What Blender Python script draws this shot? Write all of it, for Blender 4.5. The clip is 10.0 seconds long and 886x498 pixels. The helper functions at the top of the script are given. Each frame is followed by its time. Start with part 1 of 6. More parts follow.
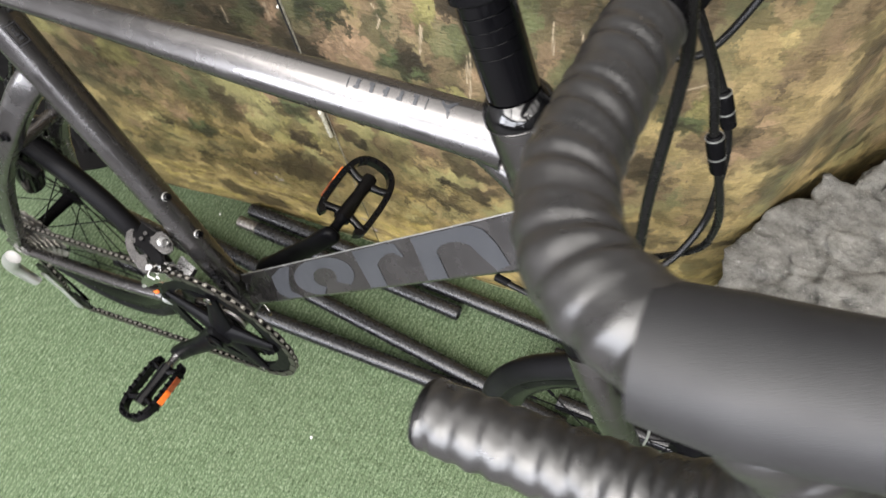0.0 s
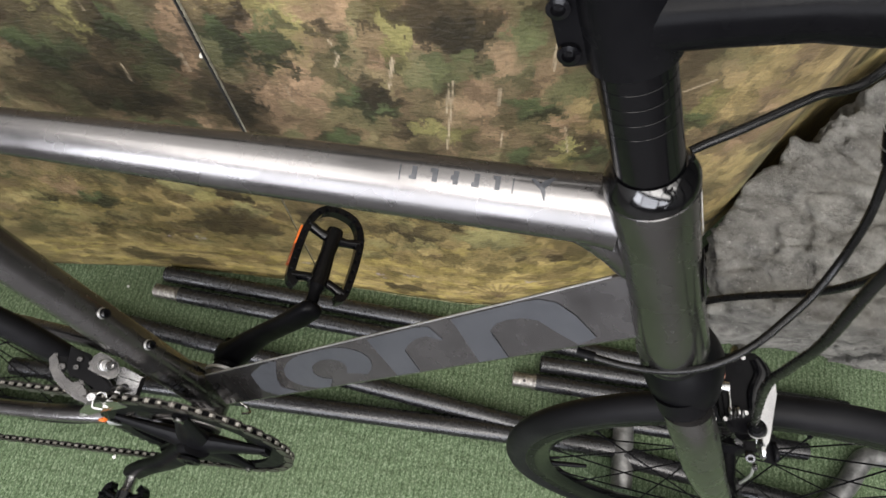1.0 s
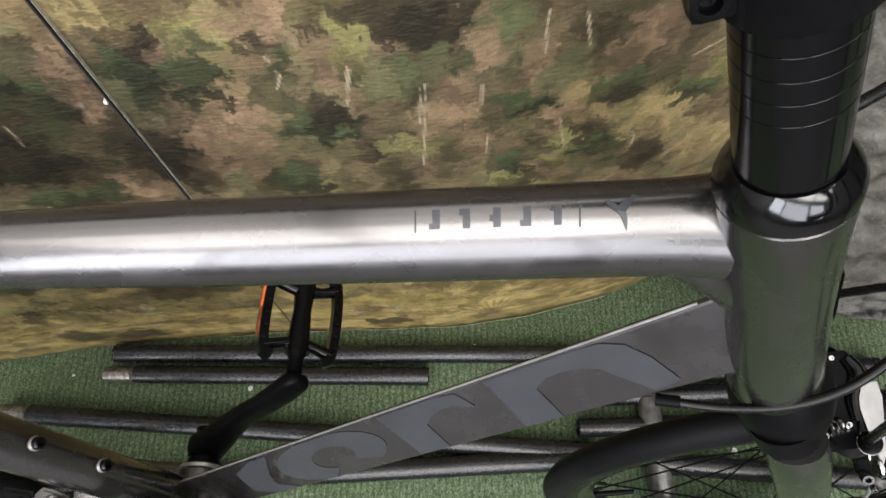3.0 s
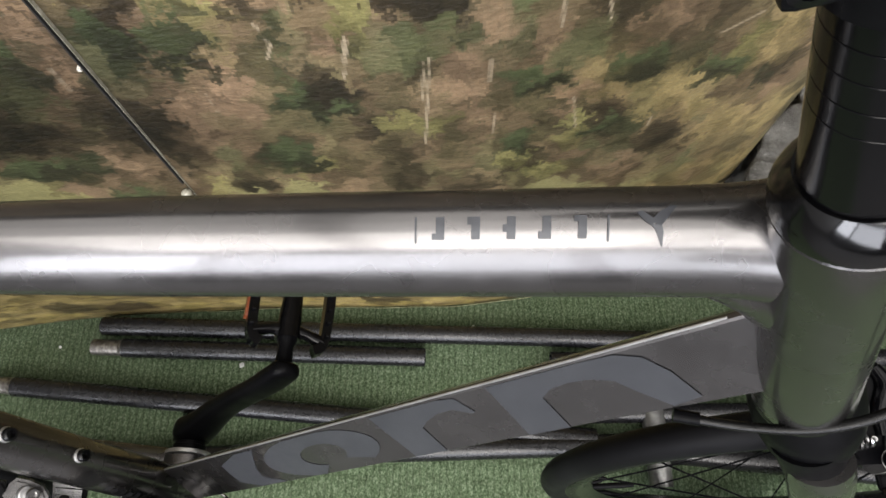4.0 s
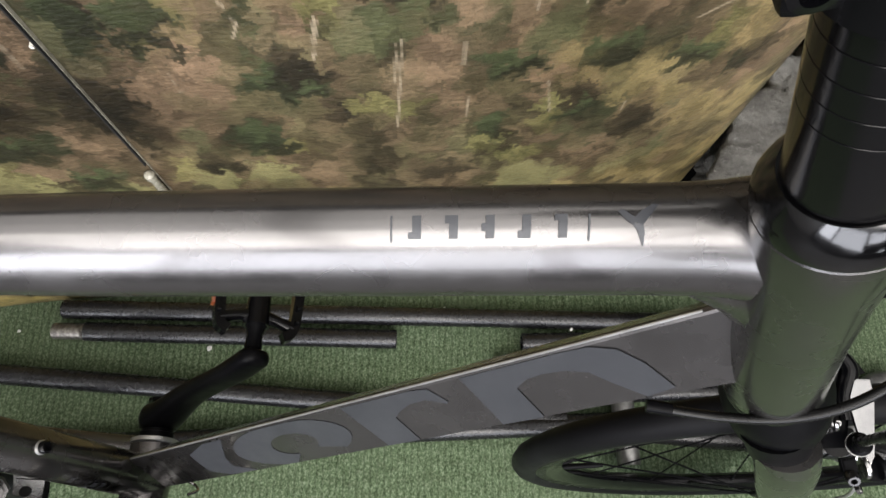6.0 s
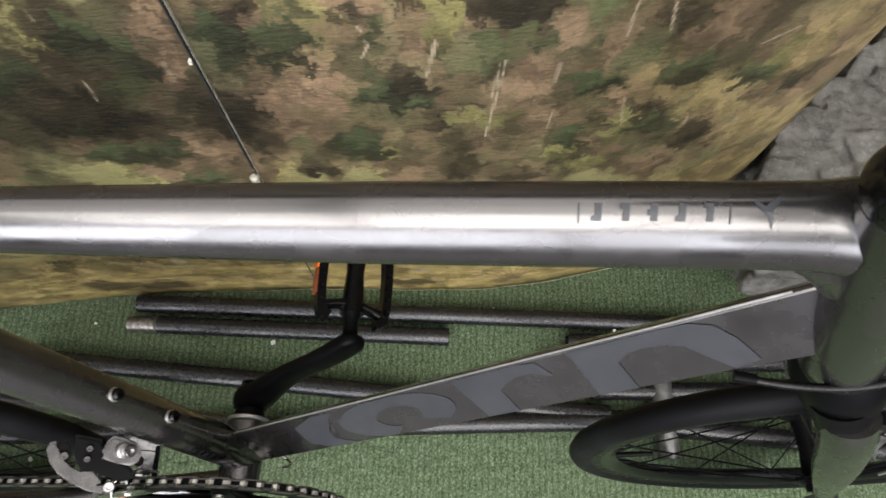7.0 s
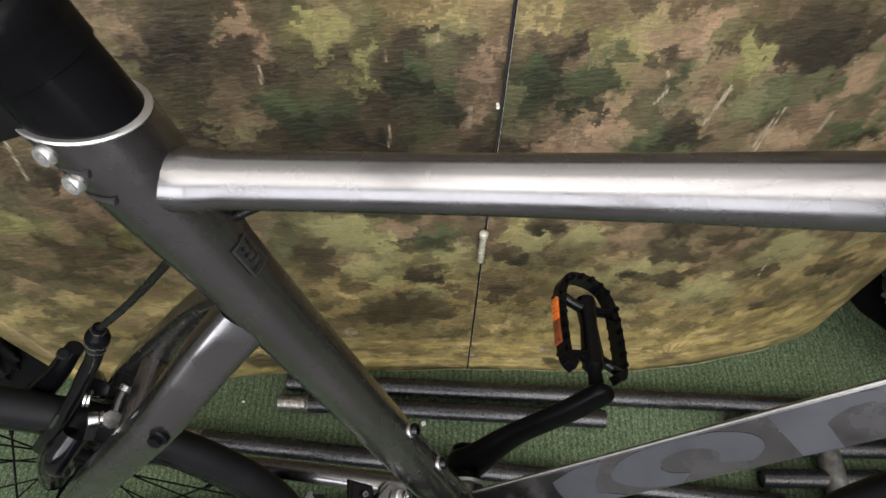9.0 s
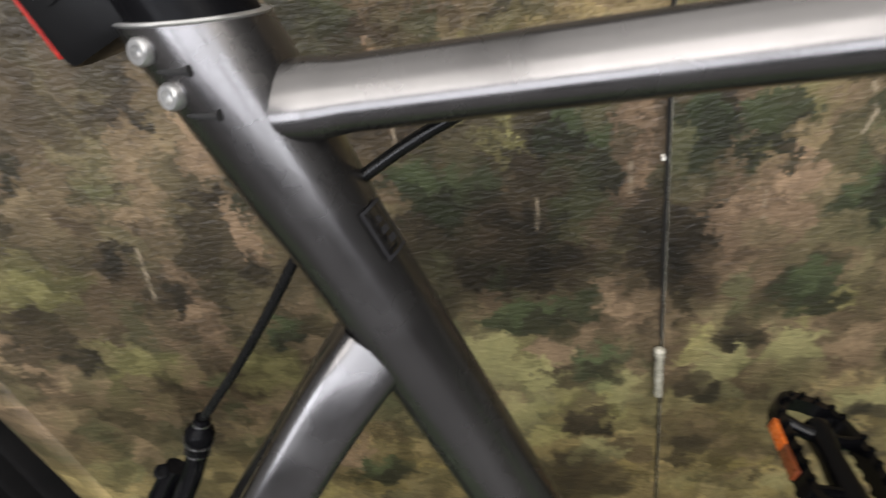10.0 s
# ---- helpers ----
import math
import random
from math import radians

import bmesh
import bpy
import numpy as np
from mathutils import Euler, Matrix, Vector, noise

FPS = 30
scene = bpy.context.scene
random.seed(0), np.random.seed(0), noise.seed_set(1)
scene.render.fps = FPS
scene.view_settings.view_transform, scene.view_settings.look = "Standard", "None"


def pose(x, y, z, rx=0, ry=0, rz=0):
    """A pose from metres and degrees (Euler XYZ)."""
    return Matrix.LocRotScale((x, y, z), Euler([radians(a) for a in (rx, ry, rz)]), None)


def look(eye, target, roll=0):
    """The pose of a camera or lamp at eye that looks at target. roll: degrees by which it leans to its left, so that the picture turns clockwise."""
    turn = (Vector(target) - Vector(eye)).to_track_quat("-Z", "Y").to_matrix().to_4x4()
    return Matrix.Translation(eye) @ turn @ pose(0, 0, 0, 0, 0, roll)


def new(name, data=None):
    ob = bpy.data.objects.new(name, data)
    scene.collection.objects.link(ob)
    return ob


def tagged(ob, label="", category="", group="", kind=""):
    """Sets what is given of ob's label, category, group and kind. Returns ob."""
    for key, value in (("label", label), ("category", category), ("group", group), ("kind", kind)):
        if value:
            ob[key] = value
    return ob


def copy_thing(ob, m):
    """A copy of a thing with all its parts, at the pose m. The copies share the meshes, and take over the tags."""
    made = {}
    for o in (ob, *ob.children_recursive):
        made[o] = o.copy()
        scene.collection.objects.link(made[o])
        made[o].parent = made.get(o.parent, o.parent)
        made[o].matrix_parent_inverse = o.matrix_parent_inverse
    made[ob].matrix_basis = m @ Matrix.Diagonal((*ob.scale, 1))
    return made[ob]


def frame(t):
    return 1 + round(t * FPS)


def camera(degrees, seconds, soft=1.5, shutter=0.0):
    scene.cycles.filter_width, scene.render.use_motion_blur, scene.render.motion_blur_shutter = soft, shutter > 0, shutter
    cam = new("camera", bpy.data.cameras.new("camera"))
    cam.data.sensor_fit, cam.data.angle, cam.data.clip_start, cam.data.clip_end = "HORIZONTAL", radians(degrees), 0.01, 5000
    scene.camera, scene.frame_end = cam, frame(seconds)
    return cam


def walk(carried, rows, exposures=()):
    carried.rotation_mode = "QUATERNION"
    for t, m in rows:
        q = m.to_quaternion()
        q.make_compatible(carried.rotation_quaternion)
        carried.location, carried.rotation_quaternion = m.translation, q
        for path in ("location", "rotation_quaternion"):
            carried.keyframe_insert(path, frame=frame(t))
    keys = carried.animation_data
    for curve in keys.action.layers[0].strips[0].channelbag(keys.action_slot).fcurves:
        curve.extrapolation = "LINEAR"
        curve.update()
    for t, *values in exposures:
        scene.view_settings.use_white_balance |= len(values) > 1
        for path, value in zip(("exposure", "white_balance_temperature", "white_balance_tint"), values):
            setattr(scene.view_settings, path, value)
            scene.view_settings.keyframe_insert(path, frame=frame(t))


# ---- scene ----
cam = camera(68.7, 10.0, shutter=0.25)
PATH = [
    (0, (0.4701, -0.1668, 1.0433), (-0.0727, 0.5586, -0.7397), -12.87),
    (0.1, (0.4488, -0.1741, 1.0409), (-0.0554, 0.5919, -0.7364), -11.33),
    (0.3, (0.4043, -0.1647, 1.0351), (0.0026, 0.6046, -0.7668), -9.64),
    (0.5, (0.3687, -0.1472, 1.0183), (-0.0043, 0.6090, -0.7953), -9.47),
    (0.7, (0.3386, -0.1296, 1.0186), (0.0133, 0.6200, -0.8069), -10.16),
    (1, (0.3159, -0.1046, 1.0016), (0.1414, 0.6694, -0.8343), -2.39),
    (1.5, (0.2849, -0.0766, 0.9771), (0.1520, 0.6502, -0.8814), -6.19),
    (2, (0.2729, -0.0627, 0.9497), (0.1648, 0.6747, -0.9063), -6.79),
    (2.5, (0.2775, -0.0514, 0.9361), (0.2132, 0.7663, -0.8879), -4.95),
    (3, (0.2737, -0.0448, 0.9203), (0.2341, 0.7479, -0.9155), -3.23),
    (3.2, (0.2773, -0.0451, 0.9146), (0.2273, 0.7301, -0.9284), -3.72),
    (4.5, (0.2682, -0.0065, 0.8889), (0.2543, 0.6530, -0.9991), -0.07),
    (5.2, (0.2801, -0.0068, 0.8856), (0.2929, 0.6250, -1.0119), 1.71),
    (6.5, (0.2460, -0.0219, 0.9112), (0.3196, 0.6178, -0.9823), 7.34),
    (7, (0.2053, -0.0412, 0.9392), (0.2395, 0.6266, -0.9458), 4.56),
    (7.5, (0.1391, -0.0583, 0.9467), (0.1599, 0.6283, -0.9317), 3.44),
    (8, (0.0506, -0.0745, 0.9518), (0.0974, 0.7168, -0.8844), 2.64),
    (8.5, (0.0103, -0.0877, 0.9449), (0.0310, 0.7424, -0.8746), 0.84),
    (9, (0.0039, -0.1071, 0.9172), (-0.0102, 0.8976, -0.8121), 1.49),
    (9.2, (0.0021, -0.1164, 0.9046), (-0.1177, 0.9501, -0.7831), -3.72),
    (9.5, (-0.0116, -0.1179, 0.8681), (-0.1506, 1.1238, -0.6936), -5.30),
    (9.7, (-0.0225, -0.1213, 0.8321), (-0.1454, 1.2724, -0.5971), -5.28),
    (10, (-0.0228, -0.1398, 0.7836), (-0.4130, 1.4066, -0.4231), -12.77),
]
walk(cam, [(t, look(eye, target, roll)) for t, eye, target, roll in PATH],
     exposures=[(0, 0.6), (0.5, 0.46), (1.5, 0.0), (7, 0.0), (8, -0.1), (9, -0.1), (10, -0.3)])

# ---- light ----
world = bpy.data.worlds.new("hall")
scene.world = world
world.use_nodes = True
world.node_tree.nodes["Background"].inputs[0].default_value = (0.75, 0.82, 0.9, 1)
world.node_tree.nodes["Background"].inputs[1].default_value = 0.02


def area_lamp(name, where, target, sx, sy, watts, colour):
    data = bpy.data.lights.new(name, "AREA")
    data.shape, data.size, data.size_y, data.energy, data.color = "RECTANGLE", sx, sy, watts, colour
    ob = new(name, data)
    ob.matrix_world = look(where, target)
    return ob


# daylight from the shop front behind the camera, rows of ceiling lamps added unseen
WINDOWS = [(-2.0, 1.4), (0.02, 2.3), (2.14, 1.5)]
for wx, wide in WINDOWS:
    area_lamp("shop_window_light", (wx, -3.84, 1.70), (wx, 0, 1.70), wide, 1.5, (44 if wx < -1 else 30) * wide * 1.5, (0.90, 0.92, 1.0))
# the row at y 0.45 is added to brighten the top tube's upper side
LAMPS = [(cx, cy) for cx in (-0.95, 0.65, 2.2) for cy in (0.45, -0.6, -1.65, -2.7)]
for cx, cy in LAMPS:
    area_lamp("ceiling_lamp_glow", (cx, cy, 2.60), (cx, cy, 0), 1.4, 1.03, (0.75 if cx < 0 else 1.0 if cx < 1 else 0.8) * (10 if cy > 0 else 14 if cy > -1 else 44 if cy > -2 else 64), (1.0, 0.955, 0.915))


# ---- materials ----
def lin(r, g, b):
    """Linear colour from 0-255 display values."""
    return tuple(((c / 255) / 12.92 if c < 10.3 else ((c / 255 + 0.055) / 1.055) ** 2.4) for c in (r, g, b)) + (1,)


class Mat:
    """A node material with a Principled shader and a few shortcuts."""

    def __init__(self, name, colour, rough=0.5, metal=0.0, coat=0.0, coat_rough=0.1, spec=0.5):
        self.m = bpy.data.materials.new(name)
        self.m.use_nodes = True
        self.n, self.l = self.m.node_tree.nodes, self.m.node_tree.links
        self.b = self.n["Principled BSDF"]
        self.b.inputs["Base Color"].default_value = (*colour[:3], 1)
        self.b.inputs["Roughness"].default_value = rough
        self.b.inputs["Metallic"].default_value = metal
        self.b.inputs["Coat Weight"].default_value = coat
        self.b.inputs["Coat Roughness"].default_value = coat_rough
        self.b.inputs["Specular IOR Level"].default_value = spec

    def node(self, kind, **values):
        nd = self.n.new(kind)
        for k, v in values.items():
            nd.inputs[k].default_value = v
        return nd

    def noise(self, scale, detail=4.0, stretch=(1, 1, 1), rough=0.55):
        co = self.n.new("ShaderNodeTexCoord")
        mp = self.n.new("ShaderNodeMapping")
        mp.inputs["Scale"].default_value = stretch
        nz = self.node("ShaderNodeTexNoise", Scale=scale, Detail=detail, Roughness=rough)
        self.l.new(co.outputs["Object"], mp.inputs["Vector"])
        self.l.new(mp.outputs["Vector"], nz.inputs["Vector"])
        return nz.outputs["Fac"]

    def ramp(self, fac, *stops):
        rp = self.n.new("ShaderNodeValToRGB")
        el = rp.color_ramp.elements
        while len(el) < len(stops):
            el.new(0.5)
        for e, (at, c) in zip(el, stops):
            e.position, e.color = at, (*c[:3], 1) if not isinstance(c, float) else (c, c, c, 1)
        self.l.new(fac, rp.inputs[0])
        return rp.outputs[0]

    def mix(self, fac, a, b, mode="MIX"):
        mx = self.n.new("ShaderNodeMix")
        mx.data_type, mx.blend_type = "RGBA", mode
        for sock, v in ((mx.inputs[0], fac), (mx.inputs[6], a), (mx.inputs[7], b)):
            if isinstance(v, (int, float)):
                sock.default_value = v
            elif isinstance(v, tuple):
                sock.default_value = (*v[:3], 1)
            else:
                self.l.new(v, sock)
        return mx.outputs[2]

    def colour(self, out):
        self.l.new(out, self.b.inputs["Base Color"])
        return self

    def rough(self, out):
        self.l.new(out, self.b.inputs["Roughness"])
        return self

    def bump(self, out, strength=0.3, distance=0.001):
        bp = self.node("ShaderNodeBump", Strength=strength, Distance=distance)
        if self.b.inputs["Normal"].links:
            self.l.new(self.b.inputs["Normal"].links[0].from_socket, bp.inputs["Normal"])
        self.l.new(out, bp.inputs["Height"])
        self.l.new(bp.outputs[0], self.b.inputs["Normal"])
        return self


def worn(name, dark, light, scale, rough, metal=0.0, coat=0.0, coat_rough=0.1, grain=900, bump=0.06, spec=0.5):
    """A surface with cloudy colour variation, a fine grain and uneven gloss."""
    m = Mat(name, dark, rough, metal, coat, coat_rough, spec)
    big, small = m.noise(scale, 5), m.noise(grain, 2)
    m.colour(m.ramp(big, (0.3, dark), (0.72, light)))
    m.rough(m.ramp(m.noise(scale * 3, 3), (0.25, max(rough - 0.07, 0.03)), (0.8, min(rough + 0.09, 1.0))))
    m.bump(small, bump, 0.0004)
    return m.m


PAINT = worn("graphite_metallic_paint", (0.104, 0.100, 0.099), (0.122, 0.117, 0.116), 14, 0.26, 0.95, 0.30, 0.06, 2600, 0.04)
PAINT_DARK = worn("black_primer_paint", (0.018, 0.018, 0.019), (0.03, 0.03, 0.031), 20, 0.3, 0.0, 0.3, 0.2)
DECAL = worn("grey_decal_film", (0.027, 0.029, 0.034), (0.035, 0.037, 0.042), 30, 0.42, 0.3, 0.1, 0.3)
DECAL_DARK = worn("dark_decal_film", (0.012, 0.012, 0.014), (0.02, 0.02, 0.022), 40, 0.5, 0.0, 0.0, 0.1, 900, 0.06, 0.3)
BLACK_GLOSS = worn("black_anodised_alloy", (0.0012, 0.0012, 0.0016), (0.0028, 0.0028, 0.0034), 18, 0.15, 0.0, 0.0, 0.08, 900, 0.05, 0.22)
BLACK_SATIN = worn("black_satin_alloy", (0.002, 0.002, 0.0025), (0.0045, 0.0045, 0.005), 25, 0.24, 0.0, 0.0, 0.1, 900, 0.06, 0.04)
BLACK_PLASTIC = worn("black_plastic", (0.002, 0.002, 0.002), (0.005, 0.005, 0.0055), 30, 0.40, 0.0, 0.0, 0.1, 1800, 0.12, 0.14)
CRANK = worn("black_forged_crank", (0.0015, 0.0015, 0.002), (0.003, 0.003, 0.0035), 22, 0.42, 0.0, 0.0, 0.1, 900, 0.06, 0.07)
RUBBER = worn("tyre_rubber", (0.0035, 0.0035, 0.004), (0.008, 0.008, 0.009), 12, 0.46, 0.0, 0.0, 0.1, 1500, 0.2, 0.06)
HOOD = worn("hood_rubber", (0.011, 0.011, 0.012), (0.017, 0.017, 0.018), 16, 0.5, 0.0, 0.0, 0.1, 2600, 0.3, 0.35)
TAPE = worn("black_bar_tape", (0.010, 0.010, 0.010), (0.018, 0.017, 0.017), 25, 0.31, 0.0, 0.0, 0.1, 2200, 0.25, 0.8)
STEEL = worn("bright_steel", (0.34, 0.34, 0.34), (0.46, 0.455, 0.45), 60, 0.22, 1.0)
CHAIN_STEEL = worn("oiled_chain_steel", (0.30, 0.285, 0.26), (0.56, 0.54, 0.50), 160, 0.36, 0.9)
DULL_ALLOY = worn("dull_alloy", (0.42, 0.42, 0.42), (0.56, 0.56, 0.55), 40, 0.38, 0.9)
FD_ALLOY = worn("polished_grey_alloy", (0.20, 0.20, 0.21), (0.34, 0.34, 0.34), 60, 0.24, 0.85)
LEVER = worn("polished_silver_alloy", (0.20, 0.20, 0.205), (0.28, 0.28, 0.28), 40, 0.2, 1.0)
DARK_ALLOY = worn("dark_polished_alloy", (0.040, 0.039, 0.040), (0.075, 0.073, 0.072), 60, 0.26, 0.9)
CHAIN_DARK = worn("oily_dark_chain_plate", (0.030, 0.028, 0.026), (0.085, 0.080, 0.072), 160, 0.34, 0.8)
COVER = worn("glossy_black_cover", (0.001, 0.001, 0.0012), (0.002, 0.002, 0.0024), 18, 0.13, 0.0, 0.0, 0.05, 900, 0.02, 0.6)
CABLE = worn("black_cable_housing", (0.003, 0.003, 0.003), (0.006, 0.006, 0.006), 40, 0.26, 0.0, 0.0, 0.1, 900, 0.06, 0.2)
ORANGE = worn("orange_reflector", (0.42, 0.075, 0.012), (0.70, 0.17, 0.025), 150, 0.25, 0.0, 0.5, 0.05, 400, 0.4)
ORANGE_DULL = worn("shaded_orange_reflector", (0.10, 0.022, 0.008), (0.18, 0.045, 0.012), 150, 0.3, 0.0, 0.5, 0.05, 400, 0.4)
RED = worn("red_reflector", (0.25, 0.010, 0.008), (0.36, 0.02, 0.014), 150, 0.25, 0.0, 0.5, 0.05, 400, 0.4)
WHITE_FILM = worn("white_reflective_sticker", (0.75, 0.75, 0.73), (0.86, 0.86, 0.84), 40, 0.35)
PIPE = worn("black_powder_coated_steel", (0.004, 0.004, 0.005), (0.010, 0.010, 0.011), 30, 0.27, 0.0, 0.0, 0.1, 480, 0.9, 0.45)
PIPE_BARE = worn("scratched_bare_steel", (0.07, 0.064, 0.056), (0.36, 0.34, 0.31), 170, 0.42, 0.9, 0.0, 0.1, 500, 0.3)
PIPE_GREY = worn("rubbed_grey_steel", (0.06, 0.06, 0.06), (0.2, 0.2, 0.195), 70, 0.36, 0.6, 0.0, 0.1, 500, 0.4)
# near-black caps and strips of this stand in for shade in holes, slots
HOLLOW = worn("dark_hollow", (0.006, 0.006, 0.006), (0.01, 0.01, 0.01), 40, 0.9)
BACKING = worn("dark_board_backing", (0.02, 0.019, 0.018), (0.035, 0.033, 0.03), 8, 0.85)
EDGE_WHITE = worn("white_panel_edge", (0.55, 0.52, 0.45), (0.72, 0.7, 0.63), 60, 0.55)
EDGE_STRAW = worn("faded_vinyl_edge", (0.36, 0.32, 0.17), (0.5, 0.46, 0.28), 60, 0.55)
CLASP = worn("clear_plastic_clasp", (0.20, 0.19, 0.15), (0.40, 0.38, 0.31), 90, 0.25)
PLASTER = worn("pale_wall_paint", (0.22, 0.215, 0.21), (0.27, 0.265, 0.26), 2, 0.8)
CEILING = worn("grey_ceiling_board", (0.42, 0.42, 0.42), (0.48, 0.48, 0.48), 3, 0.85)
DARK_WALL = worn("dark_unseen_wall", (0.018, 0.018, 0.018), (0.03, 0.03, 0.03), 4, 0.6)
SLAB = worn("unseen_dark_hall_floor", (0.032, 0.030, 0.029), (0.048, 0.045, 0.043), 3, 0.6)
FRAME_WHITE = worn("white_window_frame", (0.7, 0.7, 0.69), (0.8, 0.8, 0.79), 10, 0.4)
CLOTH_AND_SHADE = worn("black_cloth_and_shade", (0.0025, 0.0025, 0.0025), (0.007, 0.0065, 0.0065), 14, 0.95, 0.0, 0.0, 0.1, 900, 0.3, 0.1)
LINT = worn("white_lint", (0.45, 0.45, 0.43), (0.62, 0.62, 0.60), 200, 0.9)

# carpet: two greens, tufts and a grey bloom of dust
cm = Mat("green_ribbed_carpet", (0.06, 0.12, 0.05), 0.95, 0.0, 0.0, 0.1, 0.15)
tuft, patch, fine = cm.noise(420, 4, (1, 0.7, 1)), cm.noise(3.5, 4), cm.noise(1500, 2)
rows = cm.node("ShaderNodeTexWave", Scale=35.7, Distortion=3.0, Detail=3.0)
rows.inputs["Detail Scale"].default_value, rows.inputs["Phase Offset"].default_value = 3.0, -1.571
where = cm.n.new("ShaderNodeTexCoord")
cm.l.new(where.outputs["Object"], rows.inputs["Vector"])
green = cm.ramp(tuft, (0.32, (0.022, 0.039, 0.017)), (0.5, (0.068, 0.098, 0.052)), (0.68, (0.145, 0.178, 0.120)))
# shade between the ribs, put into the colour in step with the mesh
groove_shade = cm.ramp(rows.outputs["Fac"], (0.08, (0.76, 0.77, 0.74)), (0.5, (1.06, 1.06, 1.05)))
green = cm.mix(cm.ramp(patch, (0.35, 0.0), (0.75, 0.22)), green, (0.101, 0.125, 0.078))
cm.colour(cm.mix(1.0, green, groove_shade, "MULTIPLY")).bump(tuft, 0.8, 0.0018).bump(fine, 0.5, 0.0007)
CARPET = cm.m

# rock: blue-grey, lichen-pale faces, dark pits
rm = Mat("grey_cast_rock", (0.2, 0.2, 0.2), 0.82, 0.0, 0.0, 0.1, 0.3)
r_big, r_mid, r_fine = rm.noise(6, 6), rm.noise(34, 10, (1, 1, 1), 0.72), rm.noise(190, 6, (1, 1, 1), 0.75)
stone = rm.ramp(r_mid, (0.34, (0.075, 0.073, 0.067)), (0.48, (0.170, 0.165, 0.150)), (0.66, (0.270, 0.263, 0.240)))
stone = rm.mix(rm.ramp(r_big, (0.46, 0.0), (0.68, 0.6)), stone, (0.105, 0.097, 0.084))
stone = rm.mix(rm.ramp(r_fine, (0.58, 0.0), (0.70, 0.75)), stone, (0.44, 0.43, 0.40))
rm.colour(stone).bump(r_mid, 0.8, 0.008).bump(rm.noise(75, 8, (1, 1.6, 0.6), 0.78), 1.0, 0.007).bump(r_fine, 1.0, 0.0032)
ROCK = rm.m

# printed forest: colour from the print's own attribute, crinkled vinyl over it
pm = Mat("printed_forest_vinyl", (0.2, 0.2, 0.1), 0.42, 0.0, 0.0, 0.1, 0.38)
att = pm.n.new("ShaderNodeAttribute")
att.attribute_name = "print"
leafy = pm.noise(95, 6, (1, 1, 0.6), 0.72)
speck = pm.noise(300, 5, (1, 1, 0.55), 0.7)
shade = pm.ramp(speck, (0.3, (0.88, 0.88, 0.87)), (0.7, (1.1, 1.1, 1.09)))
clump = pm.ramp(leafy, (0.34, (0.86, 0.86, 0.86)), (0.5, (1.0, 1.0, 1.0)), (0.66, (1.12, 1.11, 1.09)))
pm.colour(pm.mix(1.0, pm.mix(1.0, att.outputs["Color"], clump, "MULTIPLY"), shade, "MULTIPLY"))
crinkle = pm.noise(170, 4, (0.8, 0.8, 1.4), 0.6)
pm.bump(crinkle, 0.7, 0.0024)
PRINT = pm.m


# ---- mesh builders ----
def part(name, bm, material, parent=None, label="", smooth=40):
    """Links a bmesh as one mesh object under a thing or a part."""
    me = bpy.data.meshes.new(name)
    bmesh.ops.recalc_face_normals(bm, faces=bm.faces)
    if smooth:
        for f in bm.faces:
            f.smooth = True
        for e in bm.edges:
            if len(e.link_faces) == 2 and e.calc_face_angle(0) > radians(smooth):
                e.smooth = False
    bm.to_mesh(me)
    bm.free()
    me.materials.append(material)
    ob = new(name, me)
    if parent is not None:
        ob.parent = parent
    if label:
        ob["label"] = label
    return ob


def smooth_path(points, steps=8):
    """A Catmull-Rom path through the points."""
    p = [Vector(q) for q in points]
    out = []
    for i in range(len(p) - 1):
        a, b, c, d = p[max(i - 1, 0)], p[i], p[i + 1], p[min(i + 2, len(p) - 1)]
        for k in range(steps):
            t = k / steps
            out.append(0.5 * (2 * b + (c - a) * t + (2 * a - 5 * b + 4 * c - d) * t * t + (3 * b - a - 3 * c + d) * t**3))
    return out + [p[-1]]


def lerp_list(values, n):
    """n values along a short list."""
    if isinstance(values, (int, float)):
        return [values] * n
    at = [i * (len(values) - 1) / max(n - 1, 1) for i in range(n)]
    return [values[int(a)] + (values[min(int(a) + 1, len(values) - 1)] - values[int(a)]) * (a - int(a)) for a in at]


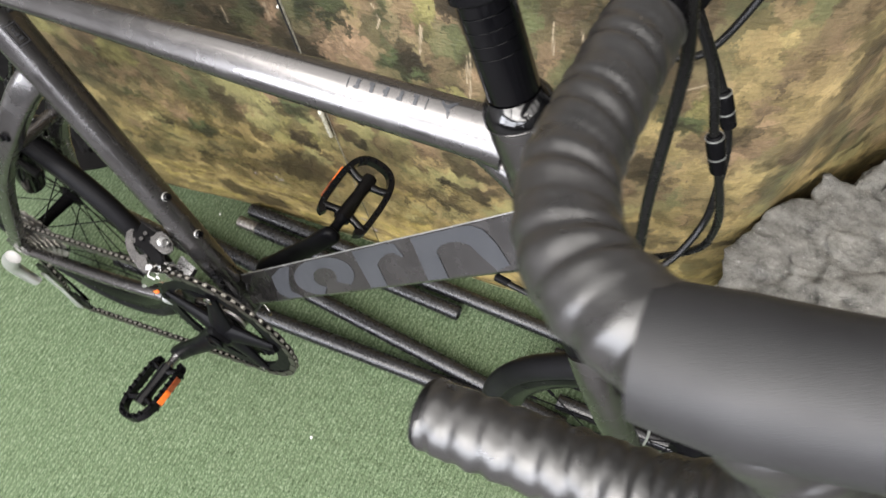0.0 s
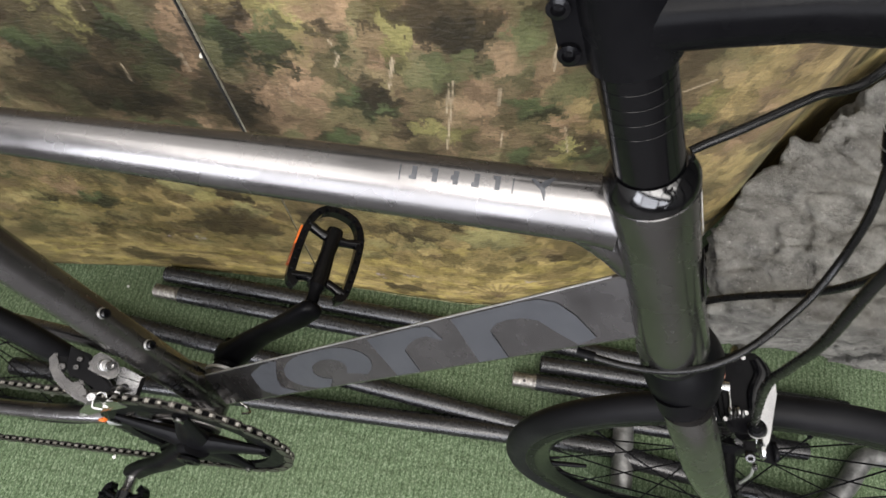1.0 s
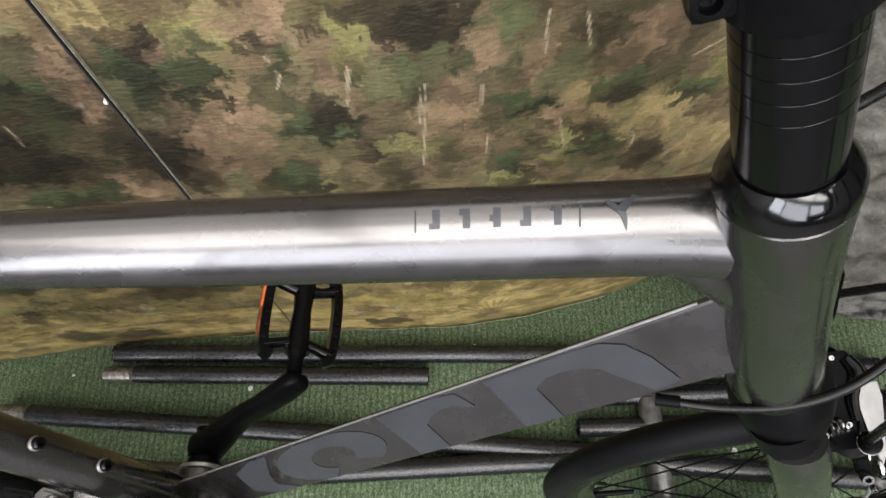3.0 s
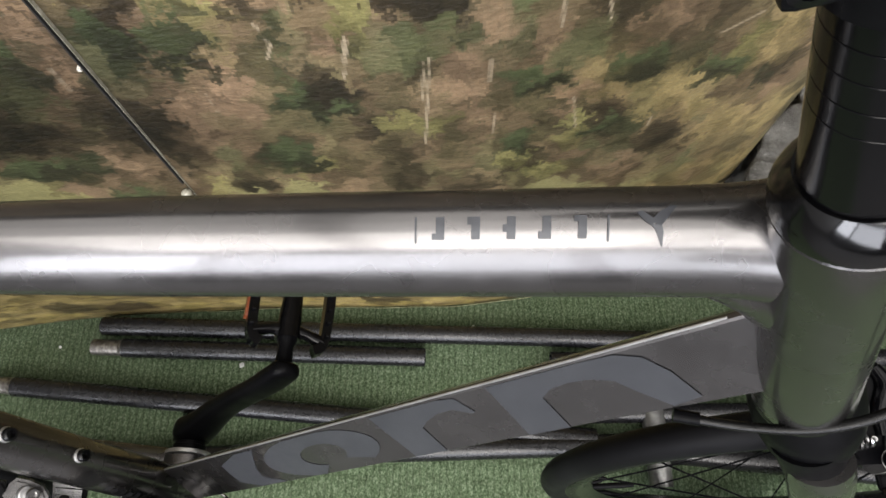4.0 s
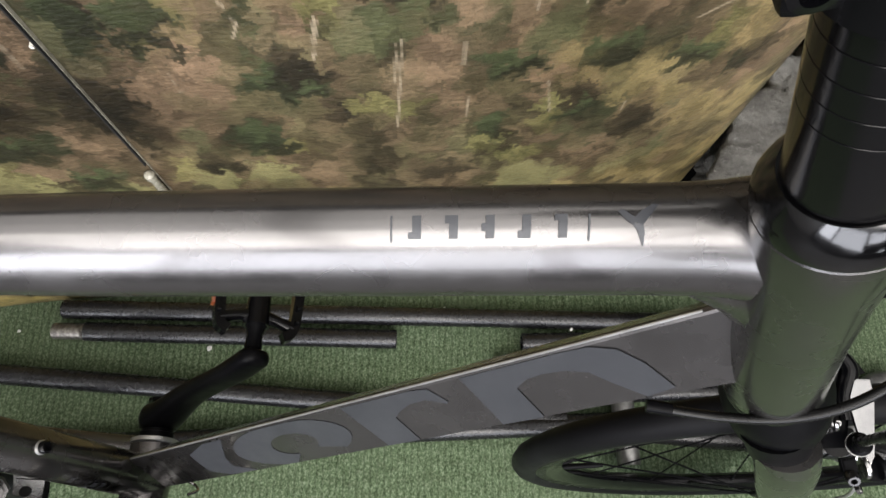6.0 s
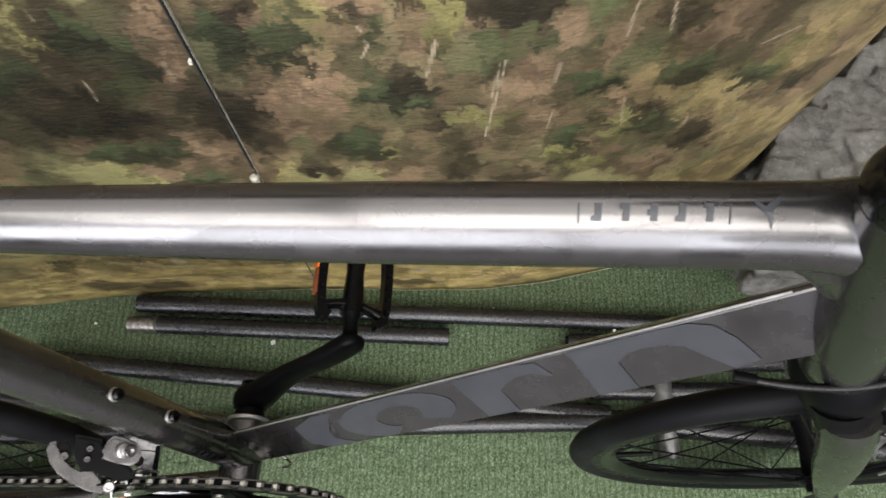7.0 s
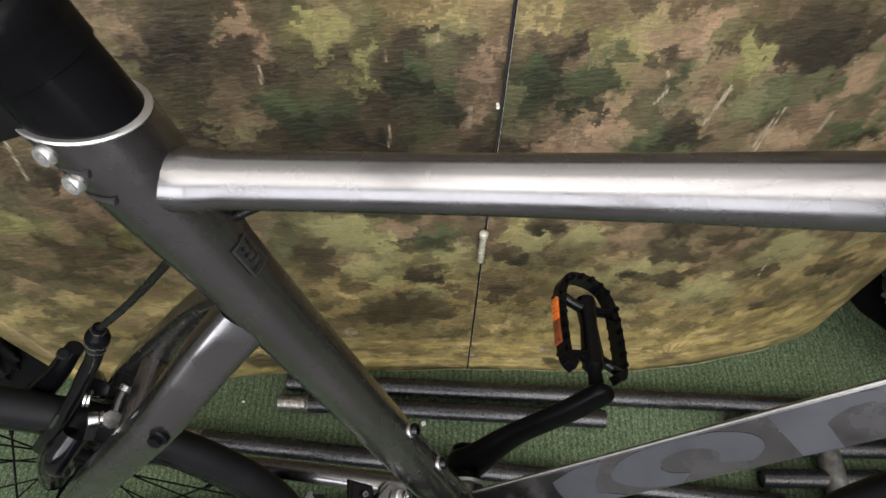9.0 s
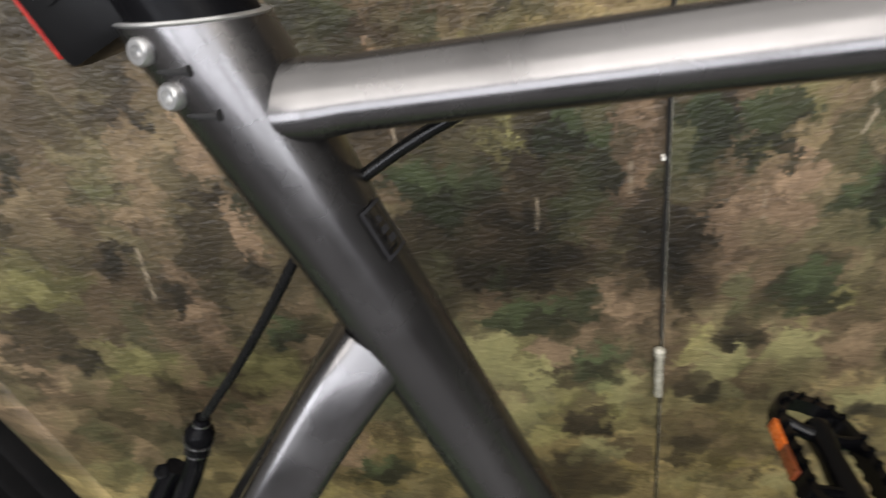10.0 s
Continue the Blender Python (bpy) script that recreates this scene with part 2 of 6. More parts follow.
def sweep(path, radius, segs=14, wide=1.0, up=None, profile=None, cap=True, wrap=None, bm=None):
    """A tube along a path. radius: one or several; wide: side to height; profile: outline as (side, up) pairs of unit size; wrap(s, angle) adds to the radius."""
    bm = bm or bmesh.new()
    path = [Vector(q) for q in path]
    radii, wides = lerp_list(radius, len(path)), lerp_list(wide, len(path))
    tang = [(path[min(i + 1, len(path) - 1)] - path[max(i - 1, 0)]).normalized() for i in range(len(path))]
    side = Vector(up) if up else (Vector((0, 1, 0)) if abs(tang[0].y) < 0.8 else Vector((0, 0, 1)))
    rings, s = [], 0.0
    count = len(profile) if profile else segs
    for i, (q, t) in enumerate(zip(path, tang)):
        side = (side - t * side.dot(t)).normalized()
        high = t.cross(side)
        if i:
            s += (path[i] - path[i - 1]).length
        ring = []
        for k in range(count):
            if profile:
                a, b = profile[k]
                ring.append(bm.verts.new(q + radii[i] * (side * a * wides[i] + high * b)))
            else:
                ang = 2 * math.pi * k / segs
                r = radii[i] + (wrap(s, ang) if wrap else 0)
                ring.append(bm.verts.new(q + r * (side * math.cos(ang) * wides[i] + high * math.sin(ang))))
        rings.append(ring)
    for a, b in zip(rings, rings[1:]):
        for k in range(count):
            bm.faces.new((a[k], a[(k + 1) % count], b[(k + 1) % count], b[k]))
    if cap:
        bm.faces.new(rings[0][::-1])
        bm.faces.new(rings[-1])
    return bm


def lathe(profile, segs=32, m=None, bm=None, closed=False):
    """Turns (radius, height) pairs about z, then places them with m."""
    bm = bm or bmesh.new()
    m = m or Matrix()
    rings = [[bm.verts.new(m @ Vector((r * math.cos(2 * math.pi * k / segs), r * math.sin(2 * math.pi * k / segs), h))) for k in range(segs)] for r, h in profile]
    pairs = list(zip(rings, rings[1:])) + ([(rings[-1], rings[0])] if closed else [])
    for a, b in pairs:
        for k in range(segs):
            bm.faces.new((a[k], a[(k + 1) % segs], b[(k + 1) % segs], b[k]))
    if not closed:
        bm.faces.new(rings[0][::-1])
        bm.faces.new(rings[-1])
    return bm


def along(a, b):
    """The pose that puts z along a to b, with its origin at a."""
    d = Vector(b) - Vector(a)
    return Matrix.Translation(a) @ d.to_track_quat("Z", "Y").to_matrix().to_4x4()


def facing(at, normal):
    """The pose whose z looks along normal, with x kept as near the bicycle's length as it can be."""
    z = Vector(normal).normalized()
    x = (Vector((1, 0, 0)) - z * z.x).normalized()
    y = z.cross(x)
    return Matrix(((x.x, y.x, z.x, at[0]), (x.y, y.y, z.y, at[1]), (x.z, y.z, z.z, at[2]), (0, 0, 0, 1)))


def box(sx, sy, sz, m=None, bevel=0.0, bm=None):
    bm2 = bmesh.new()
    bmesh.ops.create_cube(bm2, size=1.0, matrix=Matrix.Diagonal((sx, sy, sz, 1)))
    if bevel:
        bmesh.ops.bevel(bm2, geom=list(bm2.edges), offset=bevel, segments=2, affect="EDGES", profile=0.6)
    if m is not None:
        bmesh.ops.transform(bm2, matrix=m, verts=bm2.verts)
    if bm is None:
        return bm2
    join(bm, bm2)
    return bm


def join(bm, other):
    """Adds one bmesh to another."""
    base = {v: bm.verts.new(v.co) for v in other.verts}
    for f in other.faces:
        bm.faces.new([base[v] for v in f.verts])
    other.free()
    return bm


def plate(outline, thick, m=None, bevel=0.0):
    """A flat plate from an (x, y) outline, thick along z, about z = 0."""
    bm = bmesh.new()
    low = [bm.verts.new((x, y, -thick / 2)) for x, y in outline]
    top = [bm.verts.new((x, y, thick / 2)) for x, y in outline]
    bm.faces.new(low[::-1])
    bm.faces.new(top)
    for k in range(len(outline)):
        bm.faces.new((low[k], low[(k + 1) % len(outline)], top[(k + 1) % len(outline)], top[k]))
    if bevel:
        bmesh.ops.bevel(bm, geom=[e for e in bm.edges if abs((e.verts[0].co - e.verts[1].co).z) < 1e-6], offset=bevel, segments=2, affect="EDGES")
    if m is not None:
        bmesh.ops.transform(bm, matrix=m, verts=bm.verts)
    return bm


def thing(name, label, category, m=None, group="", kind=""):
    ob = new(name)
    ob.empty_display_size = 0.05
    if m is not None:
        ob.matrix_world = m
    return tagged(ob, label, category, group, kind)


def value_noise(u, v, seed):
    """Smooth noise from 0 to 1 on arrays of coordinates."""
    rng = np.random.RandomState(seed)
    table = rng.rand(257, 257)
    iu, iv = np.floor(u).astype(int), np.floor(v).astype(int)
    fu, fv = u - iu, v - iv
    fu, fv = fu * fu * (3 - 2 * fu), fv * fv * (3 - 2 * fv)
    a, b, c, d = table[iu % 256, iv % 256], table[(iu + 1) % 256, iv % 256], table[iu % 256, (iv + 1) % 256], table[(iu + 1) % 256, (iv + 1) % 256]
    return (a * (1 - fu) + b * fu) * (1 - fv) + (c * (1 - fu) + d * fu) * fv


def fractal(u, v, seed, octaves=4):
    total, amp, norm = 0, 1.0, 0
    for k in range(octaves):
        total = total + amp * value_noise(u * 2**k, v * 2**k, seed + k)
        norm += amp
        amp *= 0.55
    return total / norm


def grid_object(name, xs, ys, place, material, parent=None, colours=None, smooth=True):
    """A sheet of quads: place gives the array of points for all (x, y)."""
    gx, gy = np.meshgrid(xs, ys)
    pts = place(gx, gy).reshape(-1, 3)
    nx, ny = len(xs), len(ys)
    idx = np.arange(nx * ny).reshape(ny, nx)
    quads = np.stack([idx[:-1, :-1], idx[:-1, 1:], idx[1:, 1:], idx[1:, :-1]], -1).reshape(-1, 4)
    me = bpy.data.meshes.new(name)
    me.vertices.add(len(pts))
    me.vertices.foreach_set("co", pts.astype(np.float32).ravel())
    me.loops.add(quads.size)
    me.loops.foreach_set("vertex_index", quads.astype(np.int32).ravel())
    me.polygons.add(len(quads))
    me.polygons.foreach_set("loop_start", np.arange(0, quads.size, 4, dtype=np.int32))
    me.polygons.foreach_set("use_smooth", np.full(len(quads), smooth))
    me.update()
    if colours is not None:
        layer = me.attributes.new("print", "FLOAT_COLOR", "FACE")
        layer.data.foreach_set("color", np.c_[colours[:-1, :-1].reshape(-1, 3), np.ones(len(quads))].astype(np.float32).ravel())
    me.materials.append(material)
    ob = new(name, me)
    if parent is not None:
        ob.parent = parent
    return ob


# ---- the hall ----
def spaced(start, fine0, fine1, end, fine, coarse):
    a = list(np.arange(start, fine0, coarse)) + list(np.arange(fine0, fine1, fine)) + list(np.arange(fine1, end + 1e-6, coarse))
    return np.array(a)


def carpet_point(x, y):
    rib = np.abs(np.sin(np.pi * (x + 0.0016 * value_noise(y * 60 + 7, x * 20 + 50, 3)) / 0.0088)) ** 0.7
    knot = value_noise(x * 110 + 40, y * 160 + 40, 5)
    far = (np.abs(x - 0.1) > 0.78) | (y < -0.62) | (y > 0.36)
    z = -0.0042 + 0.0026 * rib * (0.45 + 0.75 * knot) + 0.0012 * knot
    return np.stack([x, y, np.where(far, -0.002, z)], -1)


# carpet stops at y -0.56, out of view, so tubes reflect the dark slab
floor_sheet = grid_object("floor", spaced(-2.97, -0.70, 0.90, 3.0, 0.0022, 0.16), spaced(-0.56, -0.5563, 0.38, 2.4, 0.0036, 0.16), carpet_point, CARPET)
tagged(floor_sheet, "worn green ribbed carpet flooring with lint", "carpet", kind="structure")


def slab(name, label, cx, cy, cz, sx, sy, sz, mat=None, category="wall"):
    tagged(part(name, box(sx, sy, sz, Matrix.Translation((cx, cy, cz))), mat or PLASTER, smooth=0), label, category, kind="structure")


# unseen floor beyond the carpet, added dark for the reflections
slab("floor_slab", "plain unseen hall floor, dark to darken the tubes' reflections", 0, -1.28, -0.06, 6.2, 7.6, 0.1, SLAB, category="floor")
# unseen walls close the hall; east and south are dark for the reflections
slab("wall_north", "pale painted hall wall", 0, 2.46, 1.35, 6.2, 0.12, 2.7)
slab("wall_east", "unseen hall wall, dark to darken the tubes' reflections", 3.04, -1.28, 1.35, 0.12, 7.34, 2.7, DARK_WALL)
slab("wall_west", "pale painted hall wall", -3.04, -1.28, 1.35, 0.12, 7.34, 2.7)
slab("ceiling", "grey board ceiling", 0, -1.28, 2.755, 6.2, 7.6, 0.1, CEILING, "ceiling")
south = bmesh.new()
edges = [-3.1] + [e for wx, wide in WINDOWS for e in (wx - wide / 2, wx + wide / 2)] + [3.1]
for cz, sz in ((0.475, 0.95), (2.575, 0.25)):
    box(6.2, 0.1, sz, Matrix.Translation((0, -3.95, cz)), bm=south)
for x0, x1 in zip(edges[::2], edges[1::2]):
    box(x1 - x0, 0.1, 1.5, Matrix.Translation(((x0 + x1) / 2, -3.95, 1.70)), bm=south)
tagged(part("wall_south", south, DARK_WALL, smooth=0), "unseen wall with wide shop windows, dark to darken reflections", "wall", kind="structure")
lamp_body = thing("ceiling_lamp", "unseen white lamp panel added under the ceiling", "lamp", Matrix.Translation((*LAMPS[0], 2.60)), "ceiling lamps")
part("housing", box(1.50, 1.046, 0.08, Matrix.Translation((0, 0, 0.062)), 0.008), FRAME_WHITE, lamp_body)
for cx, cy in LAMPS[1:]:
    copy_thing(lamp_body, Matrix.Translation((cx, cy, 2.60)))

# ---- the curved forest display ----
BEND = [(-0.62, 0.45), (-0.60, 0.33), (-0.56, 0.21), (-0.50, 0.170), (-0.40, 0.180), (-0.25, 0.202), (-0.07, 0.216), (0.04, 0.223), (0.18, 0.2265), (0.27, 0.230),
        (0.36, 0.242), (0.45, 0.263), (0.53, 0.288), (0.585, 0.320), (0.625, 0.385), (0.68, 0.46), (0.75, 0.54), (0.83, 0.615), (0.93, 0.69), (1.1, 0.82), (1.3, 0.97)]
curve_xy = np.array([(p.x, p.y) for p in smooth_path([(x, y, 0) for x, y in BEND], 24)])
curve_s = np.r_[0, np.cumsum(np.linalg.norm(np.diff(curve_xy, axis=0), axis=1))]
curve_s -= np.interp(0.04, curve_xy[:, 0], curve_s)
DISPLAY_TOP = 0.93


def on_display(s, z, out=0.0):
    """A point on the display's skin, s metres along it from the seam, out metres in front of it."""
    x, y = np.interp(s, curve_s, curve_xy[:, 0]), np.interp(s, curve_s, curve_xy[:, 1])
    e = 0.004
    tx = np.interp(s + e, curve_s, curve_xy[:, 0]) - np.interp(s - e, curve_s, curve_xy[:, 0])
    ty = np.interp(s + e, curve_s, curve_xy[:, 1]) - np.interp(s - e, curve_s, curve_xy[:, 1])
    n = np.hypot(tx, ty)
    y = y + z * np.interp(s, (-0.35, 0.0, 0.3, 0.5), (-0.03, 0.004, 0.022, 0.022))
    return np.stack([x + out * ty / n, y - out * tx / n, z + 0 * x], -1)


# printed colours, dark to light
P_DARK, P_DEEP, P_GREEN, P_OLIVE = lin(58, 52, 41)[:3], lin(58, 64, 46)[:3], lin(82, 92, 64)[:3], lin(104, 100, 74)[:3]
P_PINK, P_BROWN, P_LIGHT, P_TRUNK = lin(132, 114, 93)[:3], lin(104, 90, 72)[:3], lin(128, 126, 90)[:3], lin(160, 150, 130)[:3]
P_BLACK = lin(43, 40, 32)[:3]
P_TAN, P_LIME = lin(130, 117, 89)[:3], lin(124, 122, 82)[:3]
P_GRASS, P_STRAW, P_LILAC = lin(138, 127, 80)[:3], lin(166, 152, 108)[:3], lin(150, 144, 156)[:3]

# larger shapes of the print: place along the skin, height, half width, half height
DARK_BUSHES = [
    (0.136, 0.519, 0.031, 0.029), (0.219, 0.611, 0.035, 0.023), (0.166, 0.473, 0.019, 0.017), (0.100, 0.445, 0.028, 0.029), (-0.092, 0.494, 0.032, 0.042),
    (-0.013, 0.510, 0.024, 0.030), (0.356, 0.461, 0.022, 0.016), (0.405, 0.404, 0.025, 0.026), (0.102, 0.601, 0.014, 0.014), (-0.315, 0.650, 0.017, 0.020),
    (-0.376, 0.551, 0.020, 0.016), (-0.351, 0.510, 0.020, 0.021), (-0.286, 0.521, 0.017, 0.021), (-0.449, 0.467, 0.023, 0.027),
]
DARK_TREES = [
    (-0.088, 0.666, 0.014, 0.011), (-0.001, 0.483, 0.028, 0.019), (0.054, 0.395, 0.020, 0.022), (-0.061, 0.294, 0.029, 0.024), (-0.132, 0.494, 0.029, 0.023),
    (0.029, 0.332, 0.020, 0.016), (0.161, 0.290, 0.022, 0.019), (-0.154, 0.544, 0.029, 0.016), (-0.076, 0.601, 0.017, 0.041), (-0.208, 0.639, 0.020, 0.026),
    (0.135, 0.524, 0.031, 0.018), (0.203, 0.623, 0.045, 0.027), (-0.106, 0.527, 0.026, 0.013), (-0.222, 0.550, 0.016, 0.019),
]
GREEN_BUSHES = [
    (0.289, 0.520, 0.023, 0.022), (0.361, 0.519, 0.029, 0.027), (0.430, 0.492, 0.019, 0.018), (0.352, 0.440, 0.020, 0.020), (0.283, 0.434, 0.014, 0.021),
    (0.145, 0.499, 0.017, 0.011), (-0.140, 0.558, 0.034, 0.026), (0.122, 0.515, 0.017, 0.027), (0.104, 0.436, 0.027, 0.033), (0.053, 0.570, 0.015, 0.033),
    (-0.041, 0.565, 0.016, 0.035), (-0.062, 0.593, 0.012, 0.023), (-0.089, 0.435, 0.059, 0.021), (-0.051, 0.374, 0.027, 0.024), (-0.286, 0.454, 0.023, 0.022),
    (-0.253, 0.259, 0.032, 0.026), (-0.113, 0.480, 0.010, 0.016), (-0.154, 0.566, 0.028, 0.026), (0.023, 0.579, 0.015, 0.039), (0.071, 0.579, 0.011, 0.050),
]
GREEN_SLOPES = [
    (0.190, 0.562, 0.034, 0.029), (0.225, 0.575, 0.019, 0.017), (0.314, 0.544, 0.017, 0.025), (0.017, 0.561, 0.022, 0.030),
]
PINK_SLOPES = [
    (0.081, 0.517, 0.018, 0.057), (0.147, 0.578, 0.010, 0.033), (0.238, 0.527, 0.023, 0.041), (0.369, 0.570, 0.014, 0.026), (0.095, 0.623, 0.008, 0.018),
    (0.252, 0.570, 0.012, 0.023), (0.316, 0.497, 0.014, 0.038), (-0.276, 0.623, 0.013, 0.027), (0.048, 0.508, 0.020, 0.047), (-0.018, 0.604, 0.015, 0.022),
    (-0.278, 0.548, 0.009, 0.021), (0.093, 0.586, 0.017, 0.026), (-0.030, 0.425, 0.013, 0.036), (-0.277, 0.292, 0.030, 0.035), (-0.029, 0.558, 0.023, 0.048),
    (0.059, 0.568, 0.019, 0.058), (-0.164, 0.636, 0.009, 0.026), (0.124, 0.624, 0.013, 0.028),
]
LIME_TREES = [
    (0.065, 0.624, 0.013, 0.027), (0.061, 0.562, 0.010, 0.036), (0.170, 0.594, 0.006, 0.031), (0.112, 0.424, 0.029, 0.020), (0.195, 0.476, 0.034, 0.018),
    (0.329, 0.442, 0.009, 0.037), (0.311, 0.381, 0.034, 0.017), (0.442, 0.505, 0.017, 0.047), (0.277, 0.412, 0.016, 0.018), (-0.123, 0.383, 0.034, 0.041),
    (-0.084, 0.348, 0.018, 0.036), (-0.036, 0.329, 0.015, 0.036), (0.030, 0.386, 0.020, 0.024), (-0.438, 0.538, 0.045, 0.027), (-0.405, 0.444, 0.047, 0.030),
    (-0.309, 0.416, 0.026, 0.031), (-0.075, 0.304, 0.017, 0.016), (-0.101, 0.288, 0.020, 0.021), (-0.123, 0.638, 0.019, 0.026), (0.087, 0.610, 0.014, 0.044),
    (0.166, 0.604, 0.014, 0.040), (-0.091, 0.597, 0.023, 0.021),
]
HEDGES = [
    (-0.168, 0.350, 0.022, 0.047), (-0.071, 0.366, 0.019, 0.026), (-0.066, 0.295, 0.026, 0.021), (-0.082, 0.209, 0.064, 0.049), (0.026, 0.248, 0.020, 0.026),
    (0.196, 0.339, 0.035, 0.023), (0.244, 0.368, 0.023, 0.016), (0.210, 0.287, 0.032, 0.017), (0.166, 0.235, 0.028, 0.019), (0.318, 0.282, 0.032, 0.014),
    (0.413, 0.267, 0.037, 0.020), (-0.215, 0.047, 0.047, 0.023), (0.138, 0.035, 0.048, 0.016), (-0.284, 0.057, 0.030, 0.032),
]
PALE_BUSHES = [
    (-0.141, 0.386, 0.037, 0.042), (-0.094, 0.359, 0.016, 0.029), (-0.029, 0.341, 0.016, 0.035), (-0.126, 0.315, 0.035, 0.025), (0.043, 0.350, 0.023, 0.028),
    (0.165, 0.303, 0.031, 0.025), (0.327, 0.331, 0.036, 0.033), (0.096, 0.372, 0.028, 0.021), (0.260, 0.243, 0.043, 0.027), (-0.055, 0.252, 0.019, 0.022),
]
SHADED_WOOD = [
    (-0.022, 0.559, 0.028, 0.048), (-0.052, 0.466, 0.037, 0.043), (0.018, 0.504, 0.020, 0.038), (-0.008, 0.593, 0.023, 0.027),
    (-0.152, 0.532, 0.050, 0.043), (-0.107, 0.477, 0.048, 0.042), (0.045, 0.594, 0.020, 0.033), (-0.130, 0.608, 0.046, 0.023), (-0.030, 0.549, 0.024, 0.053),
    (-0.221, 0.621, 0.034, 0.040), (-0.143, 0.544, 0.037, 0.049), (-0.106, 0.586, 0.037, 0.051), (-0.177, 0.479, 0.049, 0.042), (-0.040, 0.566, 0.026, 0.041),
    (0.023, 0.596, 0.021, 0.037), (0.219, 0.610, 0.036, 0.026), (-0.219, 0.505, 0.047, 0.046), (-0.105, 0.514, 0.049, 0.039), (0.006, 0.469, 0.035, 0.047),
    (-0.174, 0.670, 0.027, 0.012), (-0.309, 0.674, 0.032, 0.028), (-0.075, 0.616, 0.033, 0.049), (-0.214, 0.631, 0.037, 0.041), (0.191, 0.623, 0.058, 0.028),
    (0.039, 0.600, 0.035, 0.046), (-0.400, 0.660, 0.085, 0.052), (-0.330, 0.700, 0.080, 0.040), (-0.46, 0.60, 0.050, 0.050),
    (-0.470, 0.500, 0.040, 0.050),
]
# areas of the finished print made darker; the last value is how much
DARKER_AREAS = [
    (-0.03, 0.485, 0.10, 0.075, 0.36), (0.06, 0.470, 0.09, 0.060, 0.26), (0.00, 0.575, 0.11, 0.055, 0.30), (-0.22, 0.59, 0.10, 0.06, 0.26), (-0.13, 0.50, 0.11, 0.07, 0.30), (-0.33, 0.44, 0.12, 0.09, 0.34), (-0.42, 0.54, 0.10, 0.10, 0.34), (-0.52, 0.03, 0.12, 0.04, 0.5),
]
TAN_SLOPES = [
    (0.470, 0.520, 0.030, 0.060), (0.550, 0.520, 0.045, 0.090), (0.650, 0.500, 0.050, 0.100), (0.520, 0.385, 0.045, 0.050), (0.620, 0.360, 0.050, 0.060), (0.750, 0.450, 0.070, 0.120),
    (0.345, 0.510, 0.050, 0.040), (0.400, 0.470, 0.040, 0.040), (0.470, 0.400, 0.030, 0.050), (-0.050, 0.650, 0.050, 0.025), (0.020, 0.635, 0.040, 0.022),
    (0.480, 0.600, 0.040, 0.050), (0.600, 0.620, 0.060, 0.050), (0.700, 0.620, 0.060, 0.060), (0.430, 0.440, 0.030, 0.020), (0.560, 0.270, 0.050, 0.030),
]
# pale trunks: upper and lower end
TRUNKS = [
    (-0.084, 0.541, -0.086, 0.516), (-0.354, 0.554, -0.363, 0.507), (-0.024, 0.558, -0.024, 0.534), (0.061, 0.524, 0.062, 0.502), (0.112, 0.590, 0.117, 0.570),
    (0.213, 0.553, 0.207, 0.449), (0.259, 0.482, 0.259, 0.456), (0.162, 0.576, 0.156, 0.534), (0.293, 0.608, 0.295, 0.569), (0.413, 0.534, 0.437, 0.547),
    (0.117, 0.572, 0.112, 0.558), (0.319, 0.602, 0.326, 0.570), (0.390, 0.442, 0.391, 0.428), (0.317, 0.490, 0.326, 0.447), (-0.165, 0.608, -0.167, 0.592),
    (-0.083, 0.615, -0.083, 0.606), (-0.049, 0.626, -0.049, 0.619), (0.158, 0.540, 0.163, 0.572), (0.207, 0.507, 0.209, 0.548), (0.253, 0.522, 0.253, 0.545),
    (0.316, 0.272, 0.311, 0.311),
]


def patches(c, s, z, ws, wz, wide, tall, seed, share):
    """Repaints the picture in flat ragged patches, each with the colour found at its own middle."""
    u, v = ws / wide + 40, wz / tall + 40
    iu, iv = np.floor(u), np.floor(v)
    best, bs, bz = np.full(s.shape, 9.0), s.copy(), z.copy()
    for du in (-1, 0, 1):
        for dv in (-1, 0, 1):
            cu, cv = iu + du, iv + dv
            ju = (np.sin(cu * 127.1 + cv * 311.7 + seed) * 43758.5) % 1.0
            jv = (np.sin(cu * 269.5 + cv * 183.3 + seed) * 43758.5) % 1.0
            d = (cu + ju - u) ** 2 + (cv + jv - v) ** 2
            near = d < best
            best = np.where(near, d, best)
            bs, bz = np.where(near, (cu + ju - 40) * wide, bs), np.where(near, (cv + jv - 40) * tall, bz)
    col = np.clip(np.searchsorted(s[0], bs), 0, s.shape[1] - 1)
    row = np.clip(np.searchsorted(z[:, 0], bz), 0, s.shape[0] - 1)
    return c * (1 - share) + share * c[row, col]


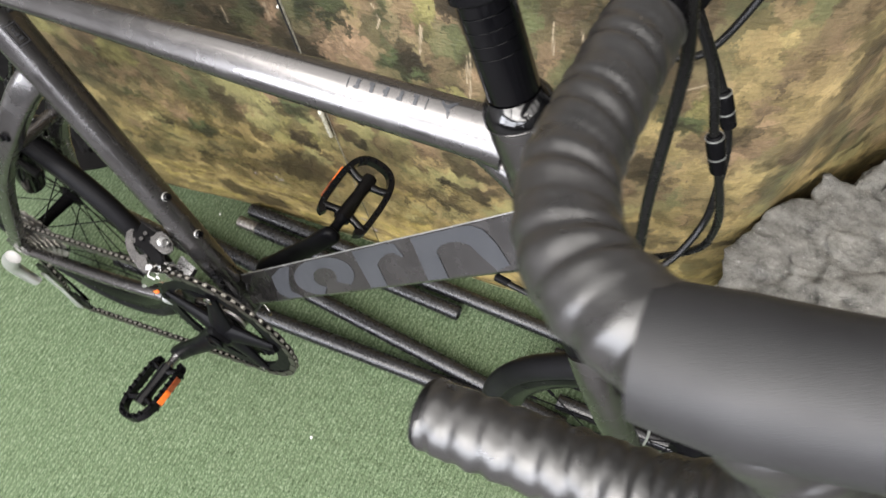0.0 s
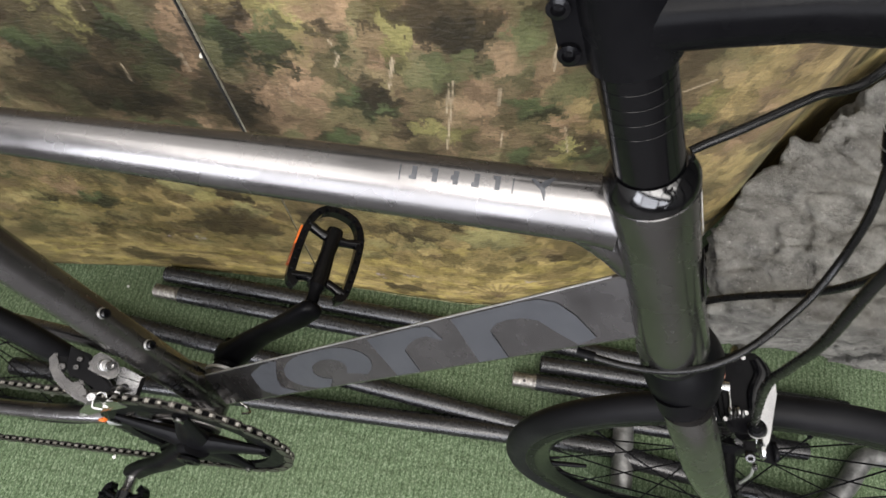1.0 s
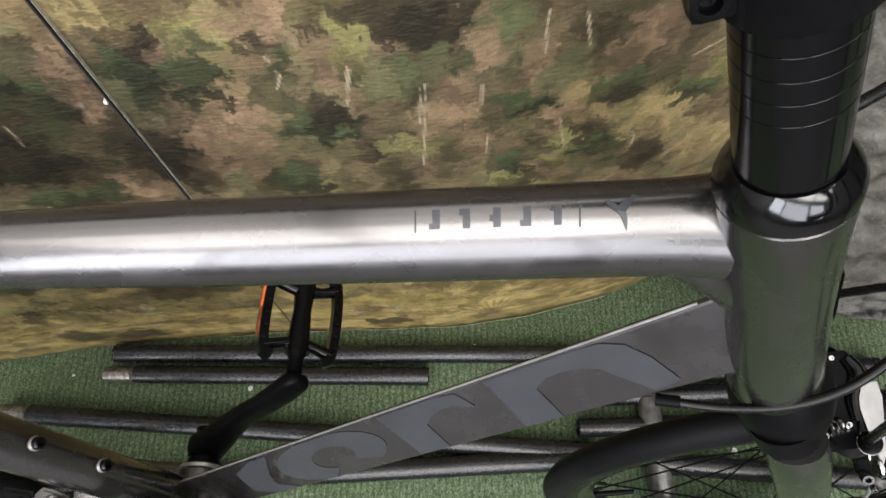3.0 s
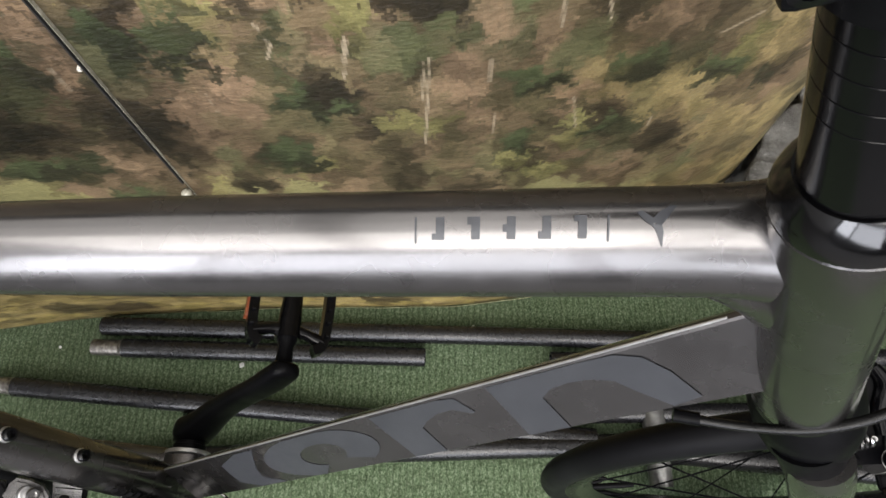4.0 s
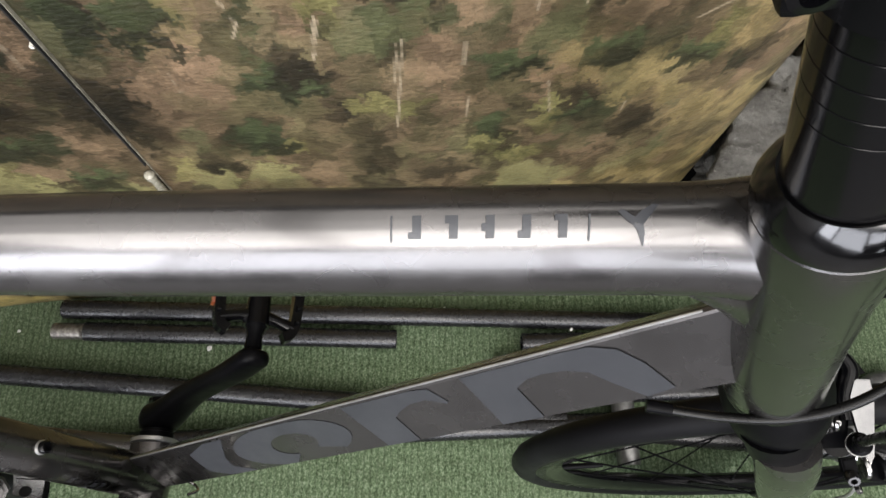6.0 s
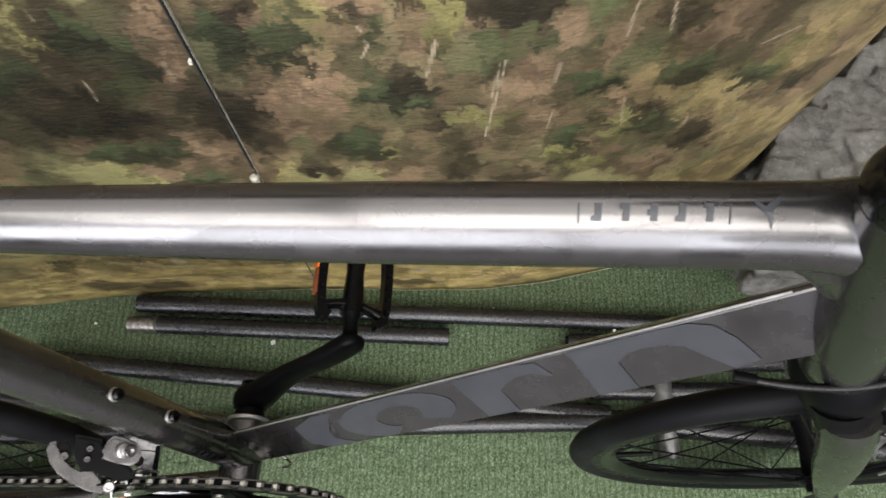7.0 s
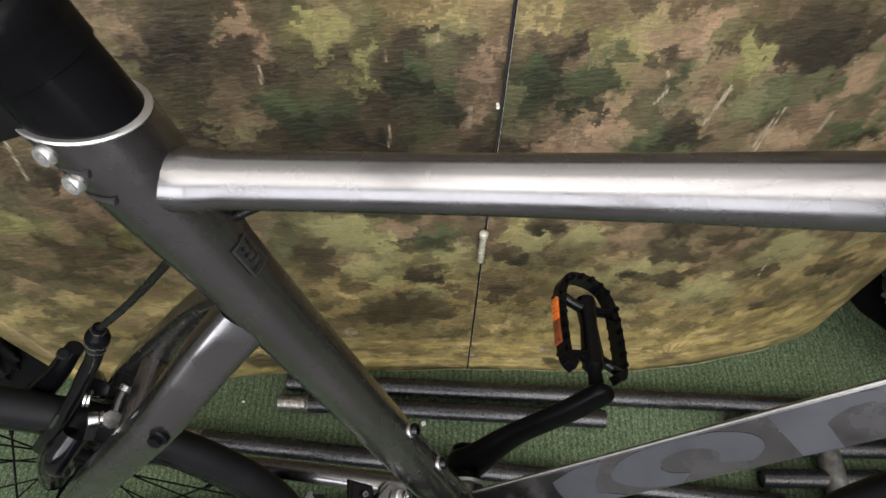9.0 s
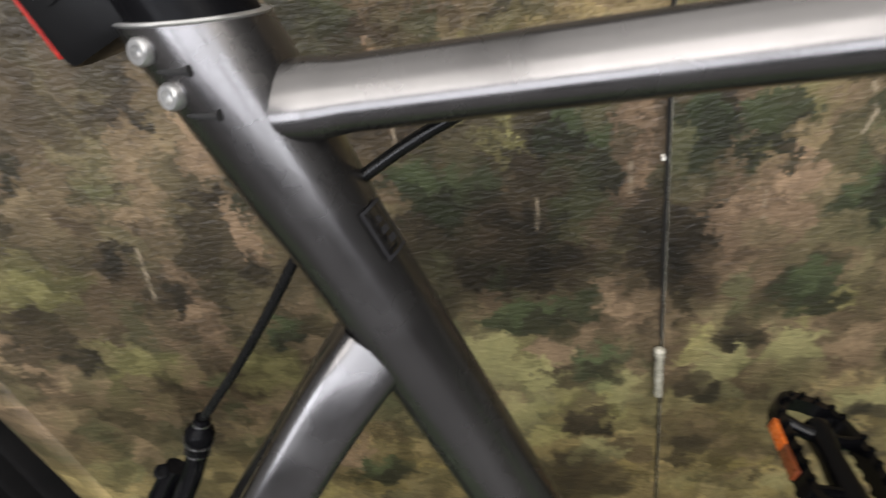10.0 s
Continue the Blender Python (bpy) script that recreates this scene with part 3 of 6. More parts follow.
def print_colours(s, z):
    """The printed picture: autumn hillside above, bushes, then a meadow strip along the foot."""
    rng = np.random.RandomState(11)
    ws = s + 0.018 * (fractal(s * 38 + 9, z * 38 + 9, 21, 3) - 0.5)
    wz = z + 0.018 * (fractal(s * 38 + 60, z * 38 + 30, 31, 3) - 0.5)
    ws2 = s + 0.026 * (fractal(s * 120 + 9, z * 95 + 9, 121, 4) - 0.5)
    wz2 = z + 0.026 * (fractal(s * 120 + 60, z * 95 + 30, 131, 4) - 0.5)
    base = fractal(ws * 17 + 20, wz * 8 + 20, 41, 4)[..., None]
    tone = fractal(ws * 60 + 5, wz * 36 + 5, 51, 4)[..., None]
    c = 0.78 * (np.array(P_BROWN) * (1 - base) + np.array(P_OLIVE) * base)
    c = np.where(tone > 0.6, c * 0.6 + 0.4 * np.array(P_PINK), c)
    c = np.where(tone < 0.40, c * 0.5 + 0.5 * np.array(P_DARK), c)

    def stroke(cs, cz, hw, hh, colour, soft=0.25, point=0.0, strength=0.9, shadow=0.35):
        d = ((ws + ws2) / 2 - cs) / np.maximum(hw * (1 - point * np.clip((wz - cz) / hh, -1, 1) * 0.7), 1e-4)
        e = ((wz + wz2) / 2 - cz) / hh
        a = np.clip((1 - np.sqrt(d * d + e * e)) / soft, 0, 1)[..., None] * strength
        lit = (1 + shadow * np.clip(e, -1, 1))[..., None]
        c[:] = c * (1 - a) + a * np.array(colour) * lit

    # ranks of trees from the far slope down to the meadow
    kinds = [P_DARK, P_DARK, P_DEEP, P_GREEN, P_OLIVE, P_PINK, P_BROWN, P_BROWN, P_OLIVE]
    low_kinds = [P_DARK, P_DARK, P_BROWN, P_OLIVE, P_DEEP, P_LIGHT, P_STRAW]
    field = np.clip((0.36 - wz) / 0.06, 0, 1)[..., None] * 0.62
    c[:] = c * (1 - field) + field * (0.6 * np.array(P_GRASS) + 0.4 * np.array(P_TAN)) * (0.75 + 0.5 * tone)
    for row in np.arange(0.74, 0.12, -0.022):
        for cs in np.arange(s.min() - 0.02, s.max() + 0.02, 0.026):
            if rng.rand() < 0.62:
                k = kinds[rng.randint(len(kinds))]
                low = row < 0.34
                if low:
                    k = low_kinds[rng.randint(len(low_kinds))]
                tall = (0.007 + 0.009 * rng.rand()) if low else (0.026 + 0.036 * rng.rand())
                broad = (0.013 + 0.018 * rng.rand()) if low else (0.007 + 0.009 * rng.rand())
                near = (np.abs(s[0] - cs) < 0.06).nonzero()[0]
                if len(near):
                    lo, hi = near[0], near[-1] + 1
                    r0, r1 = np.searchsorted(z[:, 0], (row - 0.08, row + 0.08))
                    if r1 > r0:
                        sub = c[r0:r1, lo:hi]
                        d = ((ws[r0:r1, lo:hi] + ws2[r0:r1, lo:hi]) / 2 - cs - 0.02 * (rng.rand() - 0.5)) / broad
                        e = ((wz[r0:r1, lo:hi] + wz2[r0:r1, lo:hi]) / 2 - row) / tall
                        d = d / np.maximum(1 - 0.45 * np.clip(e, -1, 1), 0.25)
                        a = np.clip((1 - np.sqrt(d * d + e * e)) / 0.12, 0, 1)[..., None] * (0.25 + 0.35 * rng.rand())
                        sub[:] = sub * (1 - a) + a * np.array(k) * (1 + 0.3 * np.clip(e, -1, 1))[..., None]
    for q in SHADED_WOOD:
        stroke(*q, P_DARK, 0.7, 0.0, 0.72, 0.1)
    for q in TAN_SLOPES:
        stroke(*q, P_STRAW, 0.8, 0.0, 0.55, 0.1)
    for q in GREEN_SLOPES:
        stroke(*q, P_GREEN, 0.5, 0.0, 0.55, 0.1)
    for q in PINK_SLOPES:
        stroke(*q, P_PINK, 0.4, 0.0, 0.8, 0.15)
    for q in LIME_TREES:
        stroke(*q, P_LIME, 0.4, 0.3, 0.75, 0.3)
    # meadow
    top = 0.125 + 0.05 * np.clip((s + 0.02) / 0.15, 0, 1) + 0.03 * (fractal(s * 9 + 3, z * 0 + 3, 61, 2) - 0.5)
    m = np.clip((top - z) / 0.02, 0, 1)[..., None]
    streak = fractal(s * 14 + 30, z * 130 + 30, 71, 4)[..., None]
    meadow = np.array(P_GRASS) * (0.85 + 0.5 * streak)
    blot = fractal(s * 22 + 8, z * 75 + 8, 77, 3)[..., None]
    meadow = np.where(blot > 0.57, meadow * 0.5 + 0.5 * np.array(P_TAN), meadow)
    meadow = np.where(blot < 0.42, meadow * 0.45 + 0.55 * np.array(P_BROWN), meadow)
    meadow = np.where(streak > 0.62, meadow * 0.55 + 0.45 * np.array(P_STRAW), meadow)
    meadow = np.where(streak < 0.36, meadow * 0.6 + 0.4 * np.array(P_OLIVE) * 0.7, meadow)
    c = c * (1 - m) + m * meadow
    # hedges and clearings between wood and meadow
    for cs in np.arange(s.min(), s.max(), 0.05):
        stroke(cs + 0.02 * rng.rand(), 0.17 + 0.10 * rng.rand(), 0.018 + 0.02 * rng.rand(), 0.006 + 0.010 * rng.rand(), P_DARK, 0.4, 0.0, 0.75)
        stroke(cs + 0.03 * rng.rand(), 0.10 + 0.16 * rng.rand(), 0.03 + 0.03 * rng.rand(), 0.006 + 0.006 * rng.rand(), P_GRASS, 0.6, 0.0, 0.6)
    wood = np.clip((z - 0.10) / 0.05, 0, 1)[..., None]
    c = c * (1 - wood) + wood * patches(c, s, z, ws2, wz2, 0.013, 0.018, 3.0, 0.75)
    clumps = fractal(ws2 * 75 + 12, wz2 * 48 + 12, 151, 3)[..., None]
    c = c * np.where(clumps > 0.60, 1.28, np.where(clumps < 0.41, 0.68, 1.0))
    ws, wz = s + 1.25 * (ws2 - s), z + 1.25 * (wz2 - z)
    ws2, wz2 = ws, wz
    for q in PALE_BUSHES:
        stroke(*q, P_LIGHT, 0.2, 0.0, 0.8)
        stroke(q[0] + 0.2 * q[2], q[1] - 0.6 * q[3], 0.8 * q[2], 0.35 * q[3], P_OLIVE, 0.3, 0.0, 0.7)
    for q in HEDGES:
        stroke(*q, P_DARK, 0.25, 0.0, 0.8, 0.2)
    for q in DARK_BUSHES + DARK_TREES:
        stroke(*q, P_DARK, 0.3, 0.2, 0.85)
        stroke(q[0] + 0.2 * q[2], q[1] - 0.25 * q[3], 0.6 * q[2], 0.5 * q[3], P_BLACK, 0.3, 0.0, 0.75)
    for q in GREEN_BUSHES:
        stroke(*q, P_DEEP, 0.3, 0.2, 0.85)
        stroke(q[0] - 0.2 * q[2], q[1] + 0.4 * q[3], 0.7 * q[2], 0.5 * q[3], P_GREEN, 0.4, 0.0, 0.6)
        stroke(q[0] + 0.3 * q[2], q[1] - 0.4 * q[3], 0.6 * q[2], 0.4 * q[3], P_BLACK, 0.3, 0.0, 0.6)
    c = c * (1 - wood) + wood * patches(c, s, z, ws, wz, 0.0060, 0.0066, 8.0, 0.75)
    c = c * wood + (1 - wood) * patches(c, s, z, s + 0.7 * (ws - s), z + 0.35 * (wz - z), 0.014, 0.0050, 5.0, 0.7)
    for a, b, e, f in TRUNKS:
        t = np.clip(((s - a) * (e - a) + (z - b) * (f - b)) / ((e - a) ** 2 + (f - b) ** 2), 0, 1)
        d = np.hypot(s - a - t * (e - a), z - b - t * (f - b))
        k = 0.85 * np.clip(1.5 - d / 0.0010, 0, 1)[..., None] * np.clip(fractal(s * 60, z * 160 + 5, 81, 2) * 2.4 - 0.35, 0, 1)[..., None]
        c = c * (1 - k) + k * np.array(P_TRUNK)
    for cs, cz, hw, hh, depth in DARKER_AREAS:
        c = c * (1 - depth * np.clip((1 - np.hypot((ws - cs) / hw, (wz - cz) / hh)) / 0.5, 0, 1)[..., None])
    # small bare shrub, pale flecks and lilac puddles in the meadow
    for k in range(9):
        ang = -0.9 + 0.22 * k
        t = np.clip(((s - 0.285) * math.sin(ang) + (z - 0.035) * math.cos(ang)) / 0.055, 0, 1)
        d = np.hypot(s - 0.285 - t * 0.055 * math.sin(ang), z - 0.035 - t * 0.055 * math.cos(ang))
        a = np.clip(1.4 - d / 0.0022, 0, 1)[..., None] * 0.5
        c = c * (1 - a) + a * np.array(P_BROWN)
    for cs, cz in ((-0.02, 0.085), (0.0, 0.055), (0.10, 0.075), (0.15, 0.085), (0.23, 0.05), (0.33, 0.10), (-0.16, 0.15), (-0.20, 0.15)):
        stroke(cs, cz, 0.008, 0.0035, P_LILAC, 0.5, 0.0, 0.8, 0.0)
    foot = np.clip((0.012 + 0.01 * (fractal(s * 40, z * 0, 91, 2) - 0.5) - z) / 0.004, 0, 1)[..., None] * (fractal(s * 9, z * 0 + 4, 95, 2) > 0.45)[..., None]
    c = c * (1 - 0.6 * foot) + 0.6 * foot * np.array(P_DARK)
    mean = np.array(lin(98, 90, 68)[:3])
    c = mean * (np.clip(c, 0.003, 1) / mean) ** 1.1
    c = c * np.array((0.80, 0.75, 0.70))
    return np.clip(c, 0.004, 0.9)


display = thing("forest_display", "curved exhibition display wrapped in a printed autumn forest", "display stand")
for side, s0, s1 in (("a", -0.80, -0.0012), ("b", 0.0012, 1.05)):
    if side == "a":
        ss = np.r_[np.arange(s0, -0.52, 0.02), np.arange(-0.52, s1, 0.0018), s1]
    else:
        ss = np.r_[s0, np.arange(0.0018, 0.66, 0.0018), np.arange(0.66, 0.9, 0.004), np.arange(0.90, s1, 0.02)]
    zz = np.r_[np.arange(0.0, 0.74, 0.0018), np.arange(0.74, DISPLAY_TOP, 0.03), DISPLAY_TOP]
    gs, gz = np.meshgrid(ss, zz)
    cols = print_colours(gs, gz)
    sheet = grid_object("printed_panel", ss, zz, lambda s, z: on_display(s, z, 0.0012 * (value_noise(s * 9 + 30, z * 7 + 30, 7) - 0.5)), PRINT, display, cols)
    sheet["label"] = "printed forest vinyl panel"
backing = grid_object("backing", np.arange(-0.8, 1.06, 0.02), np.array([0.0, DISPLAY_TOP]), lambda s, z: on_display(s, z, -0.006), BACKING, display)
top_band = grid_object("top_rim", np.arange(-0.8, 1.06, 0.02), np.array([-0.006, 0.001]), lambda s, o: on_display(s, np.full_like(s, DISPLAY_TOP + 0.001), 0) + 0 * o[..., None] + np.stack([0 * o, -o, 0 * o], -1), BACKING, display)


def display_strip(name, s0, s1, z0, z1, out, material, label=""):
    a, b = on_display(np.array([s0, s1]), 0.0, out), on_display(np.array([s0, s1]), 0.0, out - 0.004)
    bm = bmesh.new()
    v = [bm.verts.new((p[0], p[1], z)) for z in (z0, z1) for p in (a[0], a[1], b[1], b[0])]
    for f in ((0, 1, 5, 4), (1, 2, 6, 5), (2, 3, 7, 6), (3, 0, 4, 7), (4, 5, 6, 7), (3, 2, 1, 0)):
        bm.faces.new([v[k] for k in f])
    return part(name, bm, material, display, label, smooth=0)


foot_edge = grid_object("foot_edge", np.arange(-0.12, 0.46, 0.01), np.array([0.0005, 0.0030]), lambda s, z: on_display(s, z, 0.0018 + 0.0006 * np.sin(s * 60)), EDGE_STRAW, display)
display_strip("seam_edge", 0.0009, 0.0012, 0.0, DISPLAY_TOP, 0.0004, CLASP, "pale cut edge of the vinyl along the seam")
display_strip("seam_rod", -0.0013, -0.0003, 0.40, DISPLAY_TOP, 0.0016, HOLLOW, "dark rod in the open seam")
display_strip("seam_mark", -0.0045, -0.0022, 0.559, 0.5613, 0.0018, EDGE_WHITE, "small white spot beside the seam")
clasp_at = on_display(np.array([-0.002]), 0.0, 0.004)[0]
ribs = [(0.0031 + (0.0005 if k % 2 else 0), 0.335 + 0.003 * k) for k in range(16)] + [(0.0044, 0.384), (0.0044, 0.389), (0.002, 0.391)]
part("clasp", lathe(ribs, 12, Matrix.Translation((clasp_at[0], clasp_at[1], 0))), CLASP, display, "clear ribbed plastic clasp on the seam")
for k, (cs, cz) in enumerate(((0.585, 0.06), (0.592, 0.075), (0.60, 0.09), (0.607, 0.115))):
    p = on_display(np.array([cs]), cz, 0.0)[0]
    part("torn_edge", box(0.012, 0.002, 0.006 + 0.002 * (k % 2), Matrix.Translation(p) @ pose(0, 0, 0, 0, 30 + 25 * k, 45), 0.0006), EDGE_WHITE, display, "torn white spot in the vinyl")


# ---- black drape, cloth, and black pieces for the shaded gap ----
drape = grid_object("black_drape", np.arange(-1.5, -0.565, 0.008), np.r_[0.0, np.arange(0.05, 1.05, 0.1), 1.05], lambda x, z: np.stack([x, 0.255 - 0.06 * (x + 0.565) + 0.014 * np.sin(x * 75 + 2.2 * np.sin(x * 17)) * (1.15 - 0.4 * z), z], -1), CLOTH_AND_SHADE)
tagged(drape, "black hanging drape beside the forest display", "drape", kind="structure")


def black_heap(centre, size, turn, seed, label):
    bm = bmesh.new()
    bmesh.ops.create_icosphere(bm, subdivisions=5, radius=1.0)
    off = Vector((seed * 2.3, seed, 0))
    for v in bm.verts:
        d = v.co.normalized()
        fold = 1 - 2 * abs(noise.noise(d * 2.6 + off))
        v.co = d * (0.86 + 0.13 * fold + 0.07 * noise.fractal(d * 5 + off, 1.0, 2.0, 3))
    bmesh.ops.transform(bm, matrix=Matrix.Translation(centre) @ pose(0, 0, 0, 0, 0, turn) @ Matrix.Diagonal((*size, 1)), verts=bm.verts)
    for v in bm.verts:
        v.co.z = max(v.co.z, -0.001)
    return tagged(part("black_cloth_and_shade", bm, CLOTH_AND_SHADE, smooth=60), label, "cloth")


edge = [(-1.45, 0.06), (-0.80, 0.085), (-0.70, 0.10), (-0.63, 0.125), (-0.585, 0.150), (-0.556, 0.172), (-0.556, 0.196), (-0.575, 0.236), (-1.45, 0.285)]
tagged(part("black_floor_sheet", plate(edge, 0.004, Matrix.Translation((0, 0, 0.004)), 0.001), CLOTH_AND_SHADE, smooth=0), "flat black cloth lying on the carpet under the drape", "cloth")
# black sheet and heap stand in for the shade between display and rock
gap = [(0.632, 0.372), (0.650, 0.340), (0.690, 0.300), (0.740, 0.300), (0.780, 0.400), (0.800, 0.520), (0.755, 0.525), (0.690, 0.450)]
tagged(part("black_floor_sheet", plate(gap, 0.004, Matrix.Translation((0, 0, 0.004)), 0.001), CLOTH_AND_SHADE, smooth=0), "flat black sheet put in for the shade between display and rock", "cloth")
black_heap((0.800, 0.535, 0.0), (0.170, 0.040, 0.022), 43, 6, "crumpled black heap put in for the shade between display and rock")
black_heap((-0.708, 0.258, 0.0), (0.130, 0.045, 0.055), -39, 2, "crumpled black cloth lying before the drape")


# ---- rock ----
def boulder(name, centre, size, seed, label, turn=0.0, facets=(), subdiv=6, rough=1.0, cuts=()):
    bm = bmesh.new()
    bmesh.ops.create_icosphere(bm, subdivisions=subdiv, radius=1.0)
    rng = random.Random(seed)
    planes = [(Vector(n).normalized(), h) for n, h in facets]
    for _ in range(44):
        n = Vector((rng.uniform(-1, 1), rng.uniform(-1, 1), rng.uniform(-0.6, 1))).normalized()
        planes.append((n, rng.uniform(0.92, 1.12) if cuts else rng.uniform(0.72, 0.96)))
    off = Vector((seed * 3.1, seed * 1.7, seed * 0.9))
    shape = (pose(0, 0, 0, 0, 0, turn) @ Matrix.Diagonal((*size, 1))).to_3x3()
    for p, n in cuts:
        w = shape.transposed() @ Vector(n)
        planes.append((w.normalized(), Vector(n).dot(Vector(p) - Vector(centre)) / w.length))
    for v in bm.verts:
        d = v.co.normalized()
        r = min([1.15] + [h / max(d.dot(n), 1e-3) for n, h in planes if d.dot(n) > 0.05])
        q = d * r
        ridge = 1 - abs(noise.noise(q * 2.3 + off)) * 2
        near, second = noise.voronoi(q * 4.2 + off)[0][:2]
        chip, next_chip = noise.voronoi(q * 11 + off)[0][:2]
        r -= 0.020 * max(0.0, 1 - (second - near) * 9) + 0.005 * max(0.0, 1 - (next_chip - chip) * 6) - 0.030 * noise.cell(q * 2.6 + off) - 0.012 * noise.cell(q * 6.0 + off)
        r += rough * (0.030 * ridge + 0.035 * noise.fractal(q * 3.5 + off, 1.0, 2.0, 5) + 0.02 * noise.fractal(q * 14 + off, 0.8, 2.0, 4))
        v.co = d * r
    m = Matrix.Translation(centre) @ pose(0, 0, 0, 0, 0, turn) @ Matrix.Diagonal((*size, 1))
    bmesh.ops.transform(bm, matrix=m, verts=bm.verts)
    for v in bm.verts:
        v.co.z = max(v.co.z, -0.001)
    ob = part(name, bm, ROCK, None, smooth=0)
    for p in ob.data.polygons:
        p.use_smooth = True
    return tagged(ob, label, "rock")


# the large rock leans over its foot: undercut towards the display's end, a broad top face, a steep front
boulder("rock", (0.90, 0.34, 0.14), (0.42, 0.34, 0.30), 4, "large rough grey artificial rock on the carpet", 6, subdiv=7, rough=0.8, cuts=[((0.566, 0.25, 0.27), (-0.90, 0.05, -0.44)), ((0.612, 0.352, 0.27), (-0.83, 0.56, -0.05)), ((0.70, 0.445, 0.27), (-0.62, 0.78, 0.0)),
        ((0.60, 0.30, 0.285), (-0.10, -0.10, 0.98)), ((0.70, 0.190, 0.27), (0.05, -0.98, -0.17)), ((0.60, 0.21, 0.28), (-0.45, -0.65, 0.62))])
boulder("rock", (1.30, 0.345, 0.0), (0.26, 0.25, 0.30), 9, "rough grey artificial rock beside another rock", -12, [((0.05, -0.3, 0.95), 0.72), ((-0.1, -0.93, 0.35), 0.80)])
boulder("rock", (1.10, 0.600, 0.0), (0.36, 0.18, 0.36), 14, "tall rough grey artificial rock against the display", 38, [((-0.1, -0.5, 0.86), 0.80), ((0.0, 1.0, 0.0), 0.72)], rough=1.0)


# ---- loose steel tubes on the floor ----
def floor_pipe(label, a, b, r, z=0.0, bare_a=0.0, bare_b=0.0, hole=False, bent=None):
    """A steel tube lying from a to b; bare ends are narrower and unpainted."""
    pa, pb = Vector((*a, z + r)), Vector((*b, z + r))
    d = (pb - pa).normalized()
    root = thing("steel_tube", label, "tube", Matrix.Translation(pa), "loose tubes on the floor")
    inv = Matrix.Translation(-pa)

    def put(name, bm, mat, lab=""):
        bmesh.ops.transform(bm, matrix=inv, verts=bm.verts)
        return part(name, bm, mat, root, lab)

    def pipe(p, q, rad, inner):
        L = (q - p).length
        return lathe([(inner, 0.012), (inner, 0.0), (rad - 0.0006, 0.0), (rad, 0.0006), (rad, L - 0.0006), (rad - 0.0006, L), (inner, L), (inner, L - 0.012)], 24, along(p, q))

    put("tube", pipe(pa + d * bare_a, pb - d * bare_b, r, r * 0.82), PIPE)
    if bare_a:
        put("bare_end", pipe(pa, pa + d * (bare_a + 0.01), r * 0.86, r * 0.7), PIPE_BARE, "bare scratched steel tube end")
        put("shoulder", lathe([(r * 0.86, 0.0), (r * 0.95, 0.002), (r, 0.005), (r * 0.9, 0.006)], 24, along(pa + d * (bare_a - 0.004), pb)), PIPE_BARE)
    if bare_b:
        put("bare_end", pipe(pb - d * (bare_b + 0.01), pb, r * 0.86, r * 0.7), PIPE_BARE, "bare scratched steel tube end")
    for end, way in ((pa, d), (pb, -d)):
        put("hollow", lathe([(r * 0.69, 0.004), (r * 0.69, 0.005)], 20, along(end, end + way)), HOLLOW)
    if hole:
        put("pin_hole", lathe([(0.0022, 0.0), (0.0022, 0.0006)], 12, along(pa + d * 0.017 + Vector((0, -0.3, 1)).normalized() * r * 0.862, pa + d * 0.017 + Vector((0, -0.3, 1)).normalized())), HOLLOW)
    return root


R = 0.0128
floor_pipe("long black steel tube lying along the display", (-0.218, 0.1885), (0.70, 0.180), R)
floor_pipe("short black steel tube with a bare scratched end on the carpet", (-0.226, 0.1585), (0.234, 0.152), R, bare_a=0.042)
floor_pipe("black steel tube with an open end on the carpet", (0.405, 0.1495), (0.86, 0.162), R)
floor_pipe("black steel tube with a drilled bare end", (0.366, 0.1195), (0.84, 0.131), R, bare_a=0.034, hole=True)
floor_pipe("black steel tube with an open end beside the wheel", (0.437, 0.0805), (0.80, 0.090), R)
floor_pipe("long black steel tube under the bicycle with a bare end", (-0.362, 0.1055), (0.46, 0.0485), R + 0.0006, bare_a=0.040)
floor_pipe("long black steel tube lying under both wheels", (-0.40, 0.000), (0.525, 0.044), R + 0.0012)
floor_pipe("black steel tube pushed into a tee joint", (0.548, 0.034), (0.90, 0.006), R + 0.0012)

tee = thing("tee_joint", "rubbed grey steel tee joint of a display frame", "pipe joint", Matrix.Translation((0.537, 0.055, 0.016)))
part("sleeve", lathe([(0.010, -0.064), (0.0145, -0.064), (0.015, -0.063), (0.015, 0.063), (0.0145, 0.064), (0.010, 0.064)], 24, pose(0, 0, 0, 90, 0, 2)), PIPE_GREY, tee)
part("socket", lathe([(0.0135, 0.0), (0.0152, 0.0), (0.0152, 0.03), (0.0135, 0.03)], 24, pose(0, -0.02, 0, 0, 90, -4)), PIPE, tee)
part("clamp_screw", lathe([(0.003, 0.0), (0.003, 0.016), (0.0055, 0.016), (0.0055, 0.022)], 6, pose(0.012, 0.03, 0.004, 0, 90, 0)), BLACK_SATIN, tee)
elbow = thing("elbow_joint", "grey steel elbow joint lying among the tubes", "pipe joint", Matrix.Translation((0.86, 0.06, 0.015)))
part("bend", sweep(smooth_path([(-0.05, -0.055, 0), (-0.01, -0.01, 0), (0.02, 0.035, 0), (0.06, 0.04, 0)], 6), 0.0145, 18), PIPE_GREY, elbow)

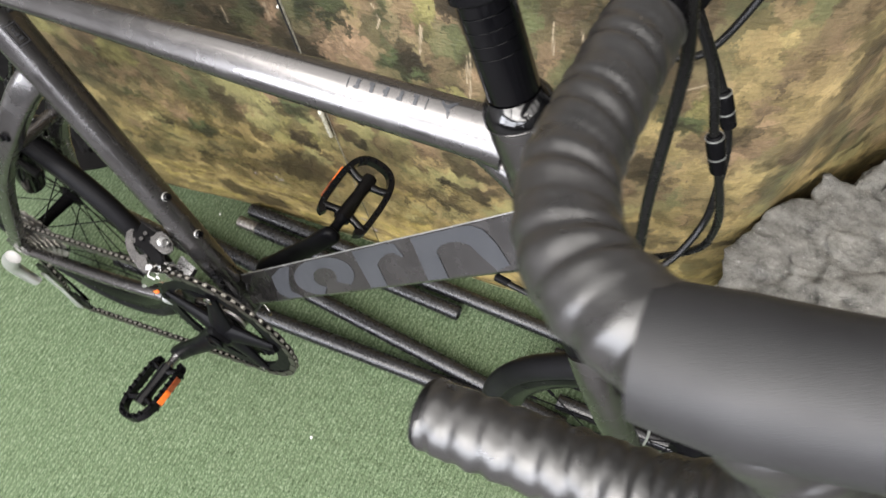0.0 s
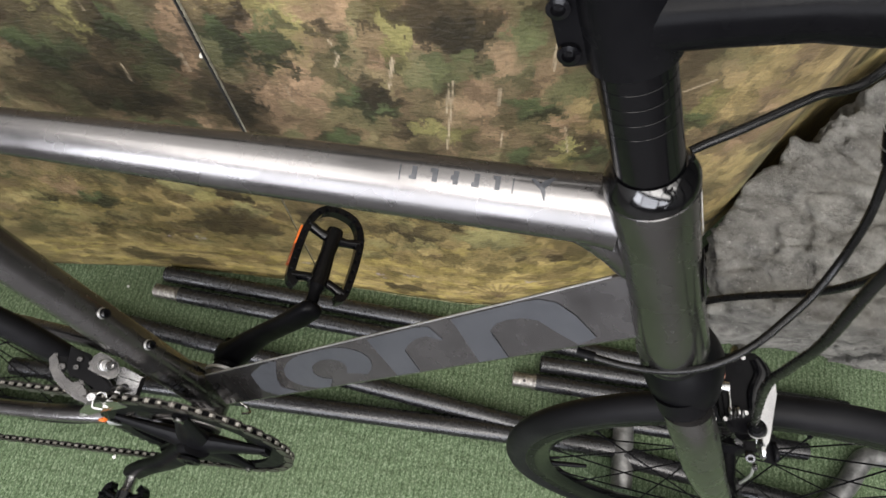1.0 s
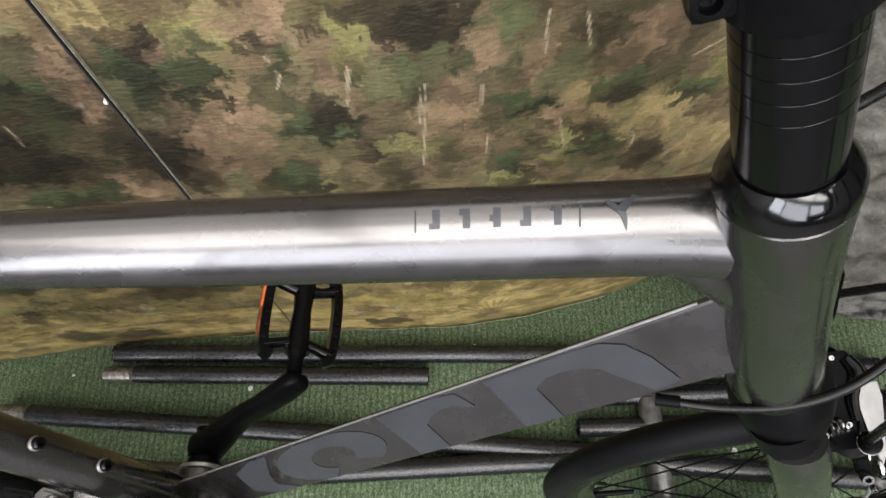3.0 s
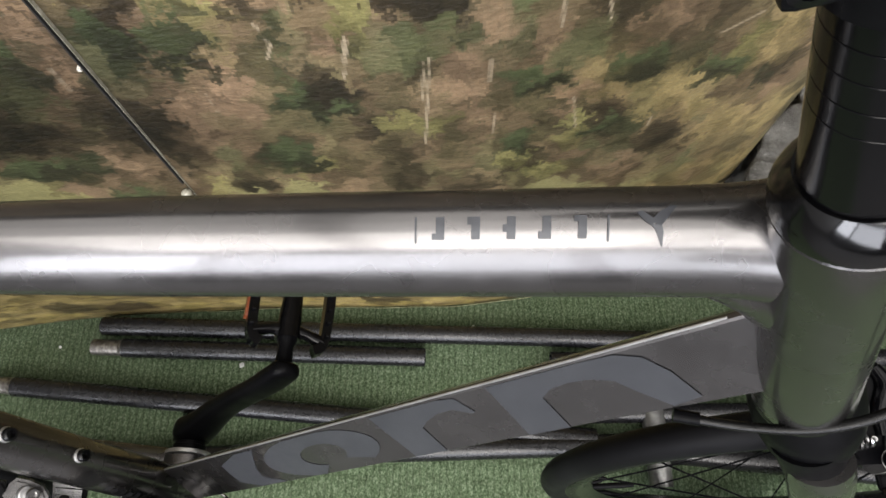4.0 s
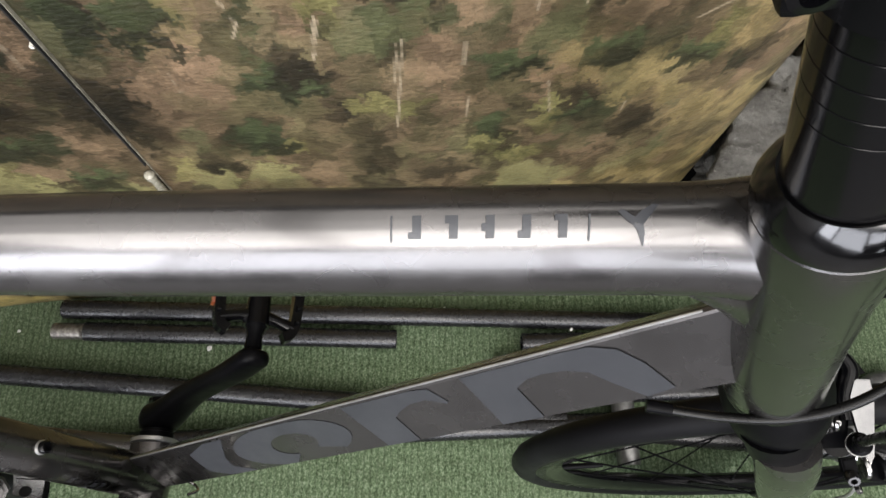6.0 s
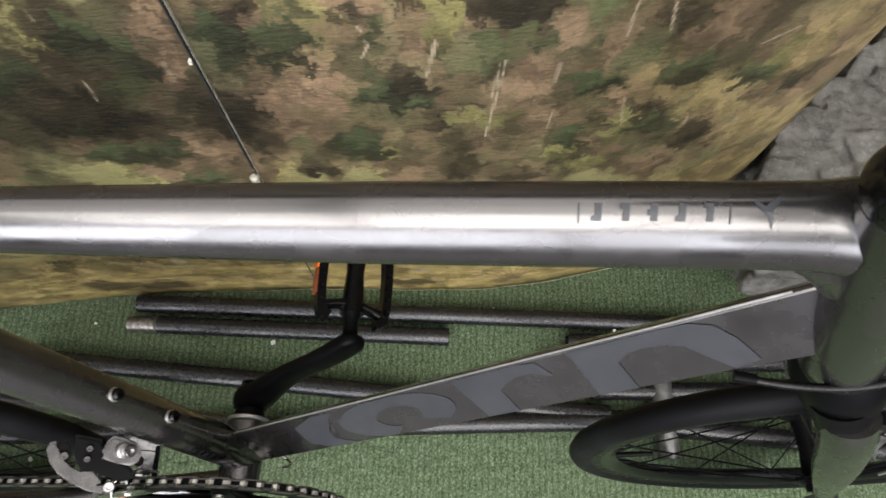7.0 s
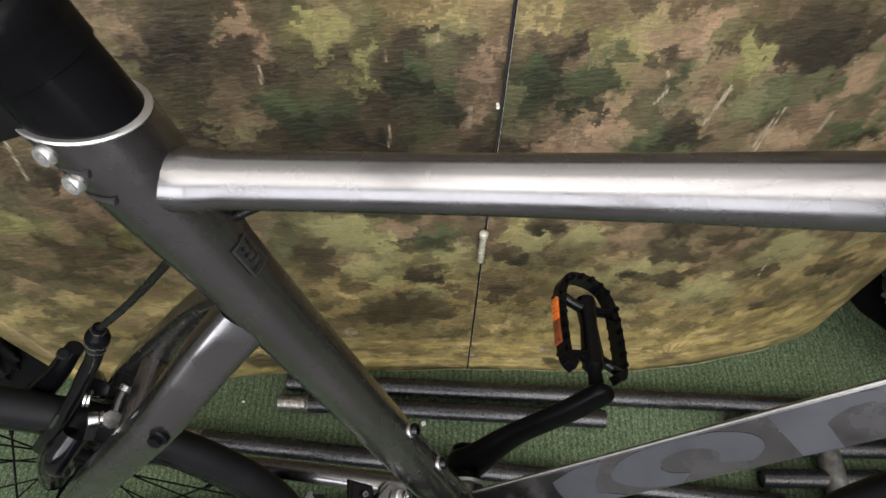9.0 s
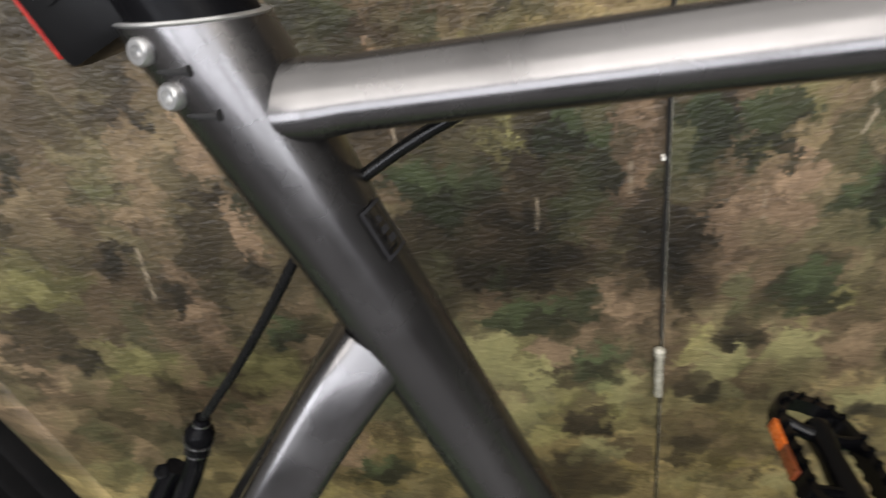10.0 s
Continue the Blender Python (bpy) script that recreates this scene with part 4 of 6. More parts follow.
rng = random.Random(5)
for x, y, z, r in ((-0.021, 0.139, 0.0, 0.0032), (0.472, 0.166, 0.0245, 0.0022), (0.647, 0.05, 0.0, 0.004), (-0.33, -0.03, 0.0, 0.003), (0.10, -0.13, 0.0, 0.002), (-0.20, -0.10, 0.0, 0.0025), (-0.28, 0.16, 0.0, 0.002), (0.30, 0.20, 0.0, 0.0016), (0.16, -0.25, 0.0, 0.0018)):
    bm = bmesh.new()
    bmesh.ops.create_icosphere(bm, subdivisions=2, radius=r)
    for v in bm.verts:
        v.co *= 0.6 + 0.8 * rng.random()
        v.co.z *= 0.5
    bmesh.ops.transform(bm, matrix=Matrix.Translation((x, y, z + r * 0.3)), verts=bm.verts)
    tagged(part("lint", bm, LINT), "tiny scrap of white lint on the floor", "lint", "scraps of lint")

# ---- the bicycle: leaning against the display; its own axes are x ahead, y to its left, z up ----
LEAN_IN = 10.0
bike = thing("road_bicycle", "small graphite grey road bicycle with drop handlebar leaning on the display", "bicycle", pose(0, -0.0723, 0, -LEAN_IN, 0, 0))

BB = Vector((0.029, 0, 0.283))
SEAT_FOOT, SEAT_TOP = Vector((0.034, 0, 0.283)), Vector((-0.1375, 0, 0.7485))
HEAD_TOP, HEAD_LOW = Vector((0.3795, 0, 0.748)), Vector((0.4425, 0, 0.578))
UP_HEAD = (HEAD_TOP - HEAD_LOW).normalized()
UP_SEAT = (SEAT_TOP - SEAT_FOOT).normalized()
AHEAD = Vector((UP_HEAD.z, 0, -UP_HEAD.x))
FRONT_AXLE, REAR_AXLE = Vector((0.600, 0.027, 0.2555)), Vector((-0.366, 0.012, 0.239))
TYRE_R = 0.2425
STEER = 1.0
turn_bars = Matrix.Translation(HEAD_LOW) @ Matrix.Rotation(radians(-STEER), 4, UP_HEAD) @ Matrix.Translation(-HEAD_LOW)


def steered(bm):
    bmesh.ops.transform(bm, matrix=turn_bars, verts=bm.verts)
    return bm


# the front wheel stands a little straighter than the frame
upright = Matrix.Translation(FRONT_AXLE) @ pose(0, 0, 0, 2.3, 0, 0.4) @ Matrix.Translation(-FRONT_AXLE)


def wheel_turned(bm):
    bmesh.ops.transform(bm, matrix=upright, verts=bm.verts)
    return bm


def seat_at(d):
    """A point d metres up the seat tube's axis from the bottom bracket."""
    return SEAT_FOOT + UP_SEAT * d


def head_at(d):
    """A point d metres up the steering axis from the head tube's foot."""
    return HEAD_LOW + UP_HEAD * d


def bolt(name, at, way, r, h, mat, parent, hexed=True, label=""):
    """A cap-head bolt with a socket."""
    m = along(at, Vector(at) + Vector(way))
    ob = part(name, lathe([(r * 0.9, 0), (r, 0.0004), (r, h * 0.8), (r * 0.85, h), (r * 0.5, h), (r * 0.45, h * 0.5)], 14, m), mat, parent, label)
    return ob


# frame
top_a, top_b = Vector((-0.118, -0.0076, 0.7135)), Vector((0.372, 0.0065, 0.7133))
TT_T, TT_R = (-0.02, 0.0, 0.022, 0.036, 0.046, 0.056, 0.15, 0.3, 0.45, 0.6, 0.72, 0.85, 0.93, 0.965, 0.985, 1.0), (0.0105, 0.0118, 0.0130, 0.0132, 0.0127, 0.0118, 0.0119, 0.0126, 0.0143, 0.0161, 0.0168, 0.0174, 0.0178, 0.0183, 0.0191, 0.0202)
# the tube is a leaning oval: flatter towards the drive side's upper flank and the side opposite
flat_to = radians(148)
turns = [2 * math.pi * (k + 0.5) / 720 for k in range(720)]
bend_r = [1 + 2.2 * math.exp(-(math.asin(math.sin(a - flat_to)) / radians(15)) ** 2) for a in turns]
rim = np.cumsum([(-math.sin(a) * r, math.cos(a) * r) for a, r in zip(turns, bend_r)], axis=0)
rim -= rim.mean(0)
rim /= np.max(rim @ np.array((-0.852, -0.521)))
rim_angle, rim_r = np.arctan2(rim[:, 1], rim[:, 0]), np.hypot(rim[:, 0], rim[:, 1])
rim_order = np.argsort(rim_angle)


def oval(a):
    """Radius of the top tube's section, of unit size, in the direction a from its left side, a quarter turn being its crown."""
    a = math.atan2(math.sin(a), math.cos(a))
    return float(np.interp(a, rim_angle[rim_order], rim_r[rim_order], period=2 * math.pi))


tt_section = [(oval(2 * math.pi * k / 48) * math.cos(2 * math.pi * k / 48), oval(2 * math.pi * k / 48) * math.sin(2 * math.pi * k / 48)) for k in range(48)]
tt_steps = [-0.02 + 0.01 * k for k in range(12)] + [0.12 + 0.02 * k for k in range(39)] + [0.90 + 0.01 * k for k in range(11)]
tt_path = [top_a.lerp(top_b, t) for t in tt_steps]
part("top_tube", sweep(tt_path, [float(np.interp(t, TT_T, TT_R)) for t in tt_steps], profile=tt_section, up=(0, 1, 0)), PAINT, bike, "satin graphite top tube with a flattened flank")
def slanted(bm):
    """Cuts the seat tube's upper end on the slant, lower in front."""
    ahead = Vector((UP_SEAT.z, 0, -UP_SEAT.x))
    for v in bm.verts:
        d = (v.co - SEAT_FOOT).dot(UP_SEAT)
        v.co -= UP_SEAT * (0.458 * (v.co - SEAT_FOOT).dot(ahead) + 0.04 * v.co.y) * min(max((d - 0.41) / 0.075, 0.0), 1.0)
    return bm


part("seat_tube", slanted(sweep([seat_at(d) for d in (0.0, 0.10, 0.25, 0.33, 0.40, 0.42, 0.44, 0.46, 0.475, 0.489)], [0.0178, 0.0174, 0.0172, 0.0174, 0.0180, 0.0190, 0.0202, 0.0210, 0.0216, 0.0221, 0.0224, 0.0226], 36, up=(0, 1, 0))), PAINT, bike, "satin graphite seat tube")
part("head_tube", sweep([head_at(d) for d in (0.014, 0.018, 0.04, 0.09, 0.15, 0.172, 0.180)], [0.0225, 0.0232, 0.0222, 0.0205, 0.0207, 0.0216, 0.0210], 36, up=(0, 1, 0)), PAINT, bike, "satin graphite head tube")
DT_A, DT_B = Vector((0.046, 0.0066, 0.3224)), Vector((0.418, 0.0108, 0.6443))
dt_slope = (DT_B - DT_A).normalized()
dt_corners = [(0.06, 1.0), (-0.02, 1.0), (-0.07, 0.965), (-0.90, -0.80), (-0.86, -0.94), (-0.60, -1.04), (0.0, -1.08), (0.60, -1.04), (0.86, -0.94), (0.92, -0.70), (0.11, 0.965)]
part("down_tube", sweep([DT_A.lerp(DT_B, t) for t in (0, 0.05, 0.2, 0.4, 0.6, 0.8, 0.93, 1.0)], [0.0193, 0.0195, 0.0199, 0.0203, 0.0208, 0.0212, 0.0220, 0.0231], profile=dt_corners, up=(0, 1, 0)), PAINT, bike, "graphite down tube with a sharp upper edge and grey lettering", smooth=24)
# bright strip laid along the ridge as a painted edge highlight
part("ridge", sweep([DT_A.lerp(DT_B, t) + Vector((-dt_slope.z, 0, dt_slope.x)) * (0.995 * r) + Vector((0, 0.02 * r, 0)) for t, r in ((0.0, 0.0193), (0.2, 0.0199), (0.4, 0.0203), (0.6, 0.0208), (0.8, 0.0212), (0.95, 0.0222))], 0.0008, 8), DULL_ALLOY, bike, "thin bright strip on the down tube's edge, a painted highlight")
part("bottom_bracket_shell", lathe([(0.0185, -0.029), (0.0198, -0.028), (0.0198, 0.028), (0.0185, 0.029)], 32, Matrix.Translation(BB) @ pose(0, 0, 0, 90)), PAINT, bike)
for sgn in (-1, 1):
    part("bearing_cup", lathe([(0.0190, 0.0), (0.0205, 0.001), (0.0205, 0.004), (0.018, 0.0050), (0.012, 0.0050)], 28, along(BB + Vector((0, sgn * 0.029, 0)), BB + Vector((0, sgn * 1.0, 0)))), DULL_ALLOY, bike, "silver alloy bearing cup")
part("gusset", sweep(smooth_path([(0.316, 0.003, 0.7085), (0.348, 0.003, 0.7045), (0.372, 0.002, 0.693), (0.389, 0.002, 0.674)], 6), [0.0076, 0.0094, 0.0104, 0.0090], 20), PAINT, bike)

# seat clamp with slots, two bolts, seat post and rear light
part("seat_collar", slanted(lathe([(0.0165, 0.0), (0.0222, 0.0), (0.0228, 0.0008), (0.0222, 0.0016), (0.0165, 0.0016)], 40, along(seat_at(0.489), seat_at(1.0)))), DULL_ALLOY, bike, "pale machined rim of the seat tube")
rear_way = Vector((-UP_SEAT.z, 0, UP_SEAT.x))
for bx, bz in ((-0.1425, 0.7364), (-0.1378, 0.7223)):
    at = Vector((bx, -0.0185, bz))
    bolt("clamp_bolt", at, (-0.35, -1, 0.1), 0.0044, 0.0046, DULL_ALLOY, bike, label="silver socket bolt")
    mid = at + Vector((0.0078, 0, -0.0066))
    axis_x = seat_at((mid.z - SEAT_FOOT.z) / UP_SEAT.z).x
    part("slot", sweep([(mid.x + dx, -math.sqrt(0.0222**2 - ((mid.x + dx - axis_x) * UP_SEAT.z) ** 2) - 0.0002, mid.z - 0.05 * dx) for dx in (-0.006, -0.004, -0.001, 0.002, 0.004, 0.0055)], [0.0005, 0.0010, 0.0011, 0.0019], 8), HOLLOW, bike, "dark clamp slot")
post_end = SEAT_TOP + UP_SEAT * 0.16
part("seat_post", lathe([(0.0203, 0.0), (0.0203, 0.219), (0.015, 0.22)], 36, along(SEAT_TOP - UP_SEAT * 0.06, post_end)), BLACK_SATIN, bike, "black alloy seat post")
light_at = SEAT_TOP + UP_SEAT * 0.040
lamp = part("rear_light", lathe([(0.0203, -0.026), (0.0214, -0.0255), (0.0216, -0.0125), (0.0224, -0.0115), (0.0226, 0.0), (0.0222, 0.0005), (0.0226, 0.001), (0.0230, 0.030), (0.0203, 0.031)], 36, along(light_at, light_at + UP_SEAT)), BLACK_SATIN, bike, "black clip-on rear light bracket")
back = Matrix.Translation(light_at + rear_way * 0.021 - UP_SEAT * 0.019) @ pose(0, 0, 0, 0, -20.6, 0)
part("housing", box(0.036, 0.034, 0.048, back, 0.005), BLACK_PLASTIC, lamp)
part("lens", box(0.005, 0.028, 0.042, Matrix.Translation(rear_way * 0.0178 + UP_SEAT * 0.002) @ back, 0.0015), RED, lamp, "red rear light lens")
for k in range(3):
    part("vent_rib", box(0.018, 0.003, 0.0018, Matrix.Translation(UP_SEAT * (0.006 * k - 0.006) + Vector((0, -0.0155, 0))) @ back, 0.0006), BLACK_SATIN, lamp)

# stays: flat-sided section with rounded corners
stay_section = [(math.copysign(abs(math.cos(a)) ** 0.5, math.cos(a)), math.copysign(abs(math.sin(a)) ** 0.5, math.sin(a))) for a in (2 * math.pi * (k + 0.5) / 32 for k in range(32))]
for sgn in (-1, 1):
    part("seat_stay", sweep(smooth_path([(-0.100, sgn * 0.006, 0.615), (-0.121, sgn * 0.018, 0.593), (-0.163, sgn * 0.035, 0.540), (-0.25, sgn * 0.046, 0.430), (-0.352, sgn * 0.060 + 0.01, 0.258)], 7), [0.0150, 0.0146, 0.0136, 0.0123, 0.0106, 0.0090], wide=[0.75, 0.78, 0.85, 0.95], profile=stay_section, up=(0, 1, 0)), PAINT, bike, "satin graphite seat stay")
    part("chain_stay", sweep(smooth_path([(0.014, sgn * 0.026, 0.281), (-0.06, sgn * 0.034, 0.279), (-0.16, sgn * 0.046 + 0.002, 0.266), (-0.350, sgn * 0.060 + 0.010, 0.236)], 7), [0.0115, 0.0108, 0.0098, 0.009, 0.008], 20), PAINT, bike, "satin graphite chain stay")
    part("dropout", plate([(-0.016, -0.014), (0.014, -0.016), (0.034, 0.0), (0.026, 0.022), (0.006, 0.020), (-0.014, 0.012)], 0.007, Matrix.Translation(REAR_AXLE + Vector((0, sgn * 0.0635, 0))) @ pose(0, 0, 0, 90), 0.0012), PAINT, bike)
    m = Vector((-0.155, sgn * 0.043, 0.5460))
    part("rack_boss", lathe([(0.0045, -0.004), (0.0062, -0.003), (0.0062, 0.002), (0.004, 0.003), (0.004, 0.006), (0.002, 0.006)], 16, along(m, m + Vector((-0.2, sgn, 0.25)))), BLACK_SATIN, bike, "black rack bolt")
part("stay_bridge", sweep([(-0.196, -0.036, 0.500), (-0.196, 0.036, 0.500)], 0.0080, 16), PAINT, bike, "brake bridge between the seat stays")
part("stay_wrap", sweep([(-0.06, -0.0345, 0.279), (-0.075, -0.036, 0.2785)], 0.0112, 18), DULL_ALLOY, bike, "clear protector film on the chain stay")

# bottle bosses on the seat tube
fore = Vector((UP_SEAT.z, 0, -UP_SEAT.x))
for d in (0.1345, 0.1945):
    at = seat_at(d) + fore * 0.0168
    part("bottle_boss", lathe([(0.0052, 0.0), (0.0052, 0.0014), (0.0044, 0.002)], 16, along(at, at + fore)), DULL_ALLOY, bike, "silver boss")
    bolt("bottle_bolt", at + fore * 0.002, fore, 0.0046, 0.0042, BLACK_GLOSS, bike, label="black button-head bolt")
part("cable_guide_screw", lathe([(0.0022, 0), (0.0024, 0.002), (0.001, 0.003)], 12, along((0.028, -0.004, 0.331), (0.034, -0.02, 0.38))), FD_ALLOY, bike)

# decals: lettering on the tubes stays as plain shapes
dt_way = (DT_B - DT_A).normalized()
dt_up = Vector((-dt_way.z, 0, dt_way.x))


def on_down_tube(s, w, out=0.00035):
    """A point on the tube's near upper face: s along it from 0 to 1, w across it from the ridge (0) to the shoulder (1)."""
    r = float(np.interp(s, (0, 0.143, 0.286, 0.429, 0.571, 0.714, 0.857, 1), (0.0193, 0.0195, 0.0199, 0.0203, 0.0208, 0.0212, 0.0220, 0.0231)))
    a, b = -0.07 - 0.83 * w, 0.965 - 1.765 * w
    face = Vector((0, -0.905, 0)) + dt_up * 0.426
    return DT_A.lerp(DT_B, s) + Vector((0, a * r, 0)) + dt_up * b * r + face * out


def decal(name, quads, place, material, label=""):
    """Thin film pieces: each is a strip given by its two edges in the place's own coordinates."""
    bm = bmesh.new()
    for left, right in quads:
        n = len(left)
        a = [bm.verts.new(place(*q)) for q in left]
        b = [bm.verts.new(place(*q)) for q in right]
        for k in range(n - 1):
            bm.faces.new((a[k], a[k + 1], b[k + 1], b[k]))
    return part(name, bm, material, bike, label, smooth=60)


def band(*pairs):
    """A bent stroke on a face from pairs of edge points, each held inside the face."""
    hold = lambda p: (p[0], min(max((p[1] + 0.05) / 1.12, 0.0), 1.0))
    return [hold(p[0]) for p in pairs], [hold(p[1]) for p in pairs]


# plain grey shapes: a slanted bar, an open ring, a bar with a short arc, a bar with a tall arch
ring_cut = [radians(100 + 12.5 * k) for k in range(25)]
SHAPES = [[band(((0.205, -0.03), (0.252, -0.03)), ((0.152, 0.2), (0.236, 0.22)), ((0.150, 0.5), (0.220, 0.5)), ((0.152, 0.82), (0.214, 0.8)), ((0.190, 1.06), (0.255, 1.06)))],
          [band(*[((0.366 + 0.117 * math.cos(a), 0.50 + 0.60 * math.sin(a)), (0.374 + 0.045 * math.cos(a), 0.54 + 0.30 * math.sin(a))) for a in ring_cut])],
          [band(((0.504, -0.05), (0.566, -0.05)), ((0.510, 0.4), (0.567, 0.43)), ((0.519, 1.06), (0.571, 1.06)))],
          [band(((0.566, -0.05), (0.566, 0.45)), ((0.590, -0.05), (0.580, 0.33)), ((0.615, -0.05), (0.602, 0.22)), ((0.640, 0.0), (0.626, 0.21)), ((0.652, 0.36), (0.648, 0.38)))],
          [band(((0.688, -0.05), (0.740, -0.05)), ((0.690, 0.4), (0.741, 0.4)), ((0.692, 1.06), (0.745, 1.06)))],
          [band(((0.740, -0.05), (0.740, 0.40)), ((0.775, -0.05), (0.757, 0.27)), ((0.810, -0.05), (0.778, 0.235)), ((0.840, -0.03), (0.803, 0.27)), ((0.864, 0.12), (0.824, 0.39)), ((0.880, 0.45), (0.838, 0.65)), ((0.892, 0.94), (0.862, 1.02)))]]
for stroke in SHAPES:
    decal("grey_shape", stroke, on_down_tube, DECAL, "flat grey shape printed on the down tube")


def on_top_tube(s, w):
    """A point on the top of the top tube: s metres from its front end, w degrees round from the crown towards the drive side."""
    t = 1 - s / (top_b - top_a).length
    a = radians(90 + w)
    r = float(np.interp(t, TT_T, TT_R)) * oval(a) + 0.0004
    return top_a.lerp(top_b, t) + Vector((0, r * math.cos(a), 0)) + Vector((-0.001, 0, 1)) * r * math.sin(a)


def top_bar(s0, s1, w0, w1):
    ws = [w0 + (w1 - w0) * k / 3 for k in range(4)]
    return ([(s0, w) for w in ws], [(s1, w) for w in ws])


small = [top_bar(0.0547, 0.0553, 2, 30), top_bar(0.1121, 0.1127, 2, 30)]
for k in range(5):
    s = 0.0614 + 0.0106 * k
    small += [top_bar(s, s + 0.0026, 2, 26), top_bar(s + 0.0026, s + 0.0038, (2, 18, 10, 2, 19)[k], (8, 26, 18, 10, 26)[k])]
decal("top_tube_lettering", small, on_top_tube, DECAL, "small dark lettering between two fine lines")
decal("bird_emblem", [([(0.0466, 0), (0.0445, 8), (0.0425, 13)], [(0.0450, -2), (0.0425, 4), (0.0400, 9)]), ([(0.0345, -6), (0.0370, 4), (0.0395, 14)], [(0.0360, -7), (0.0395, -1), (0.0425, 8)]),
                      ([(0.0425, 12), (0.0410, 18), (0.0390, 36)], [(0.0392, 12), (0.0386, 20), (0.0386, 37)])], on_top_tube, DECAL, "small dark bird-like emblem")


def on_seat_tube(d, w):
    """d metres up the seat tube, w degrees from its front towards the drive side."""
    a, r = radians(w), (0.0206 if d > 0.38 else 0.0179)
    return seat_at(d) + fore * r * math.cos(a) + Vector((0, -r * math.sin(a), 0))


def seat_rect(d0, d1, w0, w1):
    n = 4
    ws = [w0 + (w1 - w0) * k / n for k in range(n + 1)]
    return ([(d0, w) for w in ws], [(d1, w) for w in ws])


badge = [seat_rect(0.3905, 0.3918, 3, 34), seat_rect(0.4092, 0.4105, 3, 34), seat_rect(0.3905, 0.4105, 0, 3.5), seat_rect(0.3905, 0.4105, 31.5, 35)]
badge += [seat_rect(0.3950 + 0.0042 * k, 0.3975 + 0.0042 * k, 9 + 3 * k, 21 + 2 * (k % 2)) for k in range(3)]
decal("frame_badge", badge, on_seat_tube, DECAL_DARK, "small dark outlined badge")
decal("size_print", [seat_rect(0.062 + 0.0075 * k, 0.0665 + 0.0075 * k, 50 + 4 * (k % 2), 72) for k in range(5)], on_seat_tube, DECAL_DARK, "row of faint dark print")

def on_head_tube(d, w):
    a = radians(w)
    return head_at(d) + AHEAD * 0.0219 * math.cos(a) + Vector((0, 0.0219 * math.sin(a), 0))


decal("head_sticker", [([(0.145, w) for w in (-14, -4, 6, 16)], [(0.175, w) for w in (-14, -4, 6, 16)])], on_head_tube, WHITE_FILM, "white reflective sticker")
decal("head_badge", [([(0.078, w) for w in (-16, -5, 5, 16)], [(0.120, w) for w in (-16, -5, 5, 16)])], on_head_tube, DECAL_DARK, "dark embossed head badge")

# headset, spacers, stem
hs = along(head_at(0.1795), head_at(1.0))
part("headset_cover", lathe([(0.0205, 0.0), (0.0222, 0.0012), (0.0222, 0.005), (0.0208, 0.009), (0.0180, 0.0135), (0.0168, 0.015), (0.014, 0.015)], 40, hs), COVER, bike, "glossy black headset cover")
part("cover_rim", lathe([(0.0200, -0.0002), (0.0218, 0.0), (0.0221, 0.0006), (0.0216, 0.0012), (0.0200, 0.0013)], 40, along(head_at(0.1785), head_at(1.0))), DARK_ALLOY, bike, "thin bright rim under the headset cover")
part("lower_race", lathe([(0.0222, 0.0), (0.0228, -0.002), (0.0222, -0.006), (0.019, -0.007)], 36, along(head_at(0.0135), head_at(1.0))), BLACK_GLOSS, bike)
z0 = 0.195
for k, h in enumerate((0.030, 0.008, 0.008, 0.008, 0.008)):
    part("steerer_spacer", lathe([(0.0145, 0.0), (0.01575, 0.0), (0.0159, 0.00015), (0.0159, h - 0.0004), (0.01575, h - 0.00025), (0.0145, h - 0.00025)], 36, along(head_at(z0), head_at(z0 + 1))), BLACK_GLOSS, bike, "black steerer spacer")
    z0 += h
stem_at = head_at(z0 + 0.019)
stem_way = (AHEAD * math.cos(radians(-7)) + UP_HEAD * math.sin(radians(-7))).normalized()
CLAMP = stem_at + stem_way * 0.100
stem = part("stem", steered(lathe([(0.0170, -0.020), (0.0185, -0.0185), (0.0185, 0.0185), (0.0170, 0.020)], 32, along(stem_at, stem_at + UP_HEAD))), BLACK_SATIN, bike, "black alloy handlebar stem")
part("stem_arm", steered(sweep([stem_at + stem_way * d for d in (0.008, 0.03, 0.06, 0.080)], [0.0165, 0.0155, 0.0150, 0.0170], 24, [1.0, 0.95, 0.95, 1.05])), BLACK_SATIN, stem)
part("face_clamp", steered(lathe([(0.0165, -0.021), (0.0195, -0.020), (0.0195, 0.020), (0.0165, 0.021)], 30, along(CLAMP, CLAMP + Vector((0, 1, 0))))), BLACK_SATIN, stem)
part("top_cap", steered(lathe([(0.0165, 0.0), (0.0172, 0.002), (0.0150, 0.005), (0.004, 0.0055), (0.004, 0.003)], 28, along(stem_at + UP_HEAD * 0.020, stem_at + UP_HEAD))), BLACK_GLOSS, stem)
part("pinch_lug", steered(box(0.013, 0.020, 0.036, Matrix.Translation(stem_at - stem_way * 0.0195) @ pose(0, 0, 0, 0, -20, 0), 0.003)), BLACK_SATIN, stem)
for d in (-0.010, 0.010):
    at = stem_at - stem_way * 0.0215 + UP_HEAD * d + Vector((0, -0.0095, 0))
    ob = part("pinch_bolt", steered(lathe([(0.0042, 0), (0.0044, 0.0006), (0.0044, 0.003), (0.0026, 0.0035), (0.0022, 0.001)], 14, along(at, at + Vector((0, -1, 0))))), BLACK_GLOSS, stem)

